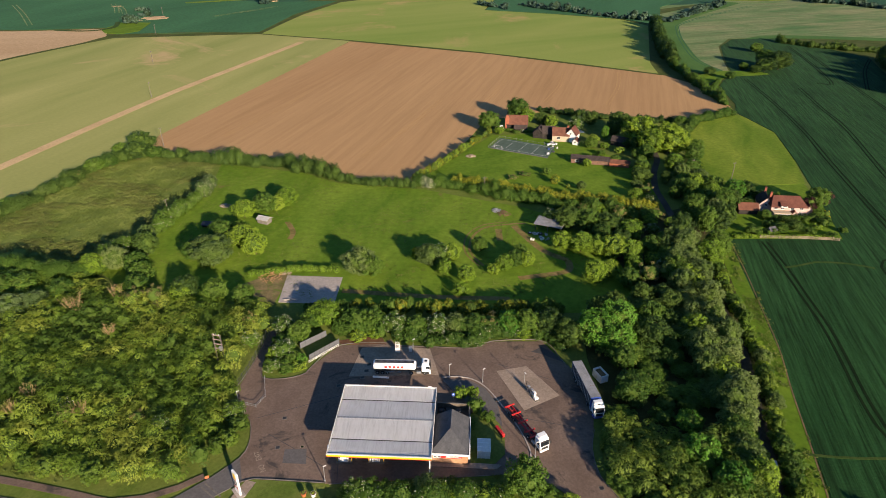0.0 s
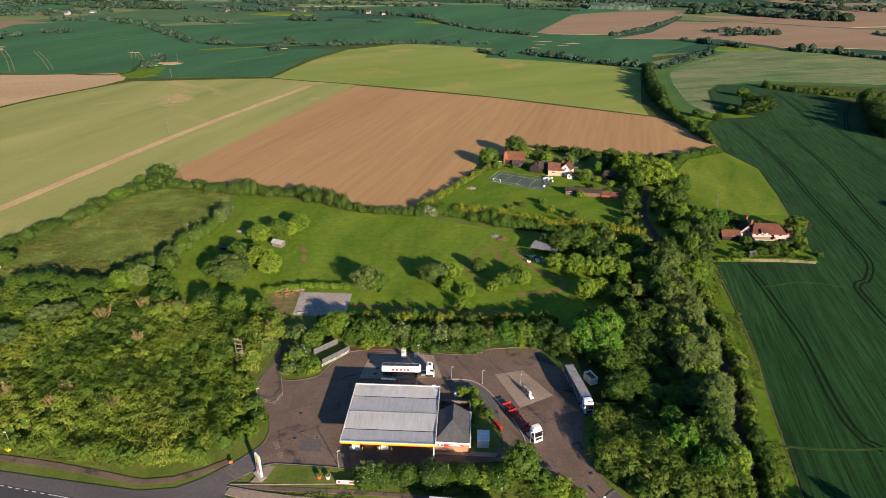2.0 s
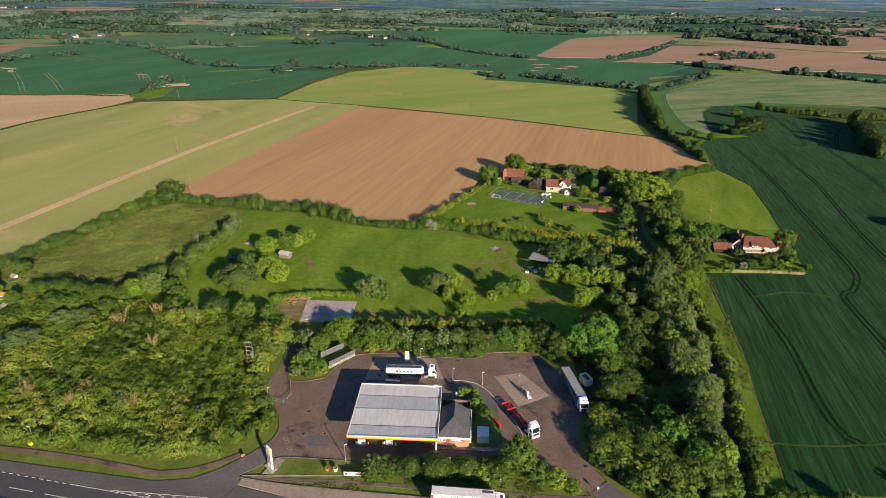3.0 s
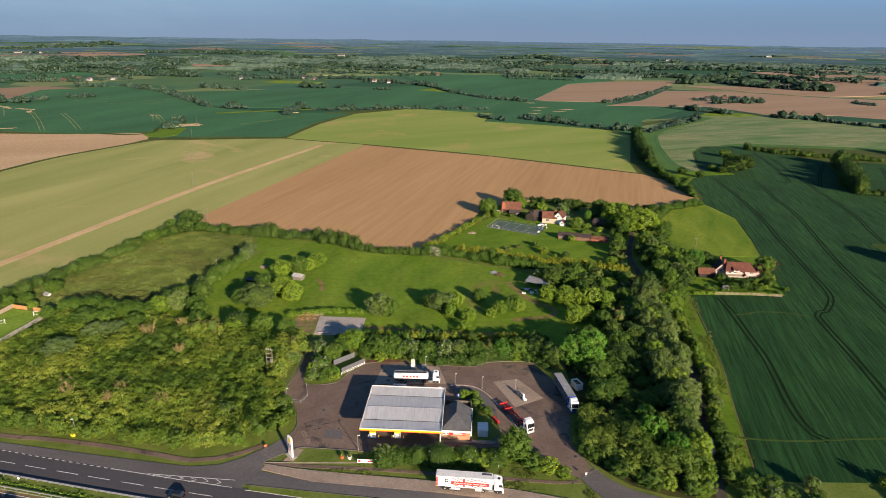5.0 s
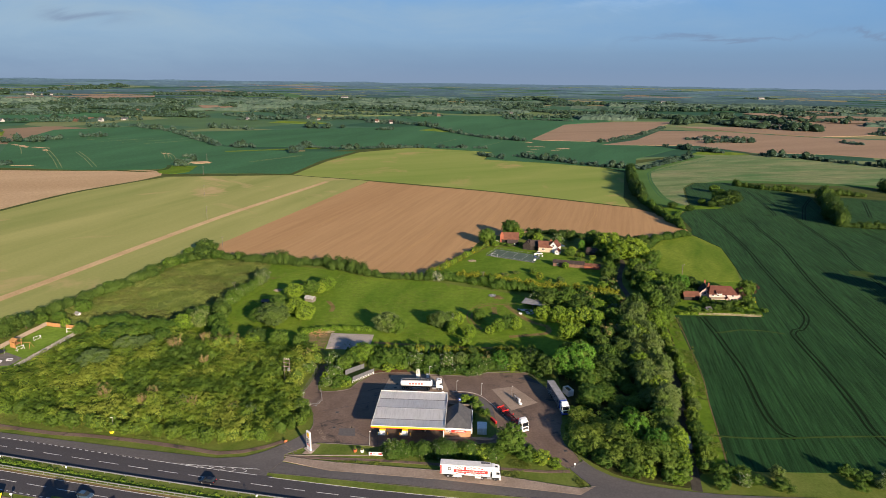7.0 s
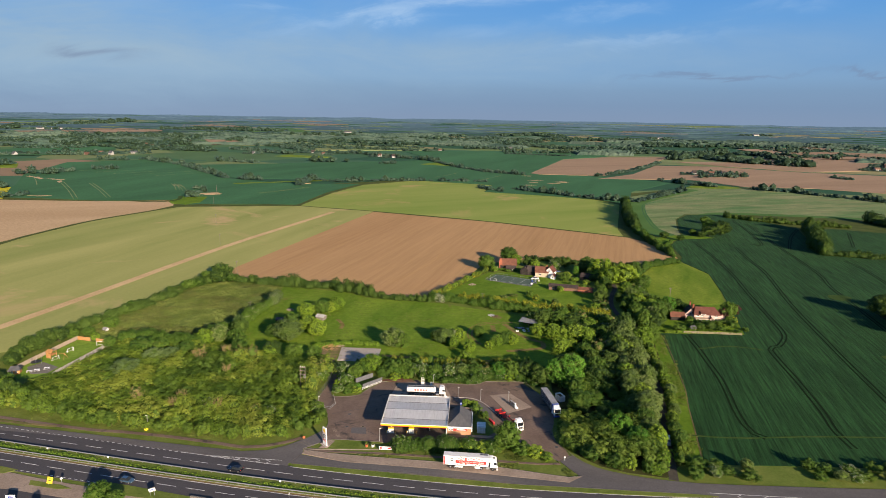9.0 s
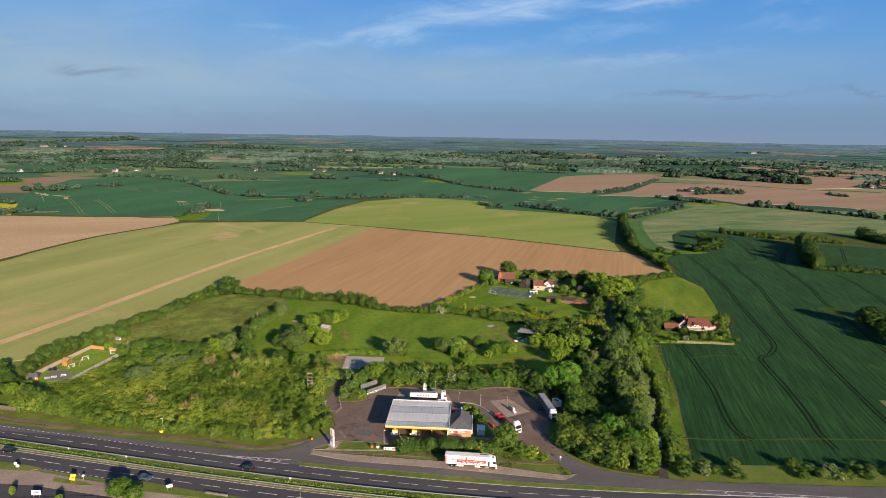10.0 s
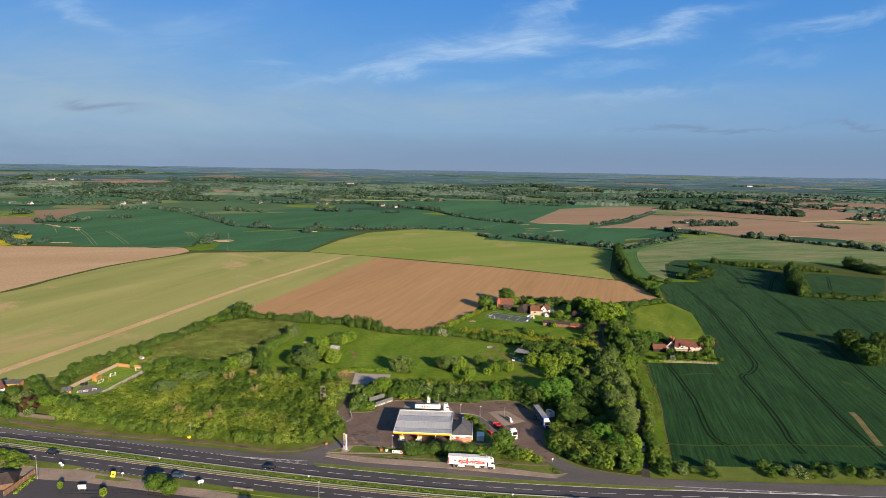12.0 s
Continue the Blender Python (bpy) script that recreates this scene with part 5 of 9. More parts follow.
# the dense wood east of the station, on both sides of the lane
WOOD = [(43, 58), (46, 44), (48, 38), (66, 38), (68, 42), (71, 78), (68, 86), (54, 78), (44, 70)]
for x, y in scatter(WOOD, 5.4, 21):
    deep = 52 < x < 68 and y < 56
    if math.dist((x, y), (43.6, 47.6)) < 6.5:
        continue
    plant(("dark", "broad")[len(PROTO) % 2] if deep else wood_rng.choice(("broad", "dark", "broad", "dark", "broad", "dark")), x, y, wood_rng.uniform(3.4, 5.6), wood_rng.uniform(2.6, 4.2) if deep else wood_rng.uniform(6.5, 9.5), "in the wood beside the lane", "", 0.1)
mass("thicket", scatter([(43.4, 30), (42.0, 28), (40.6, 24), (40.6, 17), (43.6, 10), (48, 5.4), (53, 3.2), (59, 1.6), (65, 0.8), (67, 16), (66, 25), (58, 24), (52, 28)], 3.0, 25), "leaf_thicket", "dense rounded thicket beside the exit road", 8, (2.0, 3.2), (5.4, 8.0))
edge_rng = random.Random(77)
for p in smooth_line([(43.5, 34), (40.6, 26), (39.8, 18), (42.2, 11.6), (46.4, 6), (51, 2.9), (57.5, 1.0), (64.4, -0.4), (67.4, 5), (69.6, 14), (73, 28)], 3.0):
    plant(edge_rng.choice(("shrub", "shrub_plant", "shrub", "shrub_bright")), p.x + edge_rng.uniform(-0.5, 0.8), p.y + edge_rng.uniform(-0.4, 0.8), edge_rng.uniform(1.8, 2.8), edge_rng.uniform(3.0, 5.4), "at the edge of the wood", "", 0.1)
for x, y, r, h in ((45, 62, 6, 11), (52, 66, 6, 11.5), (50, 57, 5, 10)):
    plant("vivid", x, y, r, h, "at the corner of the forecourt")
STRIP = [(67.5, 6), (70, 18), (75.5, 40), (81, 62), (83, 80), (85, 98), (86.5, 116), (78, 114), (75, 84), (71, 60), (67, 38)]
for x, y in scatter(STRIP, 4.2, 22):
    if y < 48 and x > 65.2 + 0.263 * y:   # the lane stays clear
        continue
    plant(wood_rng.choice(("broad", "grey", "bright", "grey", "grey", "grey", "grey")), x, y, wood_rng.uniform(3.2, 4.8), wood_rng.uniform(7, 11.5), "between the wood and the lane", "", 0.1)
for x, y, r, h, k in ((46.5, 34, 2.6, 3.0, "shrub"), (50, 38, 2.4, 2.6, "dark"), (55, 33, 2.8, 3.0, "shrub"), (60, 30, 3.4, 5.0, "vivid"), (57, 37, 2.6, 2.8, "dark"), (47, 40, 2.4, 3.4, "dark"), (62, 36, 3, 4.2, "broad"), (58, 19, 4.2, 9.4, "vivid"), (62, 12, 4.0, 9.0, "vivid")):
    plant(k, x, y, r, h, "in the hollow of the wood", "", 0.1)
belt = [p for p in scatter(STRIP, 3.1, 26) if p[1] > 48 or p[0] < 64.4 + 0.263 * p[1]]
mass("wood_belt", belt, "leaf_belt", "dense grey-green belt of young trees beside the lane", 9, (2.2, 3.4), (6.0, 9.0))
mass("wood_infill", scatter([(45, 60), (50, 54), (66, 52), (70, 76), (66, 84), (54, 77), (46, 69)], 3.4, 27), "leaf_thicket", "dense green underwood between the taller trees", 10, (2.2, 3.4), (4.6, 6.8))
# the narrow hedge between lane and wheat
for p in smooth_line([(73.6, 5), (77.8, 20), (83.0, 40), (87.8, 60), (90.4, 80), (94, 100), (97, 118)], 3.0):
    plant(wood_rng.choice(("shrub", "broad", "shrub_bright", "grey", "shrub_plant")), p.x + wood_rng.uniform(-0.8, 0.8), p.y, wood_rng.uniform(1.7, 2.7), wood_rng.uniform(3.4, 6.4), "between the lane and the wheat", "", 0.1)
NORTHWOOD = [(80, 116), (90, 134), (86, 146), (62, 150), (52, 140), (58, 128), (72, 116)]
for x, y in scatter(NORTHWOOD, 6.2, 23):
    plant(wood_rng.choice(("bright", "bright", "shrub_bright", "dry", "may", "bright", "grey")), x, y, wood_rng.uniform(2.2, 3.4), wood_rng.uniform(3.6, 5.8), "beside the pasture", "", 0.1)
for x, y, r, h, k in ((86, 170, 3, 4, "grey"), (91, 186, 3, 4.6, "bright"), (99, 160, 3, 6, "broad"), (87.5, 154, 3, 4.4, "may"), (83, 160, 3.4, 4.6, "bright"), (95.5, 198, 3, 5, "broad"), (100.5, 176, 2.6, 6, "dark"), (79, 152, 3, 4, "bright")):
    plant(k, x, y, r, h, "along the farm lane")
LANEWOOD = [(97, 134), (100, 150), (105, 178), (108, 192), (118, 192), (112, 150), (106, 126)]
for x, y in scatter(LANEWOOD, 6.0, 24):
    plant(wood_rng.choice(("broad", "dark", "bright", "grey", "broad")), x, y, wood_rng.uniform(3.6, 5.0), wood_rng.uniform(7, 11), "along the farm lane", "", 0.1)
for x, y, r, h, k in ((85, 108, 5, 13, "grey"), (92, 104, 5, 11, "bright"), (98, 112, 5, 10, "broad"), (88, 122, 5, 12, "dark"), (79, 92, 4, 6.5, "may"), (82, 88, 3, 6, "gold_shrub"), (77, 99, 4.5, 6.5, "may"), (73, 96, 3, 5, "dry"), (74, 104, 3.4, 5.6, "bright"), (79, 106, 3.6, 6, "grey"), (100, 128, 4, 12, "broad"), (108, 134, 5, 11, "dark"), (112, 144, 5, 12, "broad"), (118, 150, 4, 9, "dark"),
                      (131, 139.5, 2.2, 3.2, "shrub"), (134.6, 138.6, 2.2, 2.8, "dark"), (138.4, 139.2, 2.2, 3.0, "shrub"), (142, 138.8, 2.4, 3.4, "shrub"), (145.6, 139.6, 2.2, 3.2, "dark"), (128, 141, 2.4, 4, "broad"), (149, 142, 2.4, 4, "broad"), (122, 158, 5, 10, "vivid"), (128, 161, 4, 8, "dark"), (116, 164, 5, 9, "broad"), (133, 158, 3, 5, "dark"), (140, 157, 3.2, 5, "shrub"), (146, 156, 2, 3, "gold_shrub"), (118, 128, 3, 4, "shrub"), (124, 128, 2.6, 3, "shrub"), (129, 130, 3, 4, "broad"), (134, 131, 3.4, 5, "dark"), (139, 129, 2.2, 3, "shrub"), (143, 132, 2.2, 3, "shrub_bright"), (126, 134, 2.4, 3.4, "shrub"), (148, 136, 2.8, 4, "shrub"), (152, 142, 2.2, 4, "golden"), (152, 150, 5.0, 10, "broad"), (156, 153, 3.6, 8, "copper"), (148, 148, 3, 7, "copper"), (132, 153, 2.4, 5, "golden"), (124, 150, 3, 5, "dark"), (146, 126, 2.0, 2.4, "shrub"), (152, 130, 1.8, 2.4, "shrub")):
    plant(k, x, y, r, h, "beside the farmhouse")
# single trees and clumps in the pasture
for x, y, r, h, k in ((-23.9, 98.9, 5.6, 7.2, "grey"), (-20, 97, 4, 6, "broad"), (-1.5, 104.5, 4.4, 6, "grey"), (2.5, 107, 3.4, 5.4, "may"), (6.5, 107.5, 3, 5.4, "bright"), (4, 98.5, 2.6, 4.4, "bright"), (-5.5, 109, 2.0, 3.6, "bright"), (11, 93.5, 2.8, 5, "bright"), (16, 113.7, 2.8, 4.6, "broad"), (23.5, 101, 2.8, 5, "bright"), (27, 103.5, 2.8, 5.4, "broad"), (31.5, 104, 2.6, 4.6, "bright"), (20, 99, 1.8, 3.2, "shrub_bright"), (30, 110, 2.4, 4, "broad"), (9, 87, 2.2, 3.4, "shrub_bright"),
                      (-73.4, 104, 6.8, 8.5, "grey"), (-81, 108, 4, 5.5, "broad"), (-67, 117, 5, 6.4, "bright"), (-61, 111, 4.4, 6.4, "bright"), (-76, 121, 4.4, 6.4, "broad"), (-70, 124, 3.6, 5, "bright"), (-73, 139.5, 4.4, 6, "bright"), (-66, 144.5, 4.6, 6.2, "broad"), (-59, 151, 4.6, 6, "bright"), (-62, 146, 3.4, 5, "bright"), (-70, 151, 3, 4, "dry"),
                      (52, 94.5, 4, 6, "bright"), (57, 97, 3.4, 5, "bright"), (62, 91, 3.6, 5.6, "broad"), (62, 109.5, 4.6, 7, "bright"), (51.5, 114, 4.4, 6, "bright"), (45, 116, 3.6, 5.6, "bright"), (69, 93, 4, 6.4, "dry"), (57, 112, 3.6, 6, "bright"), (66, 100, 3, 5, "bright"), (67, 107, 4, 6.6, "bright"), (50, 132, 5, 7, "dark"), (57, 130, 5, 7, "broad"), (64, 127, 5, 7, "dark"), (44, 136, 3, 5, "may"), (70, 122, 4.5, 6.6, "bright"), (75, 110, 4, 7, "broad"), (60, 120, 4, 6, "broad"), (66, 117, 3.5, 6, "dark"),
                      (-110, 97, 4, 6, "bright"), (-104, 101, 4, 6.6, "grey"), (-96, 98, 4, 6, "broad"), (-92, 92, 4, 6, "broad"), (-98, 110, 4, 7, "dark"), (-101, 118, 3, 6, "grey"), (-90, 84, 4, 6, "broad"), (-75, 84, 4, 6, "dark"), (-65, 82, 4, 6, "broad"), (-56, 80, 3.4, 5.6, "broad")):
    plant(k, x, y, r * 1.12, h * 1.32, "standing in the pasture")
# gardens and houses
for x, y, r, h, k in ((44.8, 268, 7.4, 13, "broad"), (50, 262, 4.6, 8.5, "bright"), (27.5, 249, 6.6, 11, "broad"), (33, 242, 3, 5, "bright"), (74.4, 248, 4.6, 9, "may"), (62, 254, 4, 7, "bright"), (103, 228, 10, 15, "lime"), (114, 214, 9.5, 14.5, "lime"), (105, 214, 8, 13, "lime"), (98, 249, 6.5, 11, "dark"), (92, 240, 4, 9, "dark"), (87, 234, 2.4, 8, "vivid"), (77, 221, 3.8, 6, "broad"), (122, 203, 5, 9, "broad"), (118, 232, 6, 11, "lime"), (128, 216, 4, 7, "broad"), (128, 240, 5, 8, "dark"), (108, 190, 5, 9, "broad"), (52, 175, 2.2, 4.6, "gold_shrub"), (62, 168.5, 2.4, 4.2, "grey"), (57, 170, 1.2, 2.6, "golden"), (50, 186, 2.4, 4, "shrub"), (78, 202, 2.8, 4, "bright"), (70, 196, 2.4, 4, "bright"), (84, 200, 3, 4.4, "broad"), (90, 178, 5, 7, "dark"), (88, 164, 3.6, 5.6, "dry"), (94, 190, 4, 6, "broad"), (34, 180, 3, 2.0, "dry"), (40, 184, 3, 2.0, "dry"), (96, 222, 3, 5, "dark"), (42, 243, 2, 2.4, "shrub"), (100, 205, 4, 8, "broad"), (98, 218, 4, 7, "dark"), (80, 228, 3.2, 5, "bright"), (84, 221, 2.4, 3.6, "shrub_bright"), (90, 214, 2.6, 3.8, "shrub_bright"), (80, 211, 2.2, 3.2, "shrub"), (75, 206, 2.0, 3.0, "shrub_bright"), (96, 208, 3.0, 5, "broad"), (58, 260, 4.4, 7, "dark"), (84, 258, 5, 9, "dark"), (134, 258, 4, 6, "broad"), (144, 264, 4, 5, "broad"), (154, 270, 3.6, 5, "broad"), (166, 277, 3.6, 5, "broad")):
    plant(k, x, y, r, h, "beside the houses")
# far single trees round the wheat
for x, y, r, h, k in ((240, 156, 9, 14, "dark"), (250, 144, 8, 13, "dark"), (238, 138, 7, 10, "broad"), (234, 126, 7, 9, "dark"), (262, 158, 8, 12, "dark"), (276, 150, 9, 13, "dark"), (254, 396, 9, 15, "dark"), (241, 390, 8, 11, "dark"), (247, 406, 8, 14, "broad"), (228, 396, 4, 6, "broad"), (266, 462, 6, 8, "broad"), (232, 386, 5, 6, "dark"), (180, 412, 6, 9, "dark"), (196, 380, 5, 6, "dark"), (206, 366, 4, 6, "broad"), (176, 358, 4.4, 7, "dark"), (-144, 214, 7.5, 10, "dark"), (-151, 207, 5, 6.5, "broad")):
    plant(k, x, y, r, h, "at the edge of the fields")
for x, y, r, h, k in ((-176.4, 41.2, 4.6, 6.8, "copper"), (-172, 36.2, 2.6, 4.2, "may"), (-183, 41, 2.0, 3.6, "may"), (-93.3, -19.7, 3.7, 6, "broad"), (-88, -22, 3, 5, "broad"), (-158, -3, 6, 4, "shrub_plant"), (-148, -6, 4, 3.4, "shrub_plant"), (-124, -20, 1, 3, "bright"), (-108, -24, 1.2, 3.4, "bright")):
    plant(k, x, y, r, h, "beside the side road")
SOUTHEAST = [(74.5, 3), (90, 3.4), (130, 4), (200, 4.4), (200, -2.4), (130, -3.0), (90, -3.6), (73.5, -3)]
for i, (x, y) in enumerate(scatter(SOUTHEAST, 4.2, 31)):
    if 98 < x < 111 or noise.noise((x * 0.09, y * 0.2, 4.0)) < -0.45:
        continue
    plant(("shrub", "may", "shrub_plant", "shrub", "grey", "shrub")[i % 6], x, y, wood_rng.uniform(2.0, 3.2), wood_rng.uniform(2.4, 4.6), "in the roadside hedge", "", 0.1)
WEST = [(-163, 44), (-172, 47), (-184, 48), (-196, 50), (-196, 60), (-186, 66), (-178, 57), (-168, 54)]
for i, (x, y) in enumerate(scatter(WEST, 5.6, 32)):
    plant(("broad", "dark", "bright", "broad", "dark", "grey")[i % 6], x, y, wood_rng.uniform(2.6, 3.6), wood_rng.uniform(3.6, 6), "beside the gardens", "", 0.1)
for x, y, r, h, k in ((-176.6, 97, 4.4, 7.6, "dark"), (-179, 92, 4.6, 8.2, "dark"), (-178.6, 86.5, 4.6, 7.8, "dark"), (-180.4, 81, 4.4, 7.4, "dark"), (-180.6, 75.4, 4.2, 6.8, "dark"), (-179.6, 70, 3.6, 5.6, "dark"), (-184, 88, 4, 6.4, "dark"), (-173.6, 102, 3.4, 5, "broad"), (-168, 106, 3.2, 4.4, "broad"), (-191.9, 69.6, 3.8, 6, "dark"), (-161.4, 99.6, 2.2, 4.0, "bright"), (-163, 116, 4, 6, "broad"), (-160, 40, 3, 8, "dark"), (-154, 36, 2.4, 9, "dark"), (-150, 34, 2.4, 8, "broad"), (-144, 32, 2.4, 8, "dark")):
    plant(k, x, y, r, h, "beside the gardens")

hedge([(-180, 108), (-171, 130), (-165, 150), (-159, 170), (-156, 188), (-149, 202), (-139, 209)], 7.5, 3.8, "leaf_dark", "tall bushy hedge along the crop field", 1)
hedge([(-139, 209), (-120, 203), (-104, 199)], 5.5, 4.2, "leaf_dark", "tall bushy hedge along the ploughed field", 2)
hedge([(-104, 198), (-88, 195), (-74, 195), (-60, 188)], 6.5, 6.0, "leaf_dark", "tall dark green hedge of trees", 3)
hedge([(-60, 188), (-47, 181), (-39, 176)], 6.0, 5.6, "leaf_dark", "tall dark green hedge of trees", 4)
hedge([(-38, 176), (-20, 171), (-8, 170)], 4, 3.2, "leaf_dark", "field hedge of mixed green shrubs", 5)
gold_rng = random.Random(33)
for p in smooth_line([(-9, 176), (0, 192), (10, 210), (20, 229), (28, 243)], 2.7):
    plant(gold_rng.choice(("gold_shrub", "gold_shrub", "shrub_bright", "conifer", "golden")), p.x + gold_rng.uniform(-0.6, 0.6), p.y, gold_rng.uniform(1.3, 2.2), gold_rng.uniform(2.6, 5.2), "in the row beside the lawn", "golden row", 0.1)
hedge([(-6, 174), (8, 170), (29, 160), (45, 153), (60, 149), (85, 139)], 6, 4.4, "leaf_mid", "broad mixed hedge between garden and pasture", 7)
hedge([(8, 172), (30, 164), (50, 157), (70, 151), (88, 145)], 3, 5, "leaf_goldgreen", "golden-green hedge between garden and pasture", 8, even=0.4)
hedge([(-113, 95), (-109.5, 104), (-106.5, 113), (-103, 122), (-101, 132), (-98.5, 145), (-96, 155)], 5.0, 4.8, "leaf_mid", "old hedge with white blossom", 9, 0.28, 1.0, 0.02)
hedge([(-96, 158), (-94.5, 165), (-94, 170)], 5.5, 5.2, "leaf_grey", "pale blossoming hawthorn hedge", 10, 0.28, 1.0, 0.14)
hedge([(-59, 96.5), (-44, 100), (-31, 99.5)], 2.6, 2.2, "leaf_bright", "low hedge beside the concrete slab", 12, even=0.6)
hedge([(110, 125), (130, 125.5), (146, 125)], 1.8, 1.4, "leaf_bright", "low hedge along the garden fence", 13, even=0.6)
hedge([(124, 226), (140, 258), (152, 268), (172, 280)], 4.5, 4, "leaf_mid", "hedge round the paddock", 14)
hedge([(176, 300), (180, 330), (196, 360)], 3, 2.6, "leaf_mid", "field hedge beside the wheat", 15)
hedge([(60, 285), (80, 276), (99, 270), (137, 262)], 4, 3.2, "leaf_dark", "dark hedge behind the houses", 16)
hedge([(35, 247), (44, 246), (56, 243)], 2.2, 2.0, "leaf_mid", "garden hedge behind the court", 17)
hedge([(-178, 34), (-200, 42), (-230, 52), (-300, 78)], 4, 5, "leaf_mid", "tall green roadside hedge", 18, 0.5)
hedge([(-2.5, 170), (-4, 170.4), (-6, 171)], 4, 4.5, "leaf_grey", "hawthorn bush in full white blossom", 19, 0.26, 1.2, 0.5)
hedge([(-320, road_y(-320) - 6.45), (-200, road_y(-200) - 6.45), (-100, road_y(-100) - 6.45)], 1.6, 0.7, "leaf_bright", "low growth in the central reservation", 20, 0.3, 0.5)
hedge([(-100, road_y(-100) - 6.45), (-50, road_y(-50) - 6.45), (40, road_y(40) - 6.45), (180, road_y(180) - 6.45)], 1.4, 0.6, "leaf_bright", "low growth in the central reservation", 21, 0.3, 0.4)


def ball(sub):
    bm = bmesh.new()
    bmesh.ops.create_icosphere(bm, subdivisions=sub, radius=1.0)
    out = np.array([v.co[:] for v in bm.verts]), np.array([[v.index for v in f.verts] for f in bm.faces])
    bm.free()
    return out


BALLS = ball(1), ball(2)


def tree_line(pts, high, wide, gain=1.35):
    """A far line or belt of trees: uneven crowns with many leaf sprays."""
    rng = np.random.default_rng(int(abs(pts[0][0]) + 3 * abs(pts[0][1])))
    dist = math.hypot(pts[0][0], pts[0][1] + 140)
    high = high * gain
    leaf = max(0.75, dist * 0.0013)
    bv, bf = BALLS[0]
    cs, ns, ss, vs, fs = [], [], [], [], []
    for a, b in zip(pts, pts[1:]):
        span = math.dist(a, b)
        dx, dy = (b[0] - a[0]) / span, (b[1] - a[1]) / span
        far = 1.0 if dist < 1800 else 1.5
        thin = wide < 15
        for _ in range(max(2, int(span * max(1.0, wide / 16) / (high * (0.30 if thin else 0.40) * far)))):
            t, o = rng.random(), rng.uniform(-0.5, 0.5) * wide
            x, y = a[0] + (b[0] - a[0]) * t - dy * o, a[1] + (b[1] - a[1]) * t + dx * o
            tall = rng.random()
            h = high * (rng.uniform(0.30, 0.60) if tall < (0.7 if thin else 0.4) else rng.uniform(0.6, 1.0) if tall < 0.94 else 1.3)
            r = h * rng.uniform(0.42, 0.80) * far
            z = land(x, y)
            lump = rng.uniform(0.60, 1.10, (len(bv), 1))
            vs.append(bv * lump * (r * 0.80, r * 0.80, h * 0.50) + (x, y, z + h * 0.40))
            fs.append(bf + len(bv) * len(fs))
            n = int((16 if dist < 1800 else 9) + 105 * min(1.0, 420 / dist) ** 1.5)
            d = rng.normal(size=(n, 3))
            d /= np.linalg.norm(d, axis=1, keepdims=True)
            d[:, 2] = np.abs(d[:, 2]) * 0.9 - 0.25
            q = np.array((x, y, z + h * 0.40)) + d * np.array((r, r, h * 0.62)) * rng.uniform(0.66, 1.18, (n, 1))
            cs.append(q), ns.append(d + 0.4 * rng.normal(size=(n, 3))), ss.append(leaf * rng.uniform(0.6, 1.5, n))
    me = leaf_data("far_trees", np.concatenate(cs), np.concatenate(ns), np.concatenate(ss), [M["leaf_hazed"]], None, rng)
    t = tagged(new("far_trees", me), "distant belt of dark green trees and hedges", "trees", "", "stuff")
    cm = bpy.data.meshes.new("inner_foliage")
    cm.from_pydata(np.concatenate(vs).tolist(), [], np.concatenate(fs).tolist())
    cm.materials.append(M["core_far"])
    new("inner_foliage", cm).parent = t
    return t


hedge([(-166, 1.2), (-157, 0.2), (-148, -2.4)], 5.5, 2.8, "leaf_bright", "clipped yellow-green hedge beside the bungalow", 61, 0.22, 1.0, 0.0, "hedge", 0.6)
hedge([(-137.0, -13), (-137.0, -19), (-137.2, -24)], 1.6, 0.8, "leaf_bright", "low green growth beside the timber fence", 62, 0.2)
SOUTH = ((-52, -44, 9), (-13, -46, 9), (-6, -42, 8), (1, -45, 9), (52, -41, 9), (-98, -46, 8))
for x, y, h in SOUTH:
    plant("broad", x, y, h * 0.34, h, "on the near side of the road")


tree_line([(-1385, 1693), (-1201, 1764)], 9, 24)
tree_line([(-1267, 1873), (-828, 1621)], 10, 30)
tree_line([(-886, 1749), (-835, 2107)], 10, 40)
tree_line([(-1783, 2241), (-1715, 3239)], 14, 60)
tree_line([(-839, 939), (-824, 1011)], 8, 14)
tree_line([(-704, 833), (-644, 846)], 10, 22)
tree_line([(-739, 1145), (-670, 1134)], 9, 16)
tree_line([(-663, 1170), (-530, 1064)], 8, 14)
tree_line([(-525, 1051), (-354, 821)], 7, 9)
tree_line([(-342, 814), (-292, 804)], 8, 12)
tree_line([(-497, 1168), (-398, 1130)], 8, 14)
tree_line([(-601, 1547), (-400, 1403)], 9, 20)
tree_line([(-534, 539), (-521, 594)], 8, 12)
tree_line([(-670, 706), (-589, 650)], 7, 10)
tree_line([(-449, 1601), (-372, 1526)], 9, 16)
tree_line([(-303, 1204), (-223, 1191)], 13, 20)
tree_line([(-255, 1492), (-137, 1376), (-47, 1304)], 8, 16)
tree_line([(-47, 1304), (7, 1151), (74, 1025), (146, 966)], 6, 9)
tree_line([(-453, 1863), (-79, 1747)], 8, 24)
tree_line([(-416, 2132), (-67, 1935)], 9, 24)
tree_line([(74, 2079), (449, 1749)], 9, 24)
tree_line([(14, 2513), (247, 2365)], 9, 30)
tree_line([(-221, 739), (-222, 828), (-170, 800)], 7, 10)
tree_line([(-170, 800), (-90, 833), (64, 843)], 6, 9)
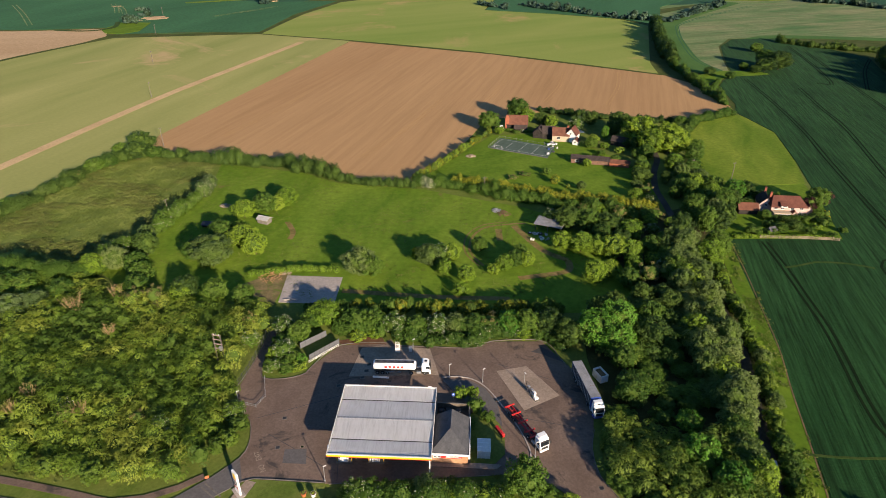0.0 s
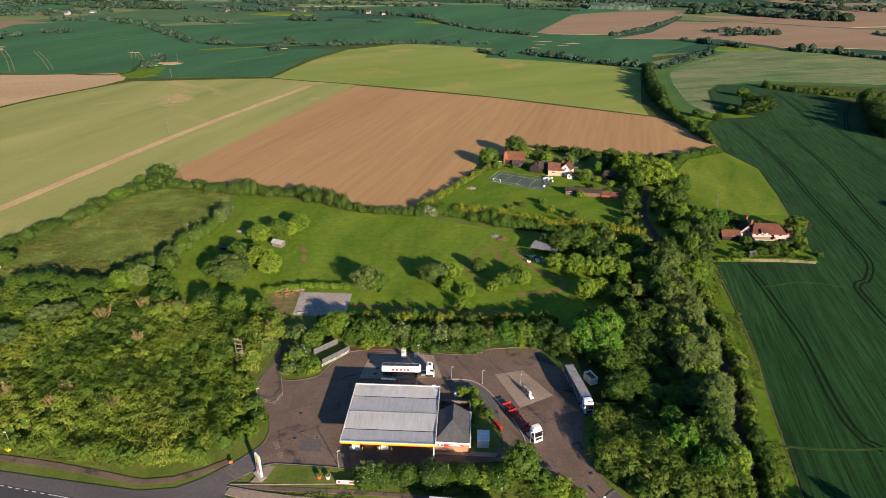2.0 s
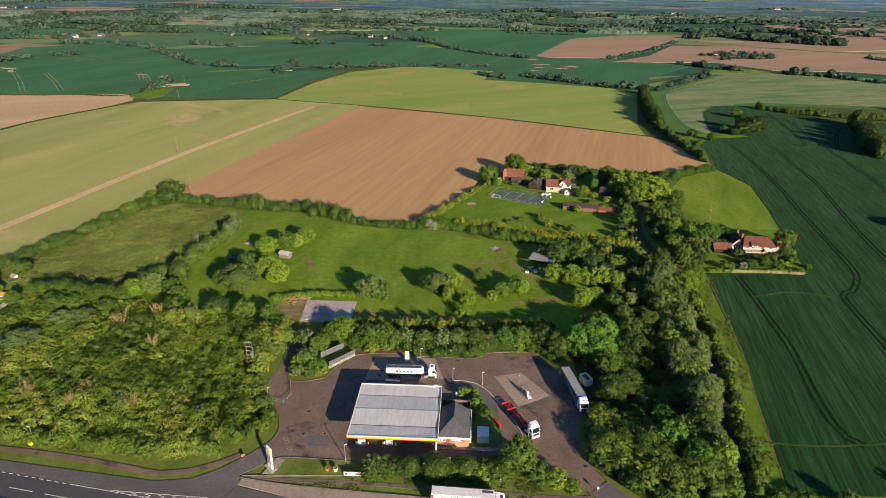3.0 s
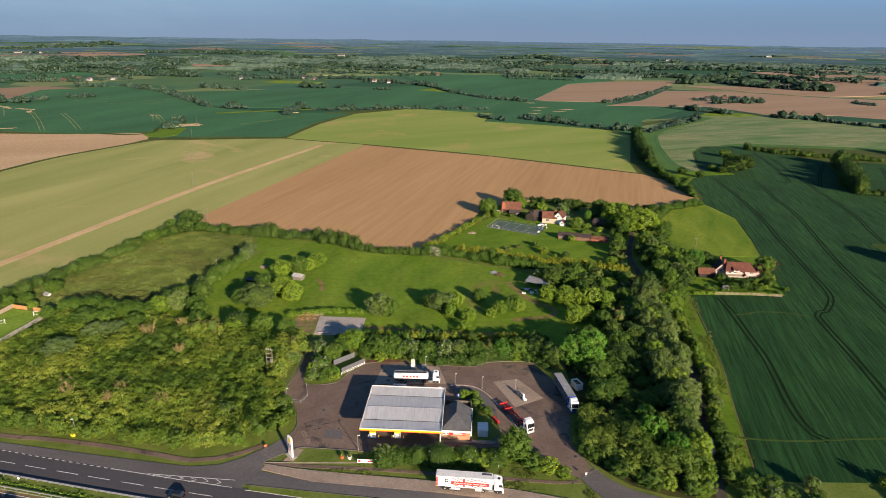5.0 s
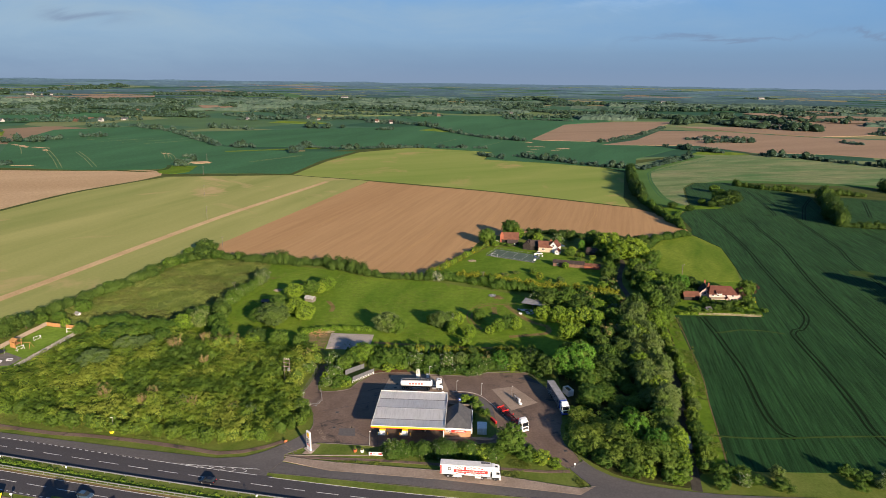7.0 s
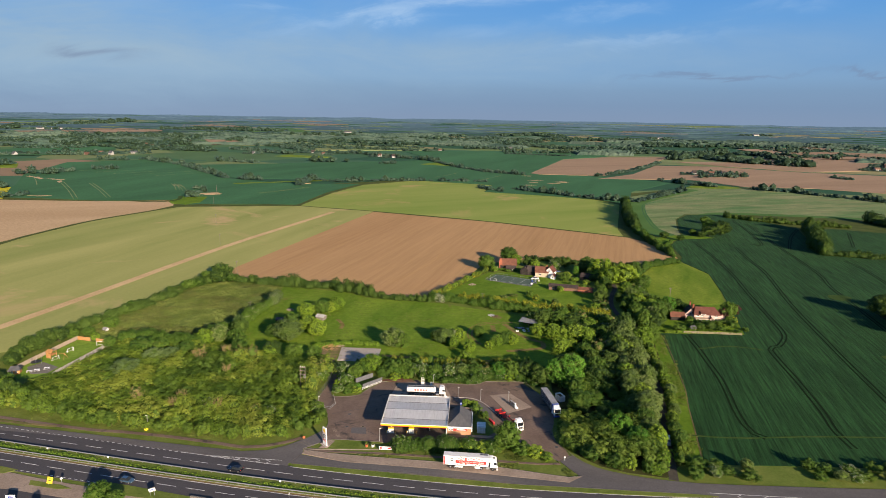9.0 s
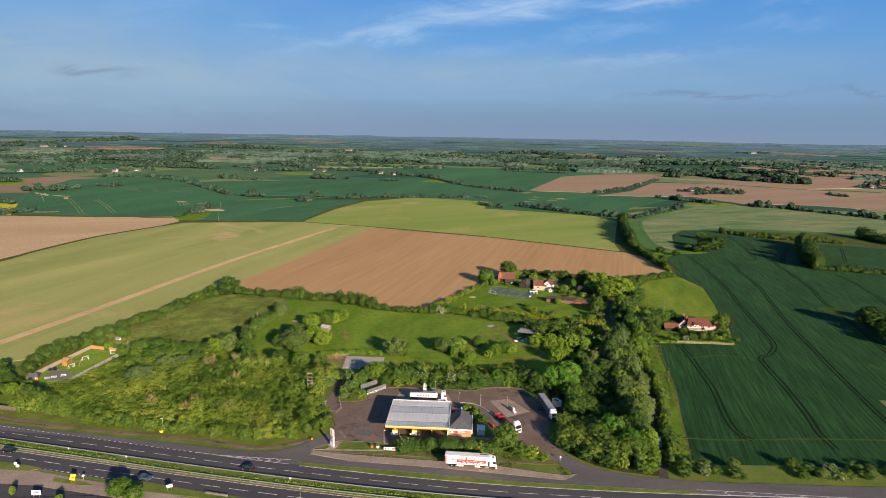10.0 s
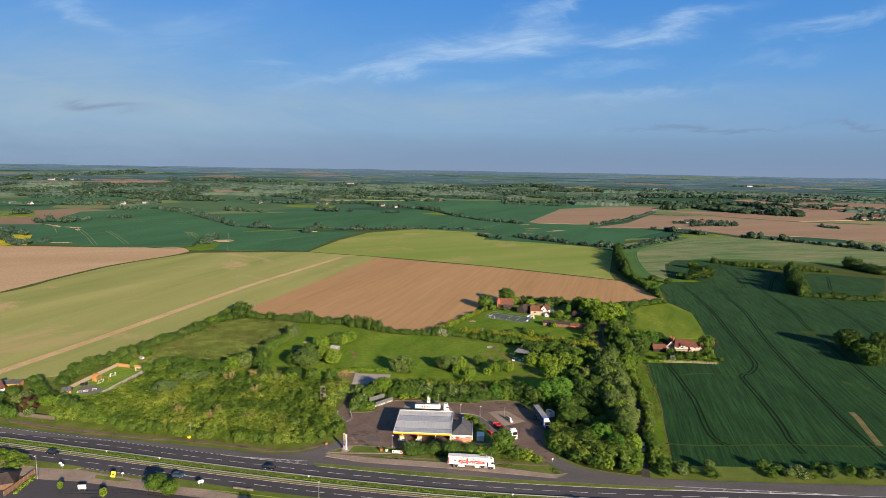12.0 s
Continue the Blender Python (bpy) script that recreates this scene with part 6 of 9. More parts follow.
tree_line([(49, 753), (80, 705)], 8, 12)
tree_line([(93, 745), (197, 643), (240, 620)], 7, 9)
tree_line([(483, 1897), (623, 1661)], 9, 20)
tree_line([(650, 1643), (721, 1357), (829, 1247)], 13, 30)
tree_line([(895, 2484), (1014, 1998)], 9, 24)
tree_line([(1355, 2178), (1395, 1778)], 9, 24)
tree_line([(271, 968), (357, 1071), (454, 1229), (516, 1339)], 5, 6)
tree_line([(452, 981), (558, 1000)], 11, 16)
tree_line([(364, 910), (428, 819)], 8, 12)
tree_line([(472, 793), (519, 762)], 8, 10)
tree_line([(519, 762), (602, 643)], 8, 12)
tree_line([(740, 1029), (740, 975)], 8, 12)
tree_line([(240, 620), (362, 766)], 7, 10)
hedge([(307, 509), (332, 480), (407, 448)], 6, 5, "leaf_dark", "dark field hedge behind the wheat", 51, 0.42)
hedge([(356, 432), (340, 396), (320, 356), (301, 317)], 11, 12, "leaf_dark", "row of tall dark field trees", 52, 0.42)
hedge([(303, 317), (330, 309), (362, 301)], 6, 4.5, "leaf_dark", "bushy field hedge in the wheat", 53, 0.42)
hedge([(449, 486), (457, 466), (465, 447)], 22, 10, "leaf_dark", "dark copse beside the field", 56, 0.46)
hedge([(220, 595), (202, 520), (187, 455), (181, 419)], 9, 10, "leaf_dark", "tall dark hedge of field trees", 54, 0.42)
hedge([(179, 412), (177, 381), (176, 336), (176, 303)], 5, 5, "leaf_mid", "field hedge beside the ploughed soil", 55, 0.34)
for pts, high, wide in (([(-1243, 1492), (-1228, 1716), (-1136, 1874)], 10, 60), ([(-1136, 1874), (-1010, 2019), (-800, 2124)], 11, 70), ([(-1244, 2538), (-1032, 2640), (-735, 2616)], 12, 90),
                        ([(-467, 1921), (-346, 2000), (-184, 1919)], 10, 46), ([(-184, 1919), (-66, 1891)], 9, 30), ([(190, 2556), (415, 2723), (498, 2215)], 11, 60), ([(576, 1428), (690, 1560), (782, 1674)], 13, 40), ([(782, 1674), (894, 1623), (849, 1330)], 12, 36)):
    tree_line(pts, high, wide)
far_rng = random.Random(12)
for i in range(66):
    a = radians(far_rng.uniform(48, 132))
    r = 1620 + 980 * far_rng.random() ** 0.8
    x, y = r * math.cos(a), -140 + r * math.sin(a)
    if abs(x - 350) < 260 and 900 < y < 1350:
        continue
    d = radians(far_rng.choice((8, 18, 112, 160)) + far_rng.uniform(-14, 14))
    span = far_rng.uniform(40, 330)
    tree_line([(x, y), (x + span * math.cos(d), y + span * math.sin(d))], far_rng.uniform(5, 9.5), far_rng.choice((8, 10, 14, 30)))
for i in range(20):
    a = radians(far_rng.uniform(50, 130))
    r = 1750 + 850 * far_rng.random()
    x, y = r * math.cos(a), -140 + r * math.sin(a)
    d = radians(far_rng.uniform(-14, 14))
    span = far_rng.uniform(120, 520)
    tree_line([(x, y), (x + span * math.cos(d), y + span * math.sin(d))], far_rng.uniform(8, 12), far_rng.uniform(24, 44))


def far_wood(x, y, span, wide, turn, high, seed):
    """A distant wood: one uneven canopy that falls to the ground all round."""
    rng = np.random.default_rng(seed)
    nu, nv = max(6, int(span / 7)), max(4, int(wide / 7))
    ca, sa = math.cos(turn), math.sin(turn)
    vs, fs = [], []
    for j in range(nv + 1):
        for i in range(nu + 1):
            u, v = (i / nu - 0.5) * span + rng.normal() * 1.6, (j / nv - 0.5) * wide * (0.75 + 0.4 * noise.noise((i * 0.09, seed, 2.0))) + rng.normal() * 1.6
            px, py = x + u * ca - v * sa, y + u * sa + v * ca
            rim = i in (0, nu) or j in (0, nv)
            vs.append((px, py, land(px, py) + (-0.5 if rim else high * rng.uniform(0.55, 1.15) * (0.85 + 0.5 * noise.noise((px * 0.02, py * 0.02, seed))))))
    for j in range(nv):
        for i in range(nu):
            k = j * (nu + 1) + i
            fs += [(k, k + 1, k + nu + 2), (k, k + nu + 2, k + nu + 1)]
    me = bpy.data.meshes.new("far_wood")
    me.from_pydata(vs, [], fs)
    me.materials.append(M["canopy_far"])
    return tagged(new("far_wood", me), "distant wood between the fields, haze in its blue-green colour", "wood", "", "stuff")


# airlight painted into the base colour: bluer than the near leaves
M["canopy_far"] = surface("hazed_canopy", (0.0306, 0.0586, 0.0459), (0.0787, 0.1134, 0.0830), 0.012, 0.10, 0.95)
canopy_rng = random.Random(71)
for i in range(58):
    a = radians(canopy_rng.uniform(50, 130))
    r = 1780 + 900 * (i / 57) ** 0.7 + canopy_rng.uniform(-60, 60)
    x, y = r * math.cos(a), -140 + r * math.sin(a)
    if math.dist((x, y), (-1290, 2350)) < 330 or (abs(x - 800) < 330 and y < 2000):
        continue
    far_wood(x, y, canopy_rng.uniform(160, 560), canopy_rng.uniform(36, 110), a - math.pi / 2 + radians(canopy_rng.uniform(-22, 22)), canopy_rng.uniform(7, 12), i + 5)
for x, y, wide in ((-324, 588, 14), (-332, 640, 16), (-350, 676, 10), (-690, 880, 44), (-640, 935, 40), (-560, 560, 20), (-600, 590, 26), (-150, 1180, 40), (-60, 1290, 40)):
    tree_line([(x, y), (x + wide, y + wide * 0.3)], 7, wide * 0.5)


# ---------- filling station ----------
M["white"] = paint("white_paint", (0.78, 0.78, 0.76), 0.4)
M["offwhite"] = paint("off_white", (0.66, 0.65, 0.61), 0.5, 0, 0.2)
M["yellow"] = paint("yellow_paint", (0.80, 0.46, 0.02), 0.4)
M["sign_yellow"] = paint("sign_yellow", (0.80, 0.55, 0.02), 0.5)
M["red"] = paint("red_paint", (0.58, 0.03, 0.025), 0.4)
M["deepred"] = paint("dark_red_steel", (0.42, 0.015, 0.015), 0.5, 0, 0.25)
M["blue"] = paint("blue_paint", (0.03, 0.07, 0.30), 0.4)
M["black"] = paint("black_plastic", (0.018, 0.018, 0.02), 0.6)
M["rubber"] = paint("tyre_rubber", (0.02, 0.02, 0.02), 0.9)
M["steel"] = paint("galvanised_steel", (0.42, 0.43, 0.43), 0.45, 0.6, 0.25)
M["rim"] = paint("wheel_rim", (0.45, 0.45, 0.46), 0.4, 0.7)
M["glass"] = paint("dark_glass", (0.02, 0.025, 0.03), 0.08, 0, 0.02)
M["orange"] = paint("orange_barrel", (0.40, 0.11, 0.04), 0.6)
M["timber"] = surface("weathered_timber", (0.24, 0.19, 0.14), (0.36, 0.30, 0.23), 0.6, 4.0, 0.9, 0.01)
M["newwood"] = surface("orange_timber", (0.33, 0.165, 0.055), (0.43, 0.23, 0.085), 0.8, 5.0, 0.85, 0.01)
M["darkwood"] = surface("black_boards", (0.020, 0.018, 0.016), (0.045, 0.040, 0.035), 0.6, 4.0, 0.9, 0.01)
M["cutwood"] = surface("cut_timber", (0.30, 0.165, 0.075), (0.44, 0.28, 0.15), 0.8, 5.0, 0.9)
M["pole"] = surface("pole_timber", (0.11, 0.095, 0.08), (0.18, 0.16, 0.13), 1.0, 6.0, 0.95)
M["tan_brick"] = surface("tan_brick", (0.36, 0.20, 0.11), (0.46, 0.27, 0.16), 0.5, 5.0, 0.9, 0.01)
M["red_brick"] = surface("red_brick", (0.22, 0.075, 0.045), (0.31, 0.115, 0.07), 0.6, 4.0, 0.9, 0.01)
M["tile_orange"] = surface("orange_tiles", (0.100, 0.046, 0.032), (0.155, 0.072, 0.049), 0.5, 3.5, 0.9, 0.02, 0, (1, 1, 1), None, 0, ((0.13, 0.07, 0.04), 0.6, 0.6))
M["tile_red"] = surface("red_tiles", (0.085, 0.037, 0.029), (0.135, 0.058, 0.043), 0.6, 3.5, 0.9, 0.02)
M["tile_dark"] = surface("dark_tiles", (0.035, 0.029, 0.027), (0.065, 0.052, 0.047), 0.6, 3.5, 0.9, 0.02)
M["weathered"] = surface("weathered_boards", (0.13, 0.12, 0.10), (0.20, 0.185, 0.16), 1.2, 6.0, 0.9)
M["slate"] = surface("grey_roof_tiles", (0.0585, 0.0608, 0.0663), (0.0897, 0.0920, 0.0975), 0.5, 3.0, 0.85, 0.02)
M["tin"] = surface("corrugated_tin", (0.20, 0.20, 0.20), (0.33, 0.33, 0.33), 0.5, 3.0, 0.6, 0.01, 0, (1, 1, 1), None, 0.2, ((0.18, 0.11, 0.07), 0.5, 0.62))
M["pale_tin"] = surface("pale_roof_sheets", (0.2880, 0.2880, 0.2800), (0.3760, 0.3760, 0.3640), 0.5, 3.0, 0.6, 0.01)
M["cream"] = surface("cream_stucco", (0.36, 0.295, 0.205), (0.44, 0.365, 0.265), 0.5, 4.0, 0.9)
M["pink"] = surface("pink_stucco", (0.42, 0.30, 0.26), (0.50, 0.37, 0.32), 0.5, 4.0, 0.9)
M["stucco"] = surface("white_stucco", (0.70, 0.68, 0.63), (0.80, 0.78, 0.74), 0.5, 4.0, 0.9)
M["darkbrown"] = surface("brown_boards", (0.15, 0.085, 0.05), (0.22, 0.13, 0.08), 0.6, 4.0, 0.9)
M["darkfence"] = surface("grey_weathered_boards", (0.09, 0.075, 0.06), (0.15, 0.125, 0.10), 0.6, 4.0, 0.9)
M["greyfence"] = paint("grey_sheet_fence", (0.115, 0.122, 0.13), 0.6, 0.1, 0.25)
M["palewood"] = surface("silvered_timber", (0.25, 0.235, 0.21), (0.35, 0.33, 0.295), 0.6, 4.0, 0.9, 0.01)
M["court"] = surface("court_surface", (0.066, 0.098, 0.076), (0.098, 0.132, 0.104), 0.25, 2.0, 0.9)


def roof_metal():
    """Grey corrugated sheets with rain streaks that run down the slope."""
    m, n, l, b = nodes_of("canopy_sheets")
    co = n.new("ShaderNodeTexCoord").outputs["Object"]
    mp = n.new("ShaderNodeMapping")
    mp.inputs["Scale"].default_value = (1.6, 0.12, 1)
    l.new(co, mp.inputs["Vector"])
    f = noise_node(n, l, mp.outputs["Vector"], 1.4, 6, 0.7)
    g = noise_node(n, l, co, 0.35, 4, 0.6)
    c = ramp_node(n, l, f, [(0.22, (0.60, 0.60, 0.59)), (0.5, (0.79, 0.792, 0.785)), (0.75, (0.85, 0.852, 0.848))])
    c = mix_node(n, l, 0.5, c, ramp_node(n, l, g, [(0.3, (0.84, 0.83, 0.81)), (0.65, (1, 1, 1))]), "MULTIPLY")
    l.new(c, b.inputs["Base Color"])
    b.inputs["Roughness"].default_value = 0.55
    b.inputs["Metallic"].default_value = 0.1
    wv = n.new("ShaderNodeTexWave")
    wv.inputs["Scale"].default_value = 1.1
    l.new(co, wv.inputs["Vector"])
    bp = n.new("ShaderNodeBump")
    bp.inputs["Strength"].default_value = 0.12
    bp.inputs["Distance"].default_value = 0.02
    l.new(wv.outputs["Fac"], bp.inputs["Height"])
    l.new(bp.outputs["Normal"], b.inputs["Normal"])
    return m


M["sheets"] = roof_metal()


def canopy():
    W, D, top = 22.0, 21.4, 4.75
    t = thing("station_canopy", "filling station canopy with grey sheet roof and yellow fascia", "canopy", pose(-9.35, 28.2, 0.13, 0, 0, -2.4))
    prof = [(-D / 2 + 0.15, -0.14), (-D / 2 + 4.6, -0.42), (-0.1, -0.05), (0.1, -0.05), (D / 2 - 4.6, -0.42), (D / 2 - 0.15, -0.14)]
    for i, (a, b) in enumerate(zip(prof, prof[1:])):
        if i == 2:
            part("ridge_cap", boxes((0, 0, top - 0.04, W - 0.4, 0.36, 0.08)), M["steel"], t, "pale ridge capping")
            continue
        gap = 0.14
        y0, y1 = a[0] + (gap if i in (1, 4) else 0), b[0] - (gap if i in (0, 3) else 0)
        bm = bmesh.new()
        vs = [bm.verts.new(v) for v in ((-W / 2 + 0.2, y0, top + a[1]), (W / 2 - 0.2, y0, top + a[1]), (W / 2 - 0.2, y1, top + b[1]), (-W / 2 + 0.2, y1, top + b[1]))]
        bm.faces.new(vs)
        bmesh.ops.solidify(bm, geom=bm.faces[:], thickness=0.06)
        part("roof_sheet", bm, M["sheets"], t)
        for x in np.arange(-W / 2 + 1.2, W / 2 - 0.6, 2.0):
            rb = bmesh.new()
            rod(rb, (x, y0 + 0.05, top + a[1] + 0.0), (x, y1 - 0.05, top + b[1] + 0.0), 0.010, None, 5)
            part("roof_seam", rb, M["sheets"], t)
    for y in (prof[1][0], prof[4][0]):
        part("gutter", boxes((0, y, top - 0.53, W - 0.4, 0.26, 0.12)), M["tile_dark"], t, "dark roof gutter")
    # fascia, side by side
    for n, (cx, cy, sx, sy) in enumerate(((0, -D / 2, W, 0.14), (0, D / 2, W, 0.14), (-W / 2, 0, 0.14, D - 0.14), (W / 2, 0, 0.14, D - 0.14))):
        part("fascia_trim", boxes((cx, cy, top - 0.06, sx + 0.12 * (sx > 1), sy + 0.14, 0.18)), M["offwhite"], t, "pale metal edge trim")
        part("fascia", boxes((cx, cy, top - 0.43, sx, sy, 0.54)), M["yellow"] if n == 0 else M["offwhite"], t, "yellow fascia band" if n == 0 else "pale fascia band")
        part("fascia_stripe", boxes((cx, cy, top - 0.78, sx, sy, 0.14)), M["red"] if n < 1 else M["offwhite"], t, "red lower fascia stripe" if n < 1 else "pale lower fascia stripe")
    part("soffit", boxes((0, 0, top - 0.82, W - 0.3, D - 0.3, 0.08)), M["offwhite"], t, "pale underside")
    for x in (-8.2, -1.8, 4.8):
        for y in (-5.4, 7.6):
            part("column", boxes((x, y, (top - 0.86) / 2, 0.36, 0.36, top - 0.86), bevel=0.03), M["offwhite"], t)
    part("corner_post", boxes((W / 2 - 0.35, -D / 2 + 0.3, (top - 0.86) / 2, 0.28, 0.28, top - 0.86)), M["offwhite"], t)
    part("floodlight", boxes((W / 2 - 1.6, D / 2 + 0.05, top + 0.14, 0.8, 0.3, 0.28)), M["white"], t)
    part("floodlight", boxes((-W / 2 - 0.14, -D / 2 + 2.3, top - 0.45, 0.28, 0.7, 0.6)), M["offwhite"], t)
    return t


canopy()


def pump(x, y):
    t = thing("fuel_pump", "white and yellow fuel pump on a kerbed island", "fuel pump", pose(x, y, 0.13, 0, 0, 87.6), "pumps under the canopy")
    part("island", boxes((0, 0, 0.09, 1.2, 3.6, 0.18), bevel=0.05), M["kerb"], t)
    part("cabinet", boxes((0, 0, 0.95, 0.62, 1.7, 1.55), bevel=0.04), M["white"], t)
    part("head", boxes((0, 0, 1.95, 0.68, 1.8, 0.45), bevel=0.04), M["yellow"], t)
    part("display", boxes((0.29, 0, 1.35, 0.03, 0.6, 0.35), (-0.29, 0, 1.35, 0.03, 0.6, 0.35)), M["glass"], t)
    for s in (-1, 1):
        part("hose", rods(((s * 0.3, 0.5, 1.5), (s * 0.42, 0.62, 0.6), 0.025), ((s * 0.3, -0.5, 1.5), (s * 0.42, -0.62, 0.6), 0.025)), M["black"], t)
        part("bollard", rods(((0, s * 1.6, 0.18), (0, s * 1.6, 1.0), 0.08)), M["yellow"], t)
    part("waste_bin", boxes((0, 1.2, 0.55, 0.4, 0.35, 0.75), bevel=0.04), M["white"], t)


for px in (-17.6, -10.8, -4.2):
    for py in (20.2, 33.6):
        if py > 30 or px < -8:
            pump(px, py)


def hip_roof(w, d, eave, ridge, hips, over=0.35):
    """A roof over w by d with its ridge along x; hips: how far each ridge end is drawn in (0: a gable)."""
    bm = bmesh.new()
    W, D = w / 2 + over, d / 2 + over
    drop = (ridge - eave) * over / (d / 2)
    c = [bm.verts.new(v) for v in ((-W, -D, eave - drop), (W, -D, eave - drop), (W, D, eave - drop), (-W, D, eave - drop), (-W + hips[0], 0, ridge), (W - hips[1], 0, ridge))]
    bm.faces.new((c[0], c[1], c[5], c[4]))
    bm.faces.new((c[2], c[3], c[4], c[5]))
    if hips[0]:
        bm.faces.new((c[3], c[0], c[4]))
    if hips[1]:
        bm.faces.new((c[1], c[2], c[5]))
    bmesh.ops.recalc_face_normals(bm, faces=bm.faces[:])
    bmesh.ops.solidify(bm, geom=bm.faces[:], thickness=0.16)
    return bm


def gable_walls(w, d, eave, ridge, hips):
    bm = bmesh.new()
    box(bm, 0, 0, eave / 2, w, d, eave)
    for s, h in ((-1, hips[0]), (1, hips[1])):
        if not h:
            a = [bm.verts.new((s * (w / 2) * 1.0, y, z)) for y, z in ((-d / 2, eave), (d / 2, eave), (0, ridge - 0.12))]
            b = [bm.verts.new((s * (w / 2 - 0.25), y, z)) for y, z in ((-d / 2, eave), (d / 2, eave), (0, ridge - 0.12))]
            bm.faces.new(a), bm.faces.new(b)
            for i in range(3):
                bm.faces.new((a[i], a[(i + 1) % 3], b[(i + 1) % 3], b[i]))
    bmesh.ops.recalc_face_normals(bm, faces=bm.faces[:])
    return bm


def window(parent, m, w, h, frame_mat="white", name="window"):
    bm = bmesh.new()
    for cx, cz, sx, sz in ((0, h / 2, w, 0.07), (0, -h / 2, w, 0.07), (-w / 2, 0, 0.07, h), (w / 2, 0, 0.07, h), (0, 0, 0.05, h)):
        box(bm, cx, 0, cz, sx, 0.07, sz)
    bmesh.ops.transform(bm, matrix=m, verts=bm.verts[:])
    wd = part(name, bm, M[frame_mat], parent)
    p = boxes((0, 0.0, 0, w - 0.06, 0.03, h - 0.06))
    bmesh.ops.transform(p, matrix=m, verts=p.verts[:])
    part("pane", p, M["glass"], wd, "dark window pane")
    s = boxes((0, -0.07, -h / 2 - 0.06, w + 0.16, 0.14, 0.06))
    bmesh.ops.transform(s, matrix=m, verts=s.verts[:])
    part("sill", s, M[frame_mat], wd)


def house(name, label, m, w, d, eave, ridge, wall, roof, hips=(0, 0), front=(), left=(), right=(), doors=(), chimneys=(), category="house"):
    """A house with its ridge along x and its front towards -y; front, left, right: windows (along, up, wide, high)."""
    t = thing(name, label, category, m)
    part("wall", gable_walls(w, d, eave, ridge, hips), M[wall], t)
    part("roof", hip_roof(w, d, eave, ridge, hips), M[roof], t)
    part("ridge_tiles", rods(((-w / 2 - 0.3 + hips[0], 0, ridge + 0.06), (w / 2 + 0.3 - hips[1], 0, ridge + 0.06), 0.12), seg=6), M[roof], t)
    for x, z, ww, hh in front:
        window(t, pose(x, -d / 2 - 0.03, z), ww, hh)
    for x, z, ww, hh in left:
        window(t, pose(-w / 2 - 0.03, x, z, 0, 0, -90), ww, hh)
    for x, z, ww, hh in right:
        window(t, pose(w / 2 + 0.03, x, z, 0, 0, 90), ww, hh)
    for x, mat in doors:
        part("door", boxes((x, -d / 2 - 0.03, 1.0, 0.95, 0.08, 2.0)), M[mat], t)
    for x, y, z0, z1, s in chimneys:
        ch = part("chimney", boxes((x, y, (z0 + z1) / 2, s, s * 0.8, z1 - z0), (x, y, z1 - 0.1, s + 0.14, s * 0.8 + 0.14, 0.2)), M["red_brick"], t, "red brick chimney")
        part("chimney_pot", rods(((x - s * 0.2, y, z1), (x - s * 0.2, y, z1 + 0.4), 0.11, 0.09), ((x + s * 0.2, y, z1), (x + s * 0.2, y, z1 + 0.4), 0.11, 0.09)), M["tile_orange"], ch)
    return t


def shop():
    t = thing("shop_building", "small tan brick shop with a grey hipped roof", "shop", pose(5.3, 25.1, 0.13, 0, 0, 86.5))
    # the ridge runs away from the road: local x is along the depth
    w, d, eave = 10.6, 8.0, 2.75
    part("wall", boxes((0, 0, eave / 2, w, d, eave)), M["tan_brick"], t)
    part("roof", hip_roof(w, d, eave + 0.35, 5.8, (5.0, 0.4), 0.3), M["slate"], t)
    for cx, cy, sx, sy in ((-w / 2 - 0.3, 0, 0.16, d + 0.7), (0, -d / 2 - 0.3, w + 0.5, 0.16), (0, d / 2 + 0.3, w + 0.5, 0.16), (w / 2 + 0.3, 0, 0.16, d + 0.7)):
        part("fascia_board", boxes((cx, cy, eave + 0.12, sx, sy, 0.5)), M["white"], t, "white fascia board")
    part("soffit_board", boxes((0, 0, eave - 0.02, w + 0.5, d + 0.5, 0.06)), M["offwhite"], t)
    fx = -w / 2 - 0.04
    sg = part("sign_board", boxes((fx, -0.4, 1.95, 0.06, 4.6, 0.75), bevel=0.02), M["red"], t, "red sign board with white bars")
    part("sign_bar", boxes((fx - 0.04, -0.7, 2.1, 0.02, 2.6, 0.16), (fx - 0.04, -0.9, 1.85, 0.02, 3.2, 0.09)), M["white"], sg)
    for y in (3.1, 2.2):
        po = part("poster", boxes((fx, y, 1.95, 0.05, 0.75, 0.85)), M["white"], t, "white notice panel")
        part("poster_print", boxes((fx - 0.03, y, 1.95, 0.02, 0.45, 0.5)), M["slate"], po)
    for x in (-3.4, -0.2):
        window(t, pose(x, d / 2 + 0.03, 1.5, 0, 0, 180), 2.8, 1.7)
    part("shop_door", boxes((3.4, d / 2 + 0.04, 1.1, 1.8, 0.08, 2.1)), M["glass"], t)
    for x, z in ((-3.4, 1.6), (-4.6, 1.6), (-2.0, 1.8)):
        ac = part("air_unit", boxes((x, -d / 2 - 0.28, z, 0.9, 0.42, 0.7), bevel=0.03), M["offwhite"], t, "wall-mounted air conditioning unit")
        part("grille", boxes((x, -d / 2 - 0.5, z, 0.6, 0.03, 0.5)), M["black"], ac)
    part("plinth", boxes((0, 0, 0.12, w + 0.5, d + 0.6, 0.06)), M["kerb"], t)


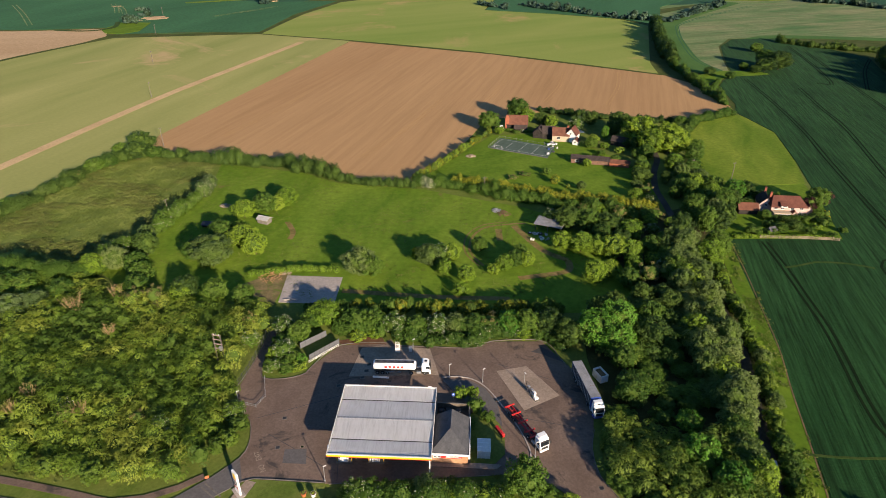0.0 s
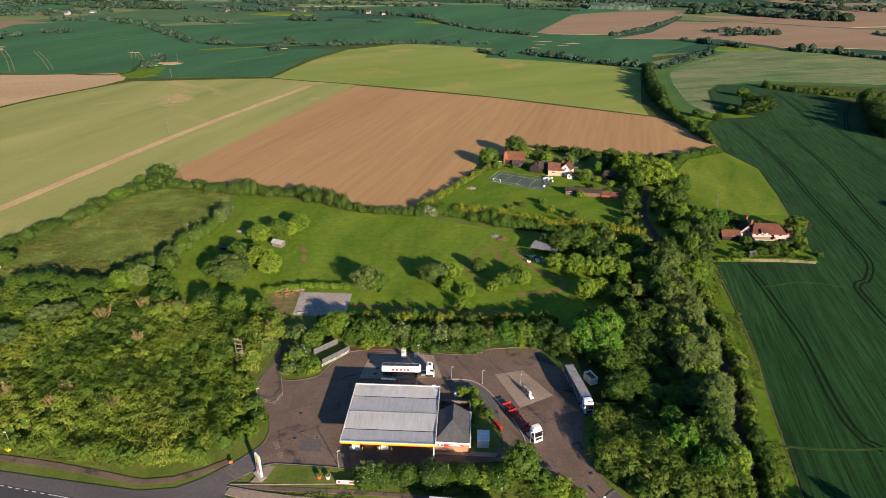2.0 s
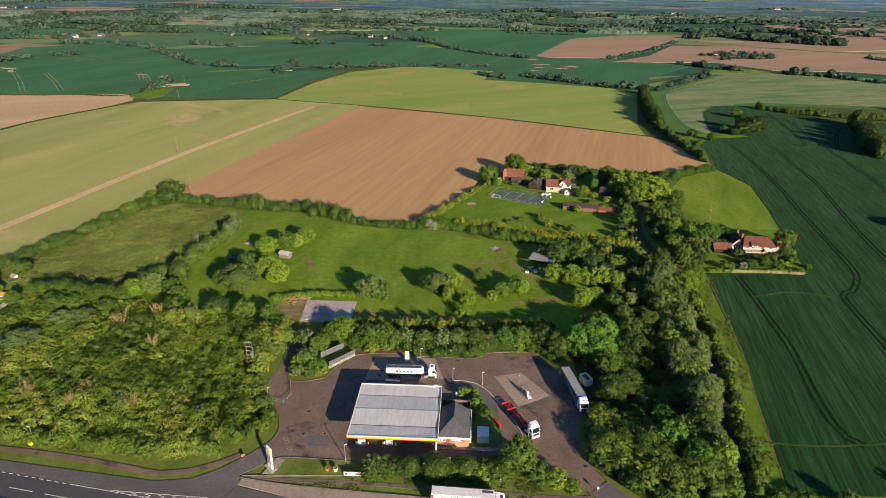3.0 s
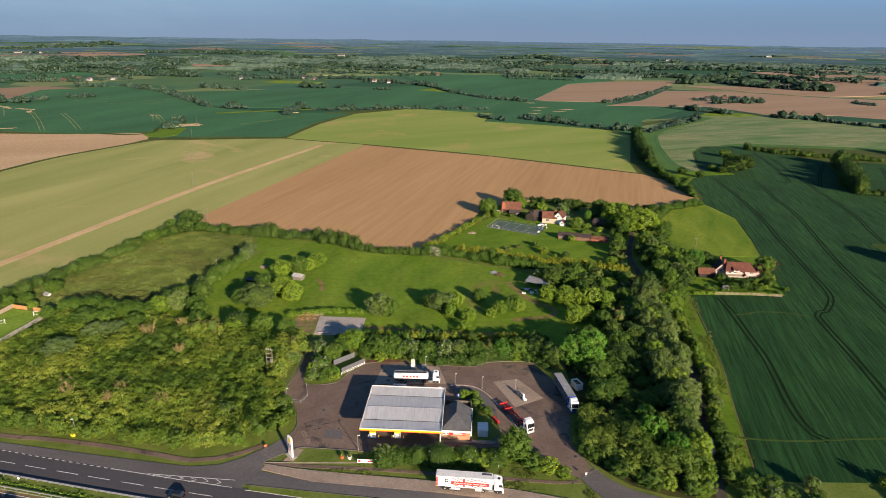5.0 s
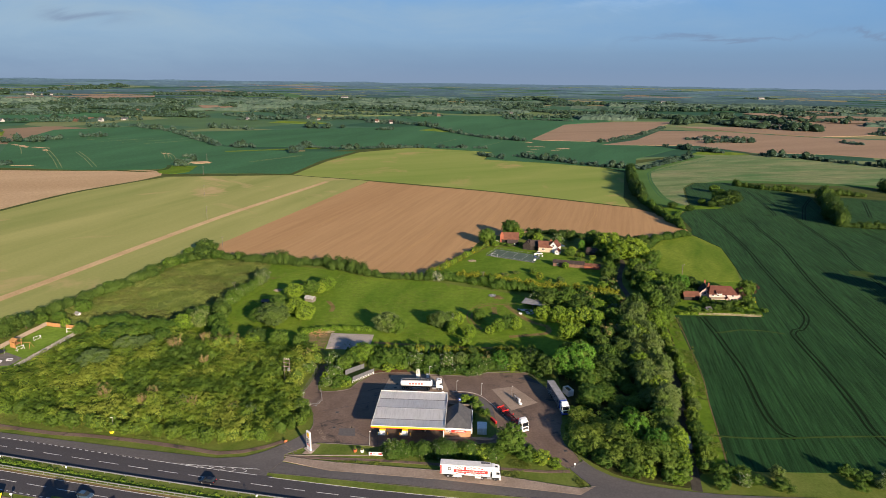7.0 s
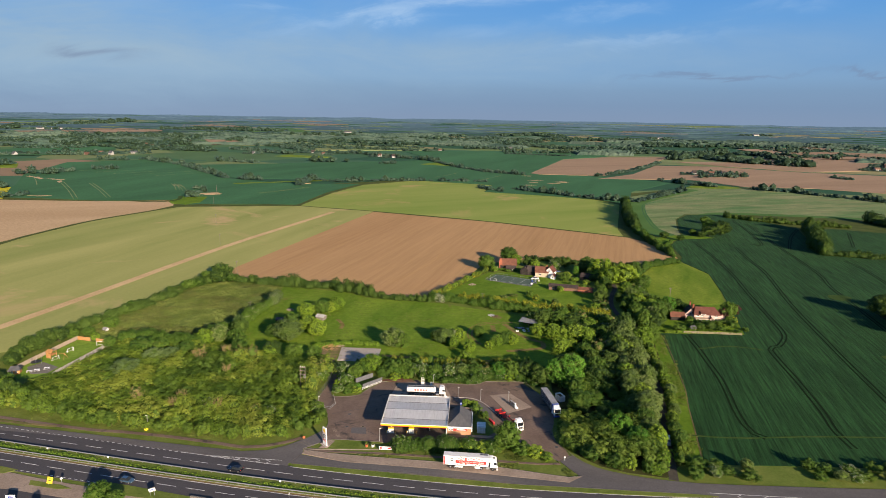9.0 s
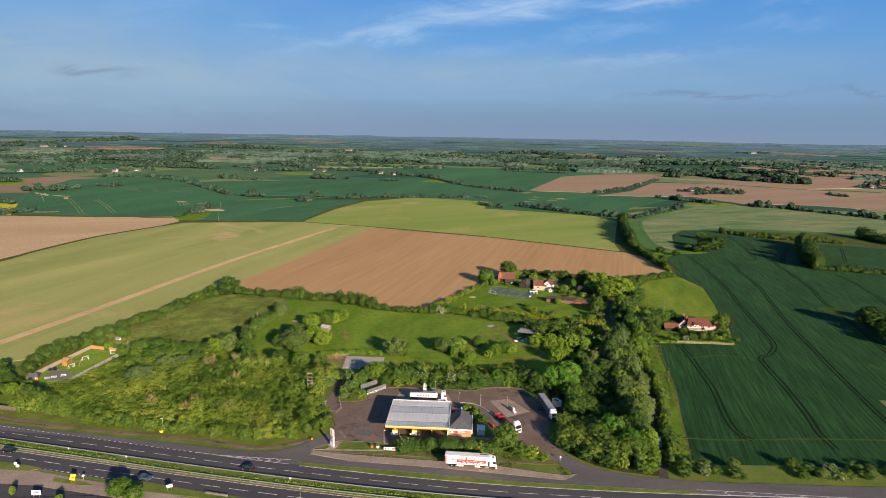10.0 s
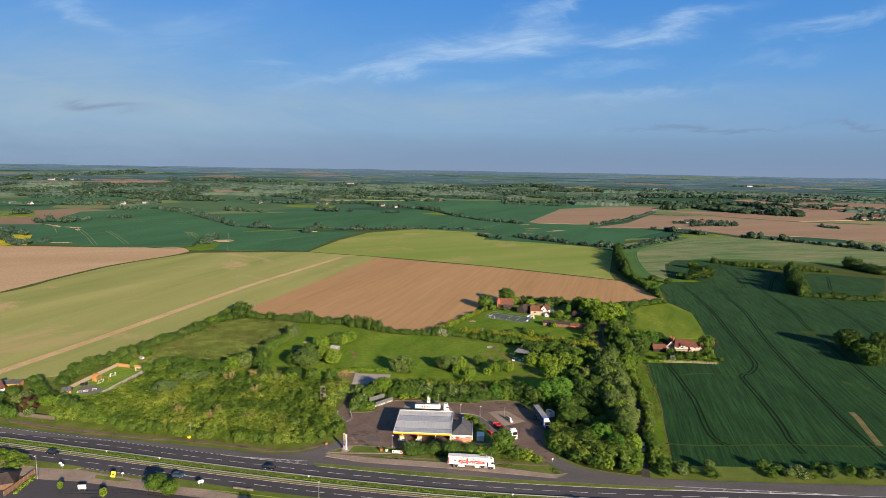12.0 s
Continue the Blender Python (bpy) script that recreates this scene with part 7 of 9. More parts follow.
shop()
t = thing("yard_wall", "low dark brick wall of the yard behind the shop", "wall", pose(5.9, 33.6, 0.13, 0, 0, -3.5))
part("wall", boxes((-3.9, 0, 0.9, 0.22, 5.6, 1.8), (3.9, 0, 0.9, 0.22, 5.6, 1.8), (0, 2.7, 0.9, 7.58, 0.22, 1.8)), M["darkfence"], t)
part("coping", boxes((-3.9, 0, 1.83, 0.3, 5.7, 0.06), (3.9, 0, 1.83, 0.3, 5.7, 0.06), (0, 2.7, 1.83, 7.5, 0.3, 0.06)), M["kerb"], t)
for k, (x, y) in enumerate(((-2.6, 1.4), (-1.0, 1.6), (1.4, 1.2))):
    t = thing("waste_container", "dark grey wheeled waste container in the yard", "bin", pose(5.9 + x, 33.6 + y, 0.13, 0, 0, 8 * k), "yard bins")
    part("body", boxes((0, 0, 0.6, 1.2, 0.9, 1.0), bevel=0.04), M["slate"], t)
    part("lid", boxes((0, 0, 1.14, 1.26, 0.96, 0.08), bevel=0.02), M["black"], t)
sheet("shop_path", [(0.8, 18.9), (15.2, 18.2), (16.4, 19.4), (11.4, 19.8), (0.9, 20.0)], 0.28, "concrete", "concrete path along the shop wall", "path")


def totem():
    t = thing("price_sign", "tall white price sign with a yellow and red emblem panel", "sign", pose(-38.0, 11.8, 0.2, 0, 0, -47))
    part("plinth", boxes((0, 0, 0.1, 3.4, 1.6, 0.22), bevel=0.04), M["paleconc"], t)
    bm = bmesh.new()
    box(bm, 0, 0, 3.1, 2.0, 0.45, 5.9, 0.06)
    part("panel", bm, M["white"], t)
    for s in (-1, 1):
        em = bmesh.new()
        v = bmesh.ops.create_cone(em, cap_ends=True, segments=24, radius1=0.62, radius2=0.62, depth=0.06)["verts"]
        bmesh.ops.transform(em, matrix=pose(0, s * 0.24, 5.1, 90), verts=v)
        part("emblem", em, M["sign_yellow"], t, "round yellow and red emblem")
        part("emblem_edge", boxes((0, s * 0.24, 4.35, 1.3, 0.05, 0.12)), M["red"], t)
        for k, z in enumerate((3.6, 3.0, 2.4, 1.8)):
            p = part("price_panel", boxes((0, s * 0.235, z, 1.5, 0.04, 0.48)), M["slate"] if k < 3 else M["red"], t)
            part("price_bar", boxes((0.25, s * 0.265, z, 0.7, 0.02, 0.2)), M["white"], p)


totem()


def lamp_post(x, y, h, face=0.0, label="slim grey steel lamp post on the forecourt", z=0.13):
    t = thing("lamp_post", label, "lamp post", pose(x, y, z, 0, 0, face), "lamp posts")
    part("pole", rods(((0, 0, 0), (0, 0, h), 0.09, 0.055)), M["steel"], t)
    part("base_plate", boxes((0, 0, 0.25, 0.26, 0.26, 0.5), bevel=0.02), M["steel"], t)
    part("lantern", boxes((0.25, 0, h, 0.7, 0.26, 0.12), bevel=0.03), M["offwhite"], t)


for x, y, h in ((5.2, 47.6, 4.2), (13.6, 45.9, 4.2), (23.7, 21.6, 4.4), (-4.4, 56.8, 5.0), (-20.9, 14.8, 4.5), (-45.3, 37, 4.5)):
    lamp_post(x, y, h, 30)


def pump_island():
    t = thing("diesel_pump_island", "kerbed diesel pump island with grey and white pumps", "fuel pump", pose(25.2, 41.8, 0.15, 0, 0, -62))
    part("kerb_frame", boxes((0, 0, 0.08, 6.4, 1.3, 0.16), bevel=0.05), M["kerb"], t)
    for x, mat in ((-0.9, "steel"), (0.5, "steel"), (1.5, "white")):
        p = part("pump_cabinet", boxes((x, 0, 0.95, 0.75, 0.6, 1.6), bevel=0.04), M[mat], t)
        part("display", boxes((x, -0.31, 1.4, 0.5, 0.03, 0.3), (x, 0.31, 1.4, 0.5, 0.03, 0.3)), M["glass"], p)
    part("pump_base", boxes((2.3, 0, 0.3, 0.9, 1.1, 0.6), bevel=0.08), M["white"], t)
    part("band", boxes((1.5, 0, 0.45, 0.8, 0.64, 0.2)), M["sign_yellow"], t)
    part("hose_rack", rods(((-2.4, 0.4, 0.16), (-2.4, 0.4, 1.9), 0.05), ((-2.4, 0.4, 1.9), (-0.9, 0.4, 1.9), 0.05), ((-1.6, 0.3, 0.3), (-1.0, 0.4, 1.8), 0.04)), M["black"], t)
    part("lamp_pole", rods(((-2.9, 0, 0.16), (-2.9, 0, 4.4), 0.07, 0.05)), M["steel"], t)
    part("lantern", boxes((-2.7, 0, 4.4, 0.6, 0.25, 0.12), bevel=0.03), M["offwhite"], t)


pump_island()


def storage_unit():
    t = thing("storage_cage", "pale grey metal storage cage on the grass", "storage cage", pose(12.6, 22.9, 0.24, 0, 0, -3))
    part("body", boxes((0, 0, 1.05, 2.8, 3.6, 2.1), bevel=0.03), M["offwhite"], t)
    part("roof", boxes((0, 0, 2.16, 2.95, 3.75, 0.08)), M["offwhite"], t)
    for y in (-1.8, -0.6, 0.6, 1.8):
        part("roof_bar", boxes((0, y, 2.23, 2.95, 0.08, 0.06)), M["white"], t)
    for x in (-1.35, -0.45, 0.45, 1.35):
        part("bar", boxes((x, -1.84, 1.05, 0.06, 0.06, 2.0)), M["white"], t)
    part("cross_rail", boxes((0, -1.85, 1.05, 2.8, 0.05, 0.08)), M["white"], t)


storage_unit()
t = thing("grit_bin", "red plastic storage bin beside the exit lane", "bin", pose(16.6, 28.6, 0.24, 0, 0, -62))
part("body", boxes((0, 0, 0.4, 3.2, 0.6, 0.8), bevel=0.08), M["deepred"], t)
part("lid", boxes((1.2, 0, 0.86, 0.8, 0.7, 0.12), bevel=0.05), M["red"], t)
part("lid", boxes((-0.5, 0, 0.86, 2.2, 0.7, 0.12), bevel=0.05), M["deepred"], t)

t = thing("waste_skip", "white metal container full of rubbish beside a parked trailer", "skip", pose(43.6, 47.6, 0.13, 0, 0, -68))
bm = boxes((0, -1.05, 1.1, 3.6, 0.1, 2.2), (0, 1.05, 1.1, 3.6, 0.1, 2.2), (-1.75, 0, 1.1, 0.1, 2.0, 2.2), (1.75, 0, 1.1, 0.1, 2.0, 2.2), (0, 0, 0.1, 3.5, 2.0, 0.12))
part("body", bm, M["white"], t)
part("rubbish", boxes((0, 0, 1.5, 3.3, 1.9, 0.3)), M["mud"], t, "brown rubbish")
for x in (-1.5, 0, 1.5):
    part("rib", boxes((x, -1.12, 1.1, 0.12, 0.06, 2.2)), M["offwhite"], t)

# vent stack and cabinet on the delivery stand
t = thing("vent_stack", "white tank vent pipes in a steel frame", "vent pipes", pose(-8.6, 57.6, 0.14))
for x in (-0.45, -0.15, 0.15, 0.45):
    part("pipe", rods(((x, 0, 0), (x, 0, 3.6), 0.06)), M["white"], t)
part("frame", boxes((0, 0.12, 1.2, 1.3, 0.08, 0.1), (0, 0.12, 2.6, 1.3, 0.08, 0.1), (-0.62, 0.12, 1.5, 0.08, 0.08, 3.0), (0.62, 0.12, 1.5, 0.08, 0.08, 3.0)), M["offwhite"], t)
part("guard_panel", boxes((0, -0.15, 1.0, 1.3, 0.06, 1.5)), M["offwhite"], t)
t = thing("electric_cabinet", "grey electric cabinet on the forecourt", "cabinet", pose(-5.2, 58.2, 0.14))
part("body", boxes((0, 0, 0.7, 1.0, 0.7, 1.4), bevel=0.03), M["steel"], t)
part("door", boxes((0, -0.37, 0.7, 0.8, 0.04, 1.2)), M["offwhite"], t)
for x, y in ((-15.8, 52.6), (-16.2, 50), (-17, 47.4), (-33, 24), (-33.5, 33), (-22.5, 44.3), (-18, 55.6), (36.5, 13.5), (-10, 46)):
    t = thing("manhole_cover", "square dark iron manhole cover in asphalt", "manhole cover", pose(x, y, 0.15, 0, 0, 12))
    part("lid", boxes((0, 0, 0.01, 0.85, 0.75, 0.03)), M["black"], t)
    part("frame", boxes((0, 0, 0.004, 1.15, 1.05, 0.02)), M["kerb"], t)
t = thing("loading_ramp", "white metal ramp board lying on the stand", "ramp", pose(-12.2, 47.4, 0.16, 0, 0, -6))
part("board", boxes((0, 0, 0.15, 4.2, 0.7, 0.12), bevel=0.05), M["offwhite"], t)
part("support", boxes((-1.6, 0, 0.05, 0.2, 0.6, 0.1), (1.6, 0, 0.05, 0.2, 0.6, 0.1)), M["steel"], t)
# small things on the front grass
t = thing("service_sign", "small blue service sign on a grey post", "sign", pose(6.1, 39.6, 0.2, 0, 0, 4))
part("post", rods(((0, 0, 0), (0, 0, 1.5), 0.05)), M["steel"], t)
part("panel", boxes((0, -0.06, 1.55, 0.75, 0.08, 0.9), bevel=0.02), M["blue"], t)
part("mark", boxes((0.05, -0.11, 1.65, 0.35, 0.01, 0.3)), M["white"], t)
for x, y in ((-24.6, 11.2), (-22.6, 11.1)):
    t = thing("flower_tub", "round orange and white flower tub on grass", "plant tub", pose(x, y, 0.27), "front tubs")
    part("tub", rods(((0, 0, 0), (0, 0, 0.9), 0.45, 0.6), seg=14), M["orange"] if x < -24 else M["offwhite"], t)
    part("soil", rods(((0, 0, 0.86), (0, 0, 0.93), 0.52), seg=14), M["mud"], t)
    lp = np.random.default_rng(3)
    c = lp.normal(size=(50, 3)) * (0.3, 0.3, 0.12) + (0, 0, 1.05)
    f = new("plants", leaf_data("plants", c, lp.normal(size=(50, 3)) + (0, 0, 1), np.full(50, 0.13), [M["leaf_bright"]]))
    f.parent = t
t = thing("banner_board", "white advertising banner with red print on posts", "banner", pose(-18.4, 9.3, 0.2, 0, 0, -2))
part("banner", boxes((0, 0, 0.75, 4.0, 0.08, 1.05)), M["white"], t)
part("print", boxes((-1.4, -0.06, 0.8, 0.6, 0.03, 0.6), (-0.4, -0.06, 0.8, 0.9, 0.03, 0.16), (1.2, -0.06, 0.75, 1.0, 0.03, 0.5)), M["red"], t)
for x in (-1.9, 1.9):
    part("post", boxes((x, 0.08, 0.7, 0.1, 0.1, 1.4)), M["timber"], t)
# ---------- fences ----------
def shared_box(name, sx, sy, sz, mat, cache={}):
    key = (name, sx, sy, sz, mat)
    if key not in cache:
        bm = boxes((0, 0, sz / 2, sx, sy, sz))
        me = bpy.data.meshes.new(name)
        bm.to_mesh(me)
        bm.free()
        me.materials.append(M[mat])
        cache[key] = me
    return cache[key]


def put(name, mesh, parent, m):
    o = new(name, mesh)
    o.parent = parent
    o.matrix_basis = m
    return o


def fence(name, label, pts, high, bay, post, panel, z=0.1, rails=0, panel_mat="timber", post_mat="timber", slats=0):
    """Posts every bay metres; panel: a full board panel each bay; rails: so many rails instead."""
    t = thing(name, label, "fence")
    for a, b in zip(pts, pts[1:]):
        span = math.dist(a, b)
        n = max(1, round(span / bay))
        ang = math.degrees(math.atan2(b[1] - a[1], b[0] - a[0]))
        for i in range(n):
            f = (i + 0.5) / n
            x, y = a[0] + (b[0] - a[0]) * f, a[1] + (b[1] - a[1]) * f
            px, py = a[0] + (b[0] - a[0]) * i / n, a[1] + (b[1] - a[1]) * i / n
            put("post", shared_box("post", post, post, high + 0.08, post_mat), t, pose(px, py, z, 0, 0, ang))
            if panel:
                put("panel", shared_box("panel", round(span / n - post - 0.02, 2), panel, high - 0.08, panel_mat), t, pose(x, y, z + 0.06, 0, 0, ang))
            for k in range(slats):
                g = (i + (k + 0.5) / slats) / n
                put("slat", shared_box("slat", round(span / n / slats * 0.5, 3), 0.03 if not panel else panel + 0.05, high - 0.1, panel_mat), t, pose(a[0] + (b[0] - a[0]) * g, a[1] + (b[1] - a[1]) * g, z + 0.08, 0, 0, ang))
            for k in range(rails):
                put("rail", shared_box("rail", round(span / n - 0.01, 2), post * 0.5, post * 1.1, panel_mat), t, pose(x, y, z + high * (k + 0.7) / rails - 0.1, 0, 0, ang))
    put("post", shared_box("post", post, post, high + 0.08, post_mat), t, pose(*pts[-1], z))
    return t


fence("metal_fence", "grey corrugated steel screen fence", [(-35.1, 59.0), (-29.0, 64.7)], 2.0, 1.6, 0.1, 0.05, 0.1, 0, "greyfence", "slate", 5)
fence("metal_fence", "grey corrugated steel screen fence with a white rail", [(-31.7, 54.2), (-24.9, 61.2)], 1.8, 1.6, 0.1, 0.05, 0.1, 0, "greyfence", "slate", 5)
fence("safety_rail", "white tubular safety rail beside the asphalt", [(-31.6, 53.0), (-25.0, 60.1)], 0.9, 2.2, 0.09, 0, 0.13, 2, "white", "white")
fence("mesh_fence", "tall grey mesh fence along the plantation", [(-48.1, 42.2), (-46.9, 49), (-46.0, 58), (-45.7, 67)], 1.8, 2.4, 0.06, 0, 0.1, 3, "slate", "slate")
fence("gate_barrier", "steel tube barrier across the old entrance", [(-47.3, 38.4), (-41.1, 36.4), (-39.8, 40.1), (-41.6, 46.6)], 1.1, 2.4, 0.08, 0, 0.13, 2, "steel", "steel")
fence("paddock_fence", "weathered timber post-and-rail garden fence", [(119, 124.6), (133, 124.4), (147, 123)], 1.2, 2.2, 0.13, 0, 0.15, 3, "timber", "timber")
fence("garden_fence", "pale timber paling fence round a play garden", [(-156.3, 60), (-151.4, 95.8)], 1.7, 2.2, 0.12, 0, 0.1, 2, "palewood", "palewood", 7)
fence("garden_fence", "orange timber panel fence at the garden end", [(-151.4, 96), (-160, 97.6)], 1.8, 1.85, 0.1, 0.05, 0.1, 0, "newwood")
fence("garden_fence", "orange timber panel fence round a play garden", [(-163, 98.4), (-169.8, 100)], 1.8, 1.85, 0.1, 0.05, 0.1, 0, "newwood")
fence("garden_fence", "pale timber panel fence round a play garden", [(-170, 100), (-173.4, 76), (-174.4, 66)], 1.8, 1.85, 0.1, 0.05, 0.1)
fence("road_fence", "dark weathered board fence behind the verge", [(-205, 42.5), (-182.5, 37), (-159.5, 32.9)], 1.7, 1.9, 0.1, 0.05, 0.1, 0, "darkfence", "darkfence")
fence("court_fence", "low wire fence round the court", [(26, 221), (33, 236.5), (60, 222.6)], 1.2, 3.0, 0.06, 0, 0.13, 1, "steel", "steel")
fence("iron_railing", "black iron railing beside the side road", [(-122, -24), (-100, -22.2), (-86, -24.5), (-66, -27)], 1.2, 1.9, 0.07, 0, 0.17, 2, "black", "black")
fence("brick_wall_fence", "brown timber fence on a wall by the side road", [(-138.4, -10.8), (-138.5, -25)], 1.8, 1.85, 0.1, 0.06, 0.1, 0, "darkbrown", "timber")


def guard_rail(x0, x1, off):
    t = thing("crash_barrier", "galvanised steel crash barrier along the central reservation", "crash barrier")
    line = along(x0, x1, off, 3.2)
    for p in line:
        put("post", shared_box("post", 0.1, 0.12, 0.62, "steel"), t, pose(p.x, p.y, 0.26))
    bm = bmesh.new()
    lift = [p + Vector((0, 0, 0)) for p in line]
    ribbon(lift, 0.09, 0.93, 0.14, 0, bm)
    part("beam", bm, M["steel"], t)
    b2 = ribbon(lift, 0.05, 0.78, 0.12, 0)
    part("lower_beam", b2, M["steel"], t)


for x0, x1 in ((-210, -110), (-110, -10), (-10, 90), (90, 170)):
    guard_rail(x0, x1, -4.6)
    guard_rail(x0, x1, -8.4)

M["farbrick"] = surface("far_brick_wall", (0.12, 0.075, 0.055), (0.17, 0.105, 0.075), 0.5, 2.0, 0.9)


# ---------- vehicles ----------
def round_mesh(name, r, w, mat, seg=18, cache={}):
    if (name, r, w, mat) not in cache:
        bm = bmesh.new()
        v = bmesh.ops.create_cone(bm, cap_ends=True, segments=seg, radius1=r, radius2=r, depth=w)["verts"]
        bmesh.ops.transform(bm, matrix=pose(0, 0, 0, 90), verts=v)
        bmesh.ops.bevel(bm, geom=[e for e in bm.edges if len(e.link_faces) == 2 and e.calc_face_angle(0) > 1.0], offset=w * 0.14, segments=1, affect="EDGES")
        me = bpy.data.meshes.new(name)
        bm.to_mesh(me)
        bm.free()
        me.materials.append(M[mat])
        cache[(name, r, w, mat)] = me
    return cache[(name, r, w, mat)]


def wheel(parent, x, y, r=0.5, w=0.34):
    o = put("wheel", round_mesh("wheel", r, w, "rubber"), parent, pose(x, y, r))
    put("rim", round_mesh("rim", r * 0.56, w + 0.03, "rim", 12), o, Matrix())
    return o


def cab(t, x, mat="white", screen="glass", low=None):
    """A lorry tractor: its front is at x, facing +x."""
    bm = bmesh.new()
    prof = [(x - 2.25, 0.95), (x - 2.25, 3.45), (x - 1.9, 3.72), (x - 0.75, 3.55), (x - 0.28, 3.0), (x - 0.05, 1.9), (x, 1.3), (x, 0.95)]
    a = [bm.verts.new((px, -1.23, pz)) for px, pz in prof]
    b = [bm.verts.new((px, 1.23, pz)) for px, pz in prof]
    bm.faces.new(a), bm.faces.new(b)
    for i in range(len(prof)):
        j = (i + 1) % len(prof)
        bm.faces.new((a[i], a[j], b[j], b[i]))
    bmesh.ops.recalc_face_normals(bm, faces=bm.faces[:])
    bmesh.ops.bevel(bm, geom=[e for e in bm.edges if e.calc_face_angle(0) > 0.9], offset=0.1, segments=2, affect="EDGES")
    part("cab", bm, M[mat], t)
    ws = bmesh.new()
    vs = [ws.verts.new(v) for v in ((x - 0.02, -1.08, 1.95), (x - 0.02, 1.08, 1.95), (x - 0.27, 1.02, 2.98), (x - 0.27, -1.02, 2.98))]
    ws.faces.new(vs)
    bmesh.ops.solidify(ws, geom=ws.faces[:], thickness=0.04)
    bmesh.ops.translate(ws, verts=ws.verts[:], vec=(0.03, 0, 0))
    part("windscreen", ws, M[screen], t, "dark windscreen")
    for s in (-1, 1):
        part("side_window", boxes((x - 0.75, s * 1.24, 2.4, 0.85, 0.03, 0.7)), M["glass"], t)
        part("mirror", boxes((x - 0.15, s * 1.42, 2.3, 0.14, 0.2, 0.75), bevel=0.03), M["black"], t)
        part("headlight", boxes((x - 0.03, s * 0.9, 0.95, 0.12, 0.42, 0.22), bevel=0.03), M["steel"], t)
        part("step", boxes((x - 0.9, s * 1.1, 0.55, 1.0, 0.28, 0.5), bevel=0.04), M[low or "black"], t)
    part("grille", boxes((x, 0, 1.35, 0.06, 1.7, 0.65)), M["black"], t)
    part("bumper", boxes((x - 0.12, 0, 0.55, 0.4, 2.4, 0.5), bevel=0.06), M[low or mat], t)
    part("sun_visor", boxes((x - 0.2, 0, 3.05, 0.3, 2.1, 0.1)), M["black"], t)
    part("roof_hatch", boxes((x - 1.2, 0, 3.68, 0.7, 0.7, 0.05)), M["glass"], t)
    part("chassis", boxes((x - 3.1, 0, 0.75, 5.6, 0.9, 0.3)), M["black"], t)
    for s in (-1, 1):
        part("fuel_tank", boxes((x - 3.0, s * 0.95, 0.65, 1.2, 0.5, 0.55), bevel=0.08), M["steel"], t)
    for wx in (x - 1.35, x - 4.9):
        for s in (-1, 1):
            wheel(t, wx, s * 1.02)


def trailer_wheels(t, xs):
    for wx in xs:
        for s in (-1, 1):
            wheel(t, wx, s * 1.02)


def letters(text, size, m, mat, parent, name="lettering"):
    """Words as flat raised letters."""
    cu = bpy.data.curves.new("letters", "FONT")
    cu.body, cu.size, cu.align_x, cu.align_y, cu.extrude = text, size, "CENTER", "CENTER", 0.008
    tmp = bpy.data.objects.new("letters", cu)
    scene.collection.objects.link(tmp)
    dg = bpy.context.evaluated_depsgraph_get()
    me = bpy.data.meshes.new_from_object(tmp.evaluated_get(dg))
    bpy.data.objects.remove(tmp)
    me.materials.clear()
    me.materials.append(M[mat])
    o = new(name, me)
    o.parent = parent
    o.matrix_basis = m
    return o


for word, x, y in (("EXIT", -36.7, 21.6), ("NO", -34.9, 18.2)):
    o = letters(word, 1.5, pose(x, y, 0.146, 0, 0, 117) @ Matrix.Diagonal((0.9, 1.15, 1, 1)), "concrete", None, "road_lettering")
    tagged(o, "worn white painted word on the asphalt", "road marking", "", "structure")


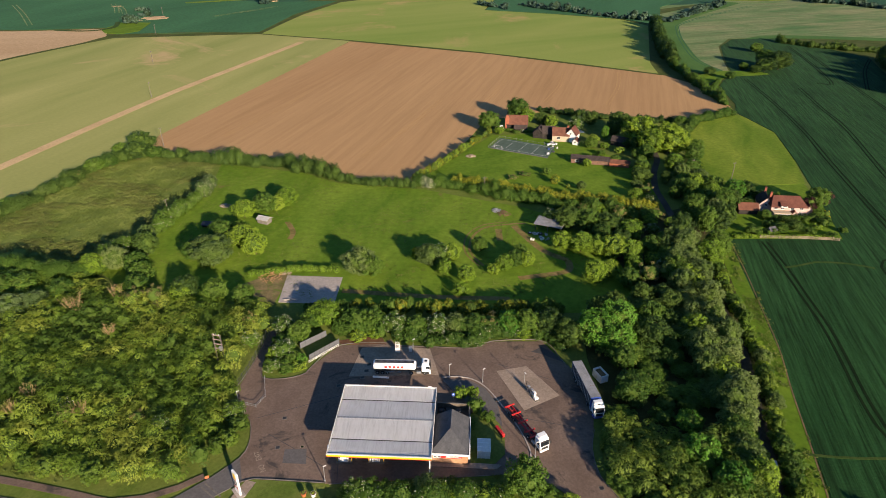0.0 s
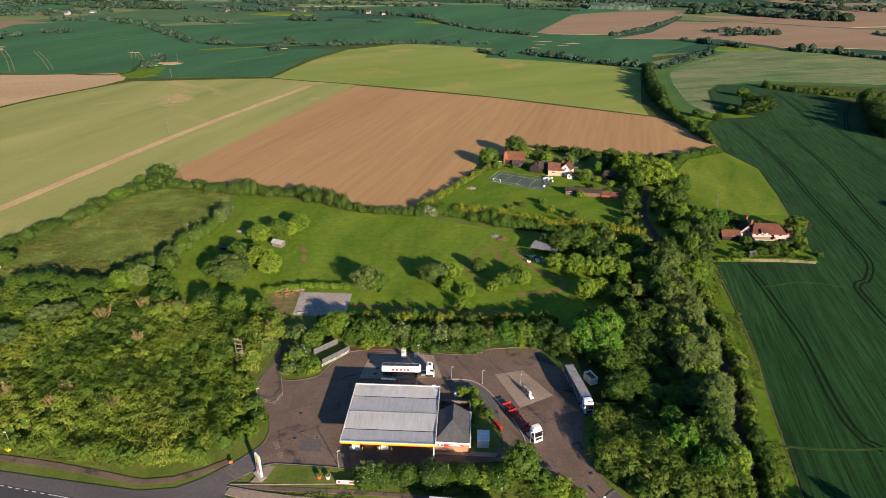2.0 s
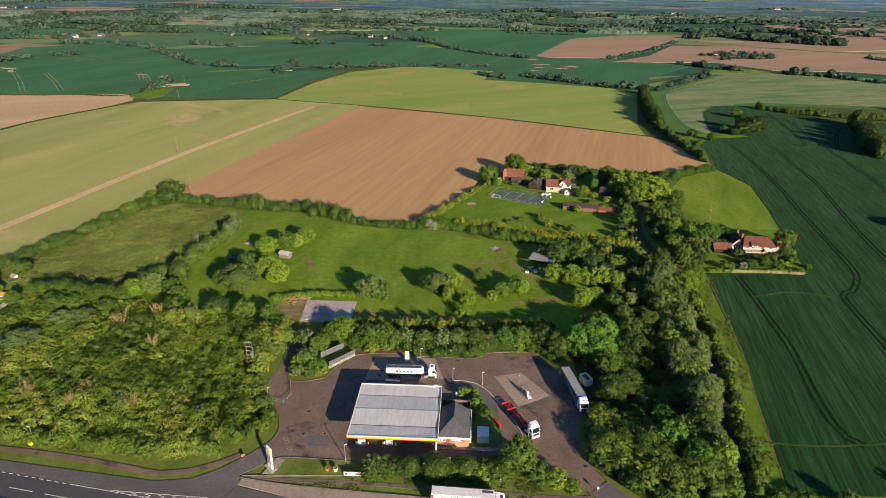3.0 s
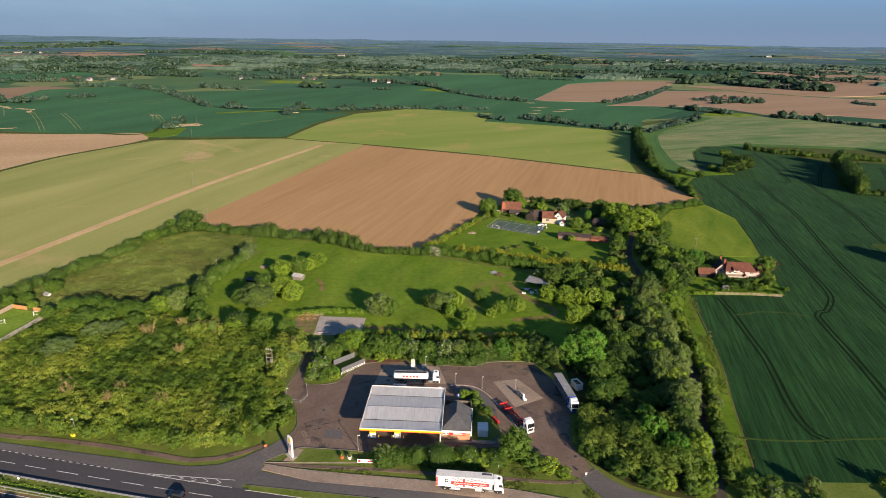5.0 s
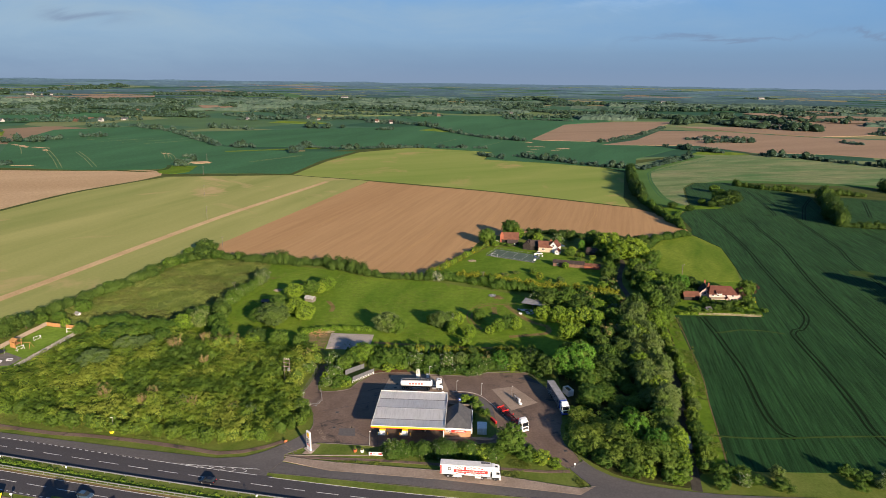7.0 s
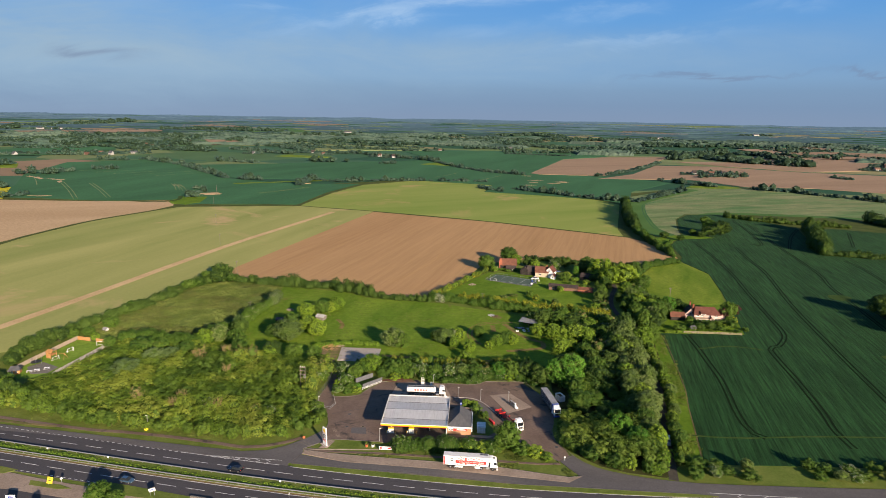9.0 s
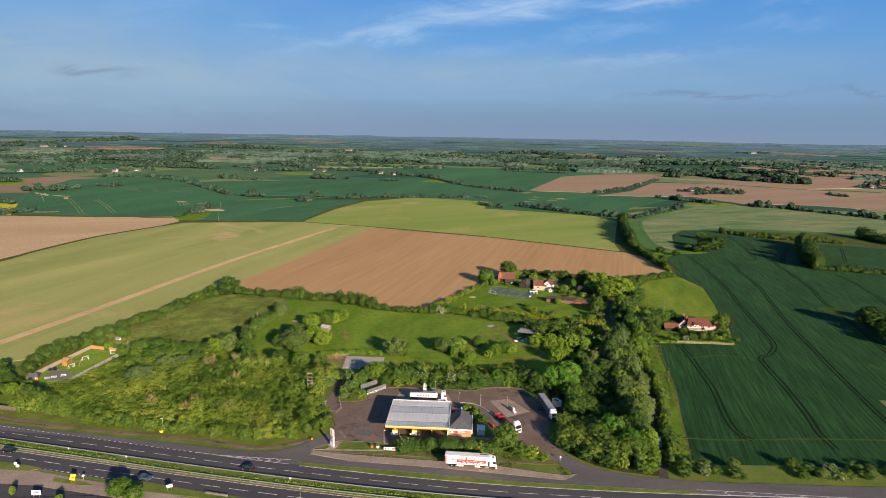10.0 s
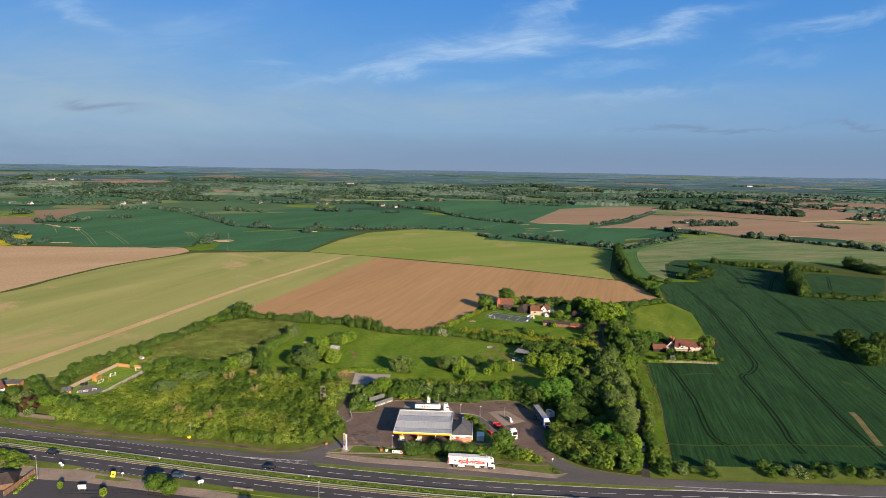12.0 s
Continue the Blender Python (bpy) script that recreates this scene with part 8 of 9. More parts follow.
def box_lorry():
    t = thing("articulated_lorry", "white supermarket articulated lorry with red flag graphics", "lorry", pose(0.1, 1.28, 0.22, 0, 0, -5.0))
    tr = part("trailer_box", boxes((6.8, 0, 2.62, 13.6, 2.5, 2.9), bevel=0.05), M["white"], t, "white refrigerated trailer box")
    part("roof_edge", boxes((6.8, 0, 4.09, 13.5, 2.4, 0.05)), M["offwhite"], t, "pale grey trailer roof")
    part("roof_vent", boxes((12.2, 0.55, 4.12, 2.4, 0.7, 0.06)), M["slate"], t)
    part("underframe", boxes((6.4, 0, 1.02, 12.6, 1.1, 0.26), (4.6, 0, 0.75, 3.6, 2.2, 0.1)), M["black"], t)
    part("fridge_unit", boxes((13.85, 0, 3.2, 0.5, 2.0, 1.4), bevel=0.06), M["offwhite"], t)
    for s in (-1, 1):
        y = s * 1.262
        part("red_rear_stripe", boxes((0.28, y, 2.6, 0.4, 0.02, 2.6)), M["red"], tr)
        part("logo_panel", boxes((2.6, y, 2.9, 0.8, 0.02, 0.9)), M["black"], tr, "square black emblem")
        part("logo_mark", boxes((2.6, y + s * 0.012, 2.95, 0.45, 0.02, 0.4)), M["white"], tr)
        part("round_mark", boxes((1.2, y, 2.95, 0.7, 0.02, 0.3)), M["offwhite"], tr)
        part("flag_band", boxes((8.3, y, 2.4, 9.2, 0.02, 0.95)), M["red"], tr, "broad red flag band")
        part("flag_upright", boxes((6.8, y + s * 0.002, 2.65, 0.5, 0.02, 2.3)), M["red"], tr)
        for q, (fx, fz, an, mat) in enumerate(((4.9, 3.35, 24, "red"), (9.2, 3.45, -22, "red"), (11.2, 3.4, 16, "red"), (10.6, 1.7, 20, "red"), (5.2, 1.75, -18, "red"), (8.2, 3.6, -25, "slate"), (5.9, 3.6, 25, "slate"), (9.4, 1.6, 14, "slate"))):
            part("flag_ray", box(bmesh.new(), fx, y - s * 0.0008 * (q + 1), fz, 2.0, 0.02, 0.18, 0.0, pose(0, 0, 0, 0, an, 0)), M[mat], tr)
        m = pose(8.3, y + s * 0.02, 2.4, 90, 0, 0 if s < 0 else 180)
        letters("Championing Great British Quality", 0.56, m, "white", tr)
    cab(t, 16.35, "white")
    part("wind_deflector", boxes((14.3, 0, 3.75, 0.9, 2.0, 0.5), bevel=0.12), M["white"], t)
    part("side_skirt", boxes((4.8, -1.2, 0.75, 2.2, 0.05, 0.55)), M["white"], t)
    part("side_skirt", boxes((10.3, -1.2, 0.75, 1.6, 0.05, 0.55)), M["white"], t)
    trailer_wheels(t, (2.2, 3.5, 4.8))
    for s in (-1, 1):
        part("tail_light", boxes((-0.03, s * 1.0, 1.25, 0.06, 0.35, 0.14)), M["red"], t)


box_lorry()


def tanker():
    t = thing("tanker_lorry", "white articulated fuel tanker with red lettering bars", "lorry", pose(-14.3, 49.9, 0.15, 0, 0, -1.0))
    bm = bmesh.new()
    ring = []
    for x, k in ((0.0, 0.72), (0.25, 1.0), (10.6, 1.0), (11.0, 0.72)):
        ring.append([bm.verts.new((x, k * 1.22 * math.copysign(abs(math.cos(a)) ** 0.7, math.cos(a)), 2.25 + k * 0.98 * math.copysign(abs(math.sin(a)) ** 0.7, math.sin(a)))) for a in (2 * math.pi * i / 20 for i in range(20))])
    for u, v in zip(ring, ring[1:]):
        for i in range(20):
            bm.faces.new((u[i], u[(i + 1) % 20], v[(i + 1) % 20], v[i]))
    bm.faces.new(ring[0]), bm.faces.new(ring[-1])
    bmesh.ops.recalc_face_normals(bm, faces=bm.faces[:])
    tk = part("tank", bm, M["white"], t, "white rounded fuel tank", True)
    for s in (-1, 1):
        part("top_rail", rods(((0.4, s * 0.7, 3.35), (10.4, s * 0.7, 3.35), 0.04), *[((x, s * 0.7, 3.05), (x, s * 0.7, 3.36), 0.03) for x in np.arange(0.4, 10.5, 1.25)]), M["steel"], t)
        for k, (x, w) in enumerate(((3.3, 0.62), (4.35, 0.62), (5.45, 0.62), (6.5, 0.55), (7.5, 0.62))):
            lt = boxes((x, s * 1.225, 2.4, w, 0.03, 0.62))
            if k % 2 == 0:
                box(lt, x, s * 1.235, 2.4, w * 0.45, 0.03, 0.2)
            part("lettering_bar", lt, M["red"], tk, "red plain lettering bar")
        part("side_guard", boxes((5.2, s * 1.15, 0.85, 4.0, 0.06, 0.5)), M["steel"], t)
    for x in np.arange(1.2, 10.4, 1.8):
        part("manlid", rods(((x, 0, 3.2), (x, 0, 3.34), 0.32), seg=12), M["black"], t)
    part("walkway", boxes((5.4, 0, 3.24, 10.0, 1.0, 0.05)), M["slate"], t)
    part("underframe", boxes((5.5, 0, 1.05, 10.4, 1.0, 0.3)), M["black"], t)
    part("mudguard", boxes((2.4, 0, 1.12, 4.2, 2.35, 0.08), bevel=0.03), M["black"], t)
    trailer_wheels(t, (1.1, 2.4, 3.7))
    cab(t, 14.7, "white")


tanker()


def skeleton_lorry():
    t = thing("container_lorry", "white lorry tractor with an empty red skeletal trailer", "lorry", pose(19.3, 36.4, 0.13, 0, 0, -63.5))
    for s in (-1, 1):
        part("main_beam", boxes((5.6, s * 0.5, 1.15, 11.0, 0.18, 0.35)), M["deepred"], t)
    for x in (0.3, 3.2, 6.2, 9.2, 11.0):
        part("bolster", boxes((x, 0, 1.34, 0.3, 2.45, 0.22)), M["red"], t)
        for s in (-1, 1):
            part("twist_lock", boxes((x, s * 1.15, 1.5, 0.26, 0.2, 0.14)), M["red"], t)
    for x in (1.8, 4.6, 7.6, 10.2):
        part("cross_member", boxes((x, 0, 1.12, 0.12, 1.0, 0.2)), M["deepred"], t)
    for a, b in ((3.2, 6.2), (6.2, 3.2)):
        part("brace", rods(((a, -0.5, 1.3), (b, 0.5, 1.3), 0.05)), M["red"], t)
    for s in (-1, 1):
        part("mudguard", boxes((2.6, s * 1.02, 1.08, 3.9, 0.5, 0.06)), M["black"], t)
        part("landing_leg", boxes((8.2, s * 0.8, 0.6, 0.14, 0.14, 0.9)), M["deepred"], t)
    part("rear_bumper", boxes((0.05, 0, 0.85, 0.12, 2.4, 0.25)), M["red"], t)
    trailer_wheels(t, (1.3, 2.6, 3.9))
    cab(t, 14.9, "white")
    part("wind_deflector", boxes((13.4, 0, 3.85, 1.3, 2.1, 0.45), bevel=0.12), M["white"], t)


skeleton_lorry()


def curtain_lorry():
    t = thing("curtain_side_lorry", "grey-roofed curtain-sided trailer with a white and blue tractor", "lorry", pose(37.7, 49.6, 0.13, 0, 0, -81.5))
    part("trailer_roof", boxes((6.8, 0, 3.98, 13.6, 2.5, 0.08), bevel=0.02), M["tin"], t, "pale grey trailer roof")
    tb = part("curtain", boxes((6.8, 0, 2.55, 13.5, 2.44, 2.78), bevel=0.03), M["slate"], t, "dark grey side curtain")
    for x in np.arange(0.6, 13.4, 0.9):
        part("strap", boxes((x, -1.24, 2.5, 0.07, 0.02, 2.7), (x, 1.24, 2.5, 0.07, 0.02, 2.7)), M["offwhite"], tb)
    for x in np.arange(1.2, 13.2, 1.2):
        part("roof_bow", boxes((x, 0, 4.025, 0.06, 2.4, 0.02)), M["tin"], t)
    part("headboard", boxes((13.62, 0, 2.6, 0.08, 2.5, 2.9)), M["blue"], t)
    part("underframe", boxes((6.4, 0, 1.0, 12.6, 1.1, 0.26)), M["black"], t)
    trailer_wheels(t, (2.2, 3.5, 4.8))
    cab(t, 16.6, "white", "glass", "blue")
    part("wind_deflector", boxes((14.9, 0, 3.8, 1.2, 2.2, 0.5), bevel=0.12), M["white"], t)


curtain_lorry()


def car(m, paint_mat, label, high=1.45, long=4.3, van=False):
    """A small car or van, facing +x, its middle at the origin."""
    t = thing("van" if van else "car", label, "van" if van else "car", m)
    h, L = high, long / 2
    lower = [(-L, 0.35), (-L + 0.05, 0.85), (L - 0.95, 0.95), (L - 0.1, 0.75), (L, 0.35)]
    roof = [(-L + 0.12, 0.85), (-L + (0.12 if van else 0.5), h), (L - (1.5 if van else 2.0), h), (L - 0.95, 0.95)]

    def loft(prof, w0, w1, top):
        bm = bmesh.new()
        sides = []
        for s in (-1, 1):
            sides.append([bm.verts.new((x, s * (w1 if z > 1.0 and top else w0), z)) for x, z in prof])
        bm.faces.new(sides[0]), bm.faces.new(sides[1])
        for i in range(len(prof)):
            j = (i + 1) % len(prof)
            bm.faces.new((sides[0][i], sides[0][j], sides[1][j], sides[1][i]))
        bmesh.ops.recalc_face_normals(bm, faces=bm.faces[:])
        bmesh.ops.bevel(bm, geom=[e for e in bm.edges if e.calc_face_angle(0) > 0.5], offset=0.06, segments=2, affect="EDGES")
        return bm
    body = part("body", loft(lower, 0.88, 0.88, False), M[paint_mat], t)
    part("cabin", loft(roof, 0.84, 0.68, True), M[paint_mat if van else "glass"], t, "" if van else "dark tinted glass")
    part("roof_panel", boxes(((-0.55 if not van else -0.4), 0, h + 0.005, long * (0.36 if not van else 0.5), 1.22, 0.05), bevel=0.02), M[paint_mat], t)
    ws = box(bmesh.new(), L - (1.22 if van else 1.45), 0, h * 0.84, 0.06, 1.3, 0.62, 0.0, pose(0, 0, 0, 0, -38 if van else -56, 0))
    part("windscreen", ws, M["glass"], t)
    for s in (-1, 1):
        part("headlight", boxes((L - 0.06, s * 0.64, 0.66, 0.12, 0.32, 0.14), bevel=0.03), M["rim"], body)
        part("tail_light", boxes((-L + 0.03, s * 0.7, 0.8, 0.08, 0.22, 0.2)), M["red"], body)
        for wx in (-L + 0.8, L - 0.85):
            wheel(t, wx, s * 0.8, 0.32, 0.2)
    return t


M["car_dark"] = paint("dark_car_paint", (0.012, 0.014, 0.020), 0.25, 0.2)
M["car_blue"] = paint("blue_car_paint", (0.06, 0.11, 0.17), 0.25, 0.3)
M["car_silver"] = paint("silver_car_paint", (0.42, 0.44, 0.46), 0.3, 0.5)
car(pose(-61.5, road_y(-61.5) - 1.9, 0.21, 0, 0, 168), "car_dark", "dark hatchback car driving on the dual carriageway", 1.5, 4.2)
car(pose(-141.5, road_y(-141.5) - 10.6, 0.21, 0, 0, -11), "car_dark", "black estate car driving on the dual carriageway", 1.6, 4.6)
car(pose(-90.3, road_y(-90.3) - 14.2, 0.21, 0, 0, -11), "car_blue", "blue hatchback car driving on the dual carriageway", 1.45, 4.1)
car(pose(73.6, 17.2, 0.17, 0, 0, -105), "car_silver", "white pickup van parked in the shaded lane", 1.9, 5.0, True)
car(pose(76.5, 244.5, 0.15, 0, 0, 20), "car_blue", "blue car parked beside the cottage", 1.5, 4.3)
car(pose(59.0, 225.2, 0.16, 0, 0, -15), "white", "white car parked beside the court", 1.5, 4.3)
car(pose(-7.5, 78.6, 0.14, 0, 0, 8), "car_silver", "pale van parked behind the evergreen row", 1.8, 4.4, True)


# ---------- houses and farm buildings ----------
house("farmhouse", "old brick house with an orange tiled roof", pose(43.2, 251.5, 0.13, 0, 0, -4), 11, 6.6, 3.6, 7.4, "darkwood", "tile_orange", (0, 0), ((1.2, 2.2, 1.0, 1.0), (3.6, 2.2, 1.0, 1.0)), doors=((2.4, "white"),))
t = thing("brick_stack", "tall red brick chimney stack on a house end", "chimney", pose(37.6, 249.4, 0.13))
part("shaft", boxes((0, 0, 3.4, 2.2, 1.6, 6.8), (0, 0, 7.4, 1.5, 1.2, 1.4), bevel=0.03), M["red_brick"], t)
part("cap", boxes((0, 0, 8.1, 1.7, 1.4, 0.18)), M["tile_orange"], t)
house("lean_to", "dark-roofed lean-to with a brick wall", pose(44.6, 246.4, 0.13, 0, 0, -4), 6.5, 3.0, 2.2, 3.6, "darkwood", "tile_dark", (0, 0), ((1.5, 1.3, 0.8, 0.7),), category="outbuilding")
house("black_barn", "black boarded barn with a dark tiled roof", pose(53.6, 238.6, 0.13, 0, 0, 72), 6.4, 5.4, 3.0, 5.4, "darkwood", "tile_dark", (0, 0), category="barn")
house("cottage_wing", "dark-roofed cottage wing joining the barn", pose(58.2, 237.4, 0.13, 0, 0, -6), 6.5, 6.0, 3.0, 6.0, "darkwood", "tile_dark", (0, 0))
house("cottage", "cream rendered cottage with an orange-brown tiled roof", pose(64.0, 233.2, 0.13, 0, 0, -9), 8.5, 6.2, 3.4, 6.5, "cream", "tile_orange", (0, 0), ((-1.2, 1.9, 1.7, 1.2),), chimneys=((3.4, 0.4, 5.6, 7.6, 1.0),))
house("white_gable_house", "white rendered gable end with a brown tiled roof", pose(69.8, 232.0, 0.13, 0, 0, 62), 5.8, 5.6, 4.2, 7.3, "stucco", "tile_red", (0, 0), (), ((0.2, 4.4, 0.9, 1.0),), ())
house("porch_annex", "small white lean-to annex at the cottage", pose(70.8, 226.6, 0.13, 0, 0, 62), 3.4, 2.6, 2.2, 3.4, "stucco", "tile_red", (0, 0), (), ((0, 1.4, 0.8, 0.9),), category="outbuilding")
house("garden_store", "low dark-roofed cart shed under trees", pose(93, 226, 0.13, 0, 0, -30), 8, 5, 2.4, 4.2, "darkwood", "tile_dark", (0, 0), category="outbuilding")
# duller brown brick than the stable end: the wall's shade as colour
house("long_stable", "long low brick stable, wall browned for shade, dark roof", pose(72.6, 200.6, 0.13, 0, 0, -13), 17.5, 4.6, 2.3, 3.4, "farbrick", "tile_dark", (0, 0), ((-6, 1.3, 1.4, 1.0), (-2, 1.3, 1.0, 0.9)), category="stable")
house("stable_end", "low red brick stable with a pinkish tiled roof", pose(85.4, 196.6, 0.13, 0, 0, -13), 9, 3.6, 1.9, 2.8, "red_brick", "tile_orange", (0, 0), category="stable")
house("garden_tent", "small white garden tent beside the hedge", pose(33.5, 247.6, 0.13, 0, 0, 20), 3.0, 2.6, 1.8, 2.6, "white", "white", (0, 0), category="tent")
# pink farmhouse
house("pink_farmhouse", "pale pink farmhouse with a red tiled hipped roof", pose(138.4, 147.0, 0.13, 0, 0, -4), 13.5, 6.8, 4.0, 7.0, "pink", "tile_red", (1.4, 2.6), ((-5.0, 3.2, 1.3, 0.9), (-2.6, 3.2, 1.3, 0.9), (1.2, 3.1, 1.4, 0.9), (4.6, 3.2, 1.4, 0.9), (-5, 1.2, 1.2, 1.1), (4.4, 1.2, 1.2, 1.1)), doors=((1.0, "darkwood"),), chimneys=((-6.4, 0.6, 6.0, 8.1, 0.8),))
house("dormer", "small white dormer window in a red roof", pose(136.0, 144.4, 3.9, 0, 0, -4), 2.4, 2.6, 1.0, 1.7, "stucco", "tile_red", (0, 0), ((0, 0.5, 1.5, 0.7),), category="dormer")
t = thing("conservatory", "pale glazed conservatory with cream roof", "conservatory", pose(134.8, 142.4, 0.13, 0, 0, -4))
part("frame", boxes((0, 0, 1.1, 6.4, 2.6, 2.2), bevel=0.02), M["cream"], t)
part("roof", boxes((0, 0, 2.25, 6.7, 2.9, 0.12)), M["cream"], t)
for x in (-2.5, -1.25, 0, 1.25, 2.5):
    window(t, pose(x, -1.33, 1.25), 1.0, 1.3)
house("farmhouse_wing", "pink gabled wing with dark tiles and chimney", pose(131.8, 151.0, 0.13, 0, 0, 74), 7.5, 5.2, 3.2, 6.2, "pink", "tile_dark", (0, 0), (), ((0, 3.0, 0.9, 1.1), (1.2, 1.2, 0.9, 1.1)), chimneys=((2.8, 0, 5.6, 7.9, 0.9),))
house("farmhouse_annex", "small annex with a red tiled roof", pose(146.4, 145.8, 0.13, 0, 0, 78), 4.2, 4.0, 2.2, 4.4, "pink", "tile_red", (0, 0))
house("door_porch", "small gabled red-tiled porch", pose(139.8, 142.8, 0.13, 0, 0, 86), 1.6, 1.8, 2.0, 2.8, "pink", "tile_red", (0, 0), category="porch")
house("brick_outhouse", "orange-tiled brick outhouse beside trees", pose(123.4, 147.0, 0.13, 0, 0, -4), 7.2, 4.2, 2.2, 4.0, "darkwood", "tile_orange", (0, 0), category="outbuilding")
house("garden_shed", "small grey-green garden shed", pose(124.6, 128.6, 0.13, 0, 0, 20), 2.6, 2.2, 1.9, 2.7, "timber", "slate", (0, 0), category="shed")
# pasture sheds
house("tin_shed", "grey tin-roofed field shed with weathered walls", pose(-64.4, 135.6, 0.13, 0, 0, -22), 4.4, 3.0, 1.9, 2.6, "weathered", "pale_tin", (0, 0), category="shed")
house("tarp_shelter", "low field shelter under grey-blue tarpaulin", pose(-83.5, 132.4, 0.13, 0, 0, -8), 6.0, 3.0, 1.1, 1.6, "darkwood", "slate", (0, 0), category="shelter")
t = thing("open_barn", "open-fronted pole barn with a grey tin roof", "barn", pose(43.2, 131.4, 0.13, 0, 0, -24))
for x in (-4.6, 0, 4.6):
    for y in (-2.8, 2.8):
        part("post", boxes((x, y, 1.3 + y * 0.05, 0.18, 0.18, 2.6 + y * 0.1)), M["pole"], t)
rf = box(bmesh.new(), 0, 0, 2.78, 10.6, 6.8, 0.1, 0.0, pose(0, 0, 0, 3.2, 0, 0))
part("roof", rf, M["tin"], t)
part("back_wall", boxes((0, 2.9, 1.35, 9.4, 0.1, 2.7)), M["darkwood"], t)
part("side_wall", boxes((4.7, 0, 1.3, 0.1, 5.6, 2.5)), M["darkwood"], t)
junk = random.Random(4)
for i in range(16):
    x, y = 36.5 + junk.uniform(-1.5, 6) , 126.5 - junk.uniform(-2, 5) * 0.9
    s = junk.uniform(0.5, 1.5)
    t = thing("farm_scrap", junk.choice(("pale weathered crate lying on the grass", "white plastic drum lying on the grass", "rusty sheet of scrap lying on the grass")), "scrap", pose(x, y, 0.13, 0, 0, junk.uniform(0, 180)))
    part("body", boxes((0, 0, s * 0.25, s, s * 0.6, s * 0.5), (s * 0.3, 0.1, s * 0.5, s * 0.3, s * 0.4, s * 0.25), bevel=0.04), M[junk.choice(("offwhite", "steel", "timber", "white", "black"))], t)
    part("lid", boxes((-0.1 * s, 0, s * 0.53, s * 0.5, s * 0.5, 0.05)), M[junk.choice(("offwhite", "tin"))], t)
def heap(x, y, r, h, mat, label, seed):
    """A loose heap of broken boards."""
    rg = random.Random(seed)
    t = thing("timber_heap", label, "heap", pose(x, y, 0.13))
    for i in range(64):
        a, q = rg.uniform(0, 6.28), rg.random() ** 0.6 * r
        b = box(bmesh.new(), math.cos(a) * q, math.sin(a) * q, h * (1 - q / r) * rg.uniform(0.3, 1) + 0.1, rg.uniform(0.4, 1.5), rg.uniform(0.10, 0.32), rg.uniform(0.05, 0.2), 0.0, pose(0, 0, 0, rg.uniform(-20, 20), rg.uniform(-25, 25), rg.uniform(0, 360)))
        part("board", b, M[mat], t)


heap(-52.0, 96.6, 4.2, 1.7, "cutwood", "heap of sawn orange-brown timber offcuts", 1)
heap(-48.5, 99.2, 2.4, 0.7, "timber", "heap of broken pale boards", 2)
heap(27.2, 144.4, 2.6, 1.0, "mud", "heap of brown rubble and old boards", 3)
heap(24.4, 147.0, 1.8, 0.6, "steel", "heap of grey scrap sheets", 4)
heap(16.6, 208, 2.2, 0.7, "timber", "heap of garden brushwood on the lawn", 5)
heap(-84, 150, 2, 0.5, "timber", "heap of broken pale boards", 6)
t = thing("concrete_block_row", "white concrete blocks lying on the slab", "blocks", pose(-43, 82.6, 0.16, 0, 0, 2))
for x in (-1.6, -0.5, 0.6, 1.7):
    part("block", boxes((x, 0, 0.2, 0.9, 0.45, 0.4), bevel=0.03), M["paleconc"], t)
# games court
sheet("games_court", [(26.3, 220.8), (33.2, 235.8), (59.6, 221.8), (53.6, 206.8)], 0.17, "court", "dark green tarmac games court", "court")
cx, cy, ca, sa = 43.2, 221.3, math.cos(radians(-27.5)), math.sin(radians(-27.5))
for u0, v0, u1, v1 in ((-14, -6.5, 14, -6.5), (-14, 6.5, 14, 6.5), (-14, -6.5, -14, 6.5), (14, -6.5, 14, 6.5), (0, -6.5, 0, 6.5), (-7, -5, -7, 5), (7, -5, 7, 5)):
    strip("court_line", [(cx + ca * u0 - sa * v0, cy + sa * u0 + ca * v0), (cx + ca * u1 - sa * v1, cy + sa * u1 + ca * v1)], 0.12, 0.18, "line", "white court line", "court line", 6, 0.01)
strip("court_edge", [(25.9, 220.6), (53.5, 206.2)], 0.5, 0.26, "kerb", "pale stone edge of the court", "kerb", 4, 0.2)


def goal(x, y, a, w=4.0, h=2.0, label="white football goal frame"):
    t = thing("football_goal", label, "goal", pose(x, y, 0.14, 0, 0, a), "goals")
    for s in (-1, 1):
        part("upright", rods(((s * w / 2, 0, 0), (s * w / 2, 0, h), 0.06)), M["white"], t)
        part("back_stay", rods(((s * w / 2, 0, h), (s * w / 2, 1.2, 0), 0.04)), M["white"], t)
    part("crossbar", rods(((-w / 2, 0, h), (w / 2, 0, h), 0.06)), M["white"], t)
    part("ground_bar", rods(((-w / 2, 1.2, 0.04), (w / 2, 1.2, 0.04), 0.04)), M["white"], t)


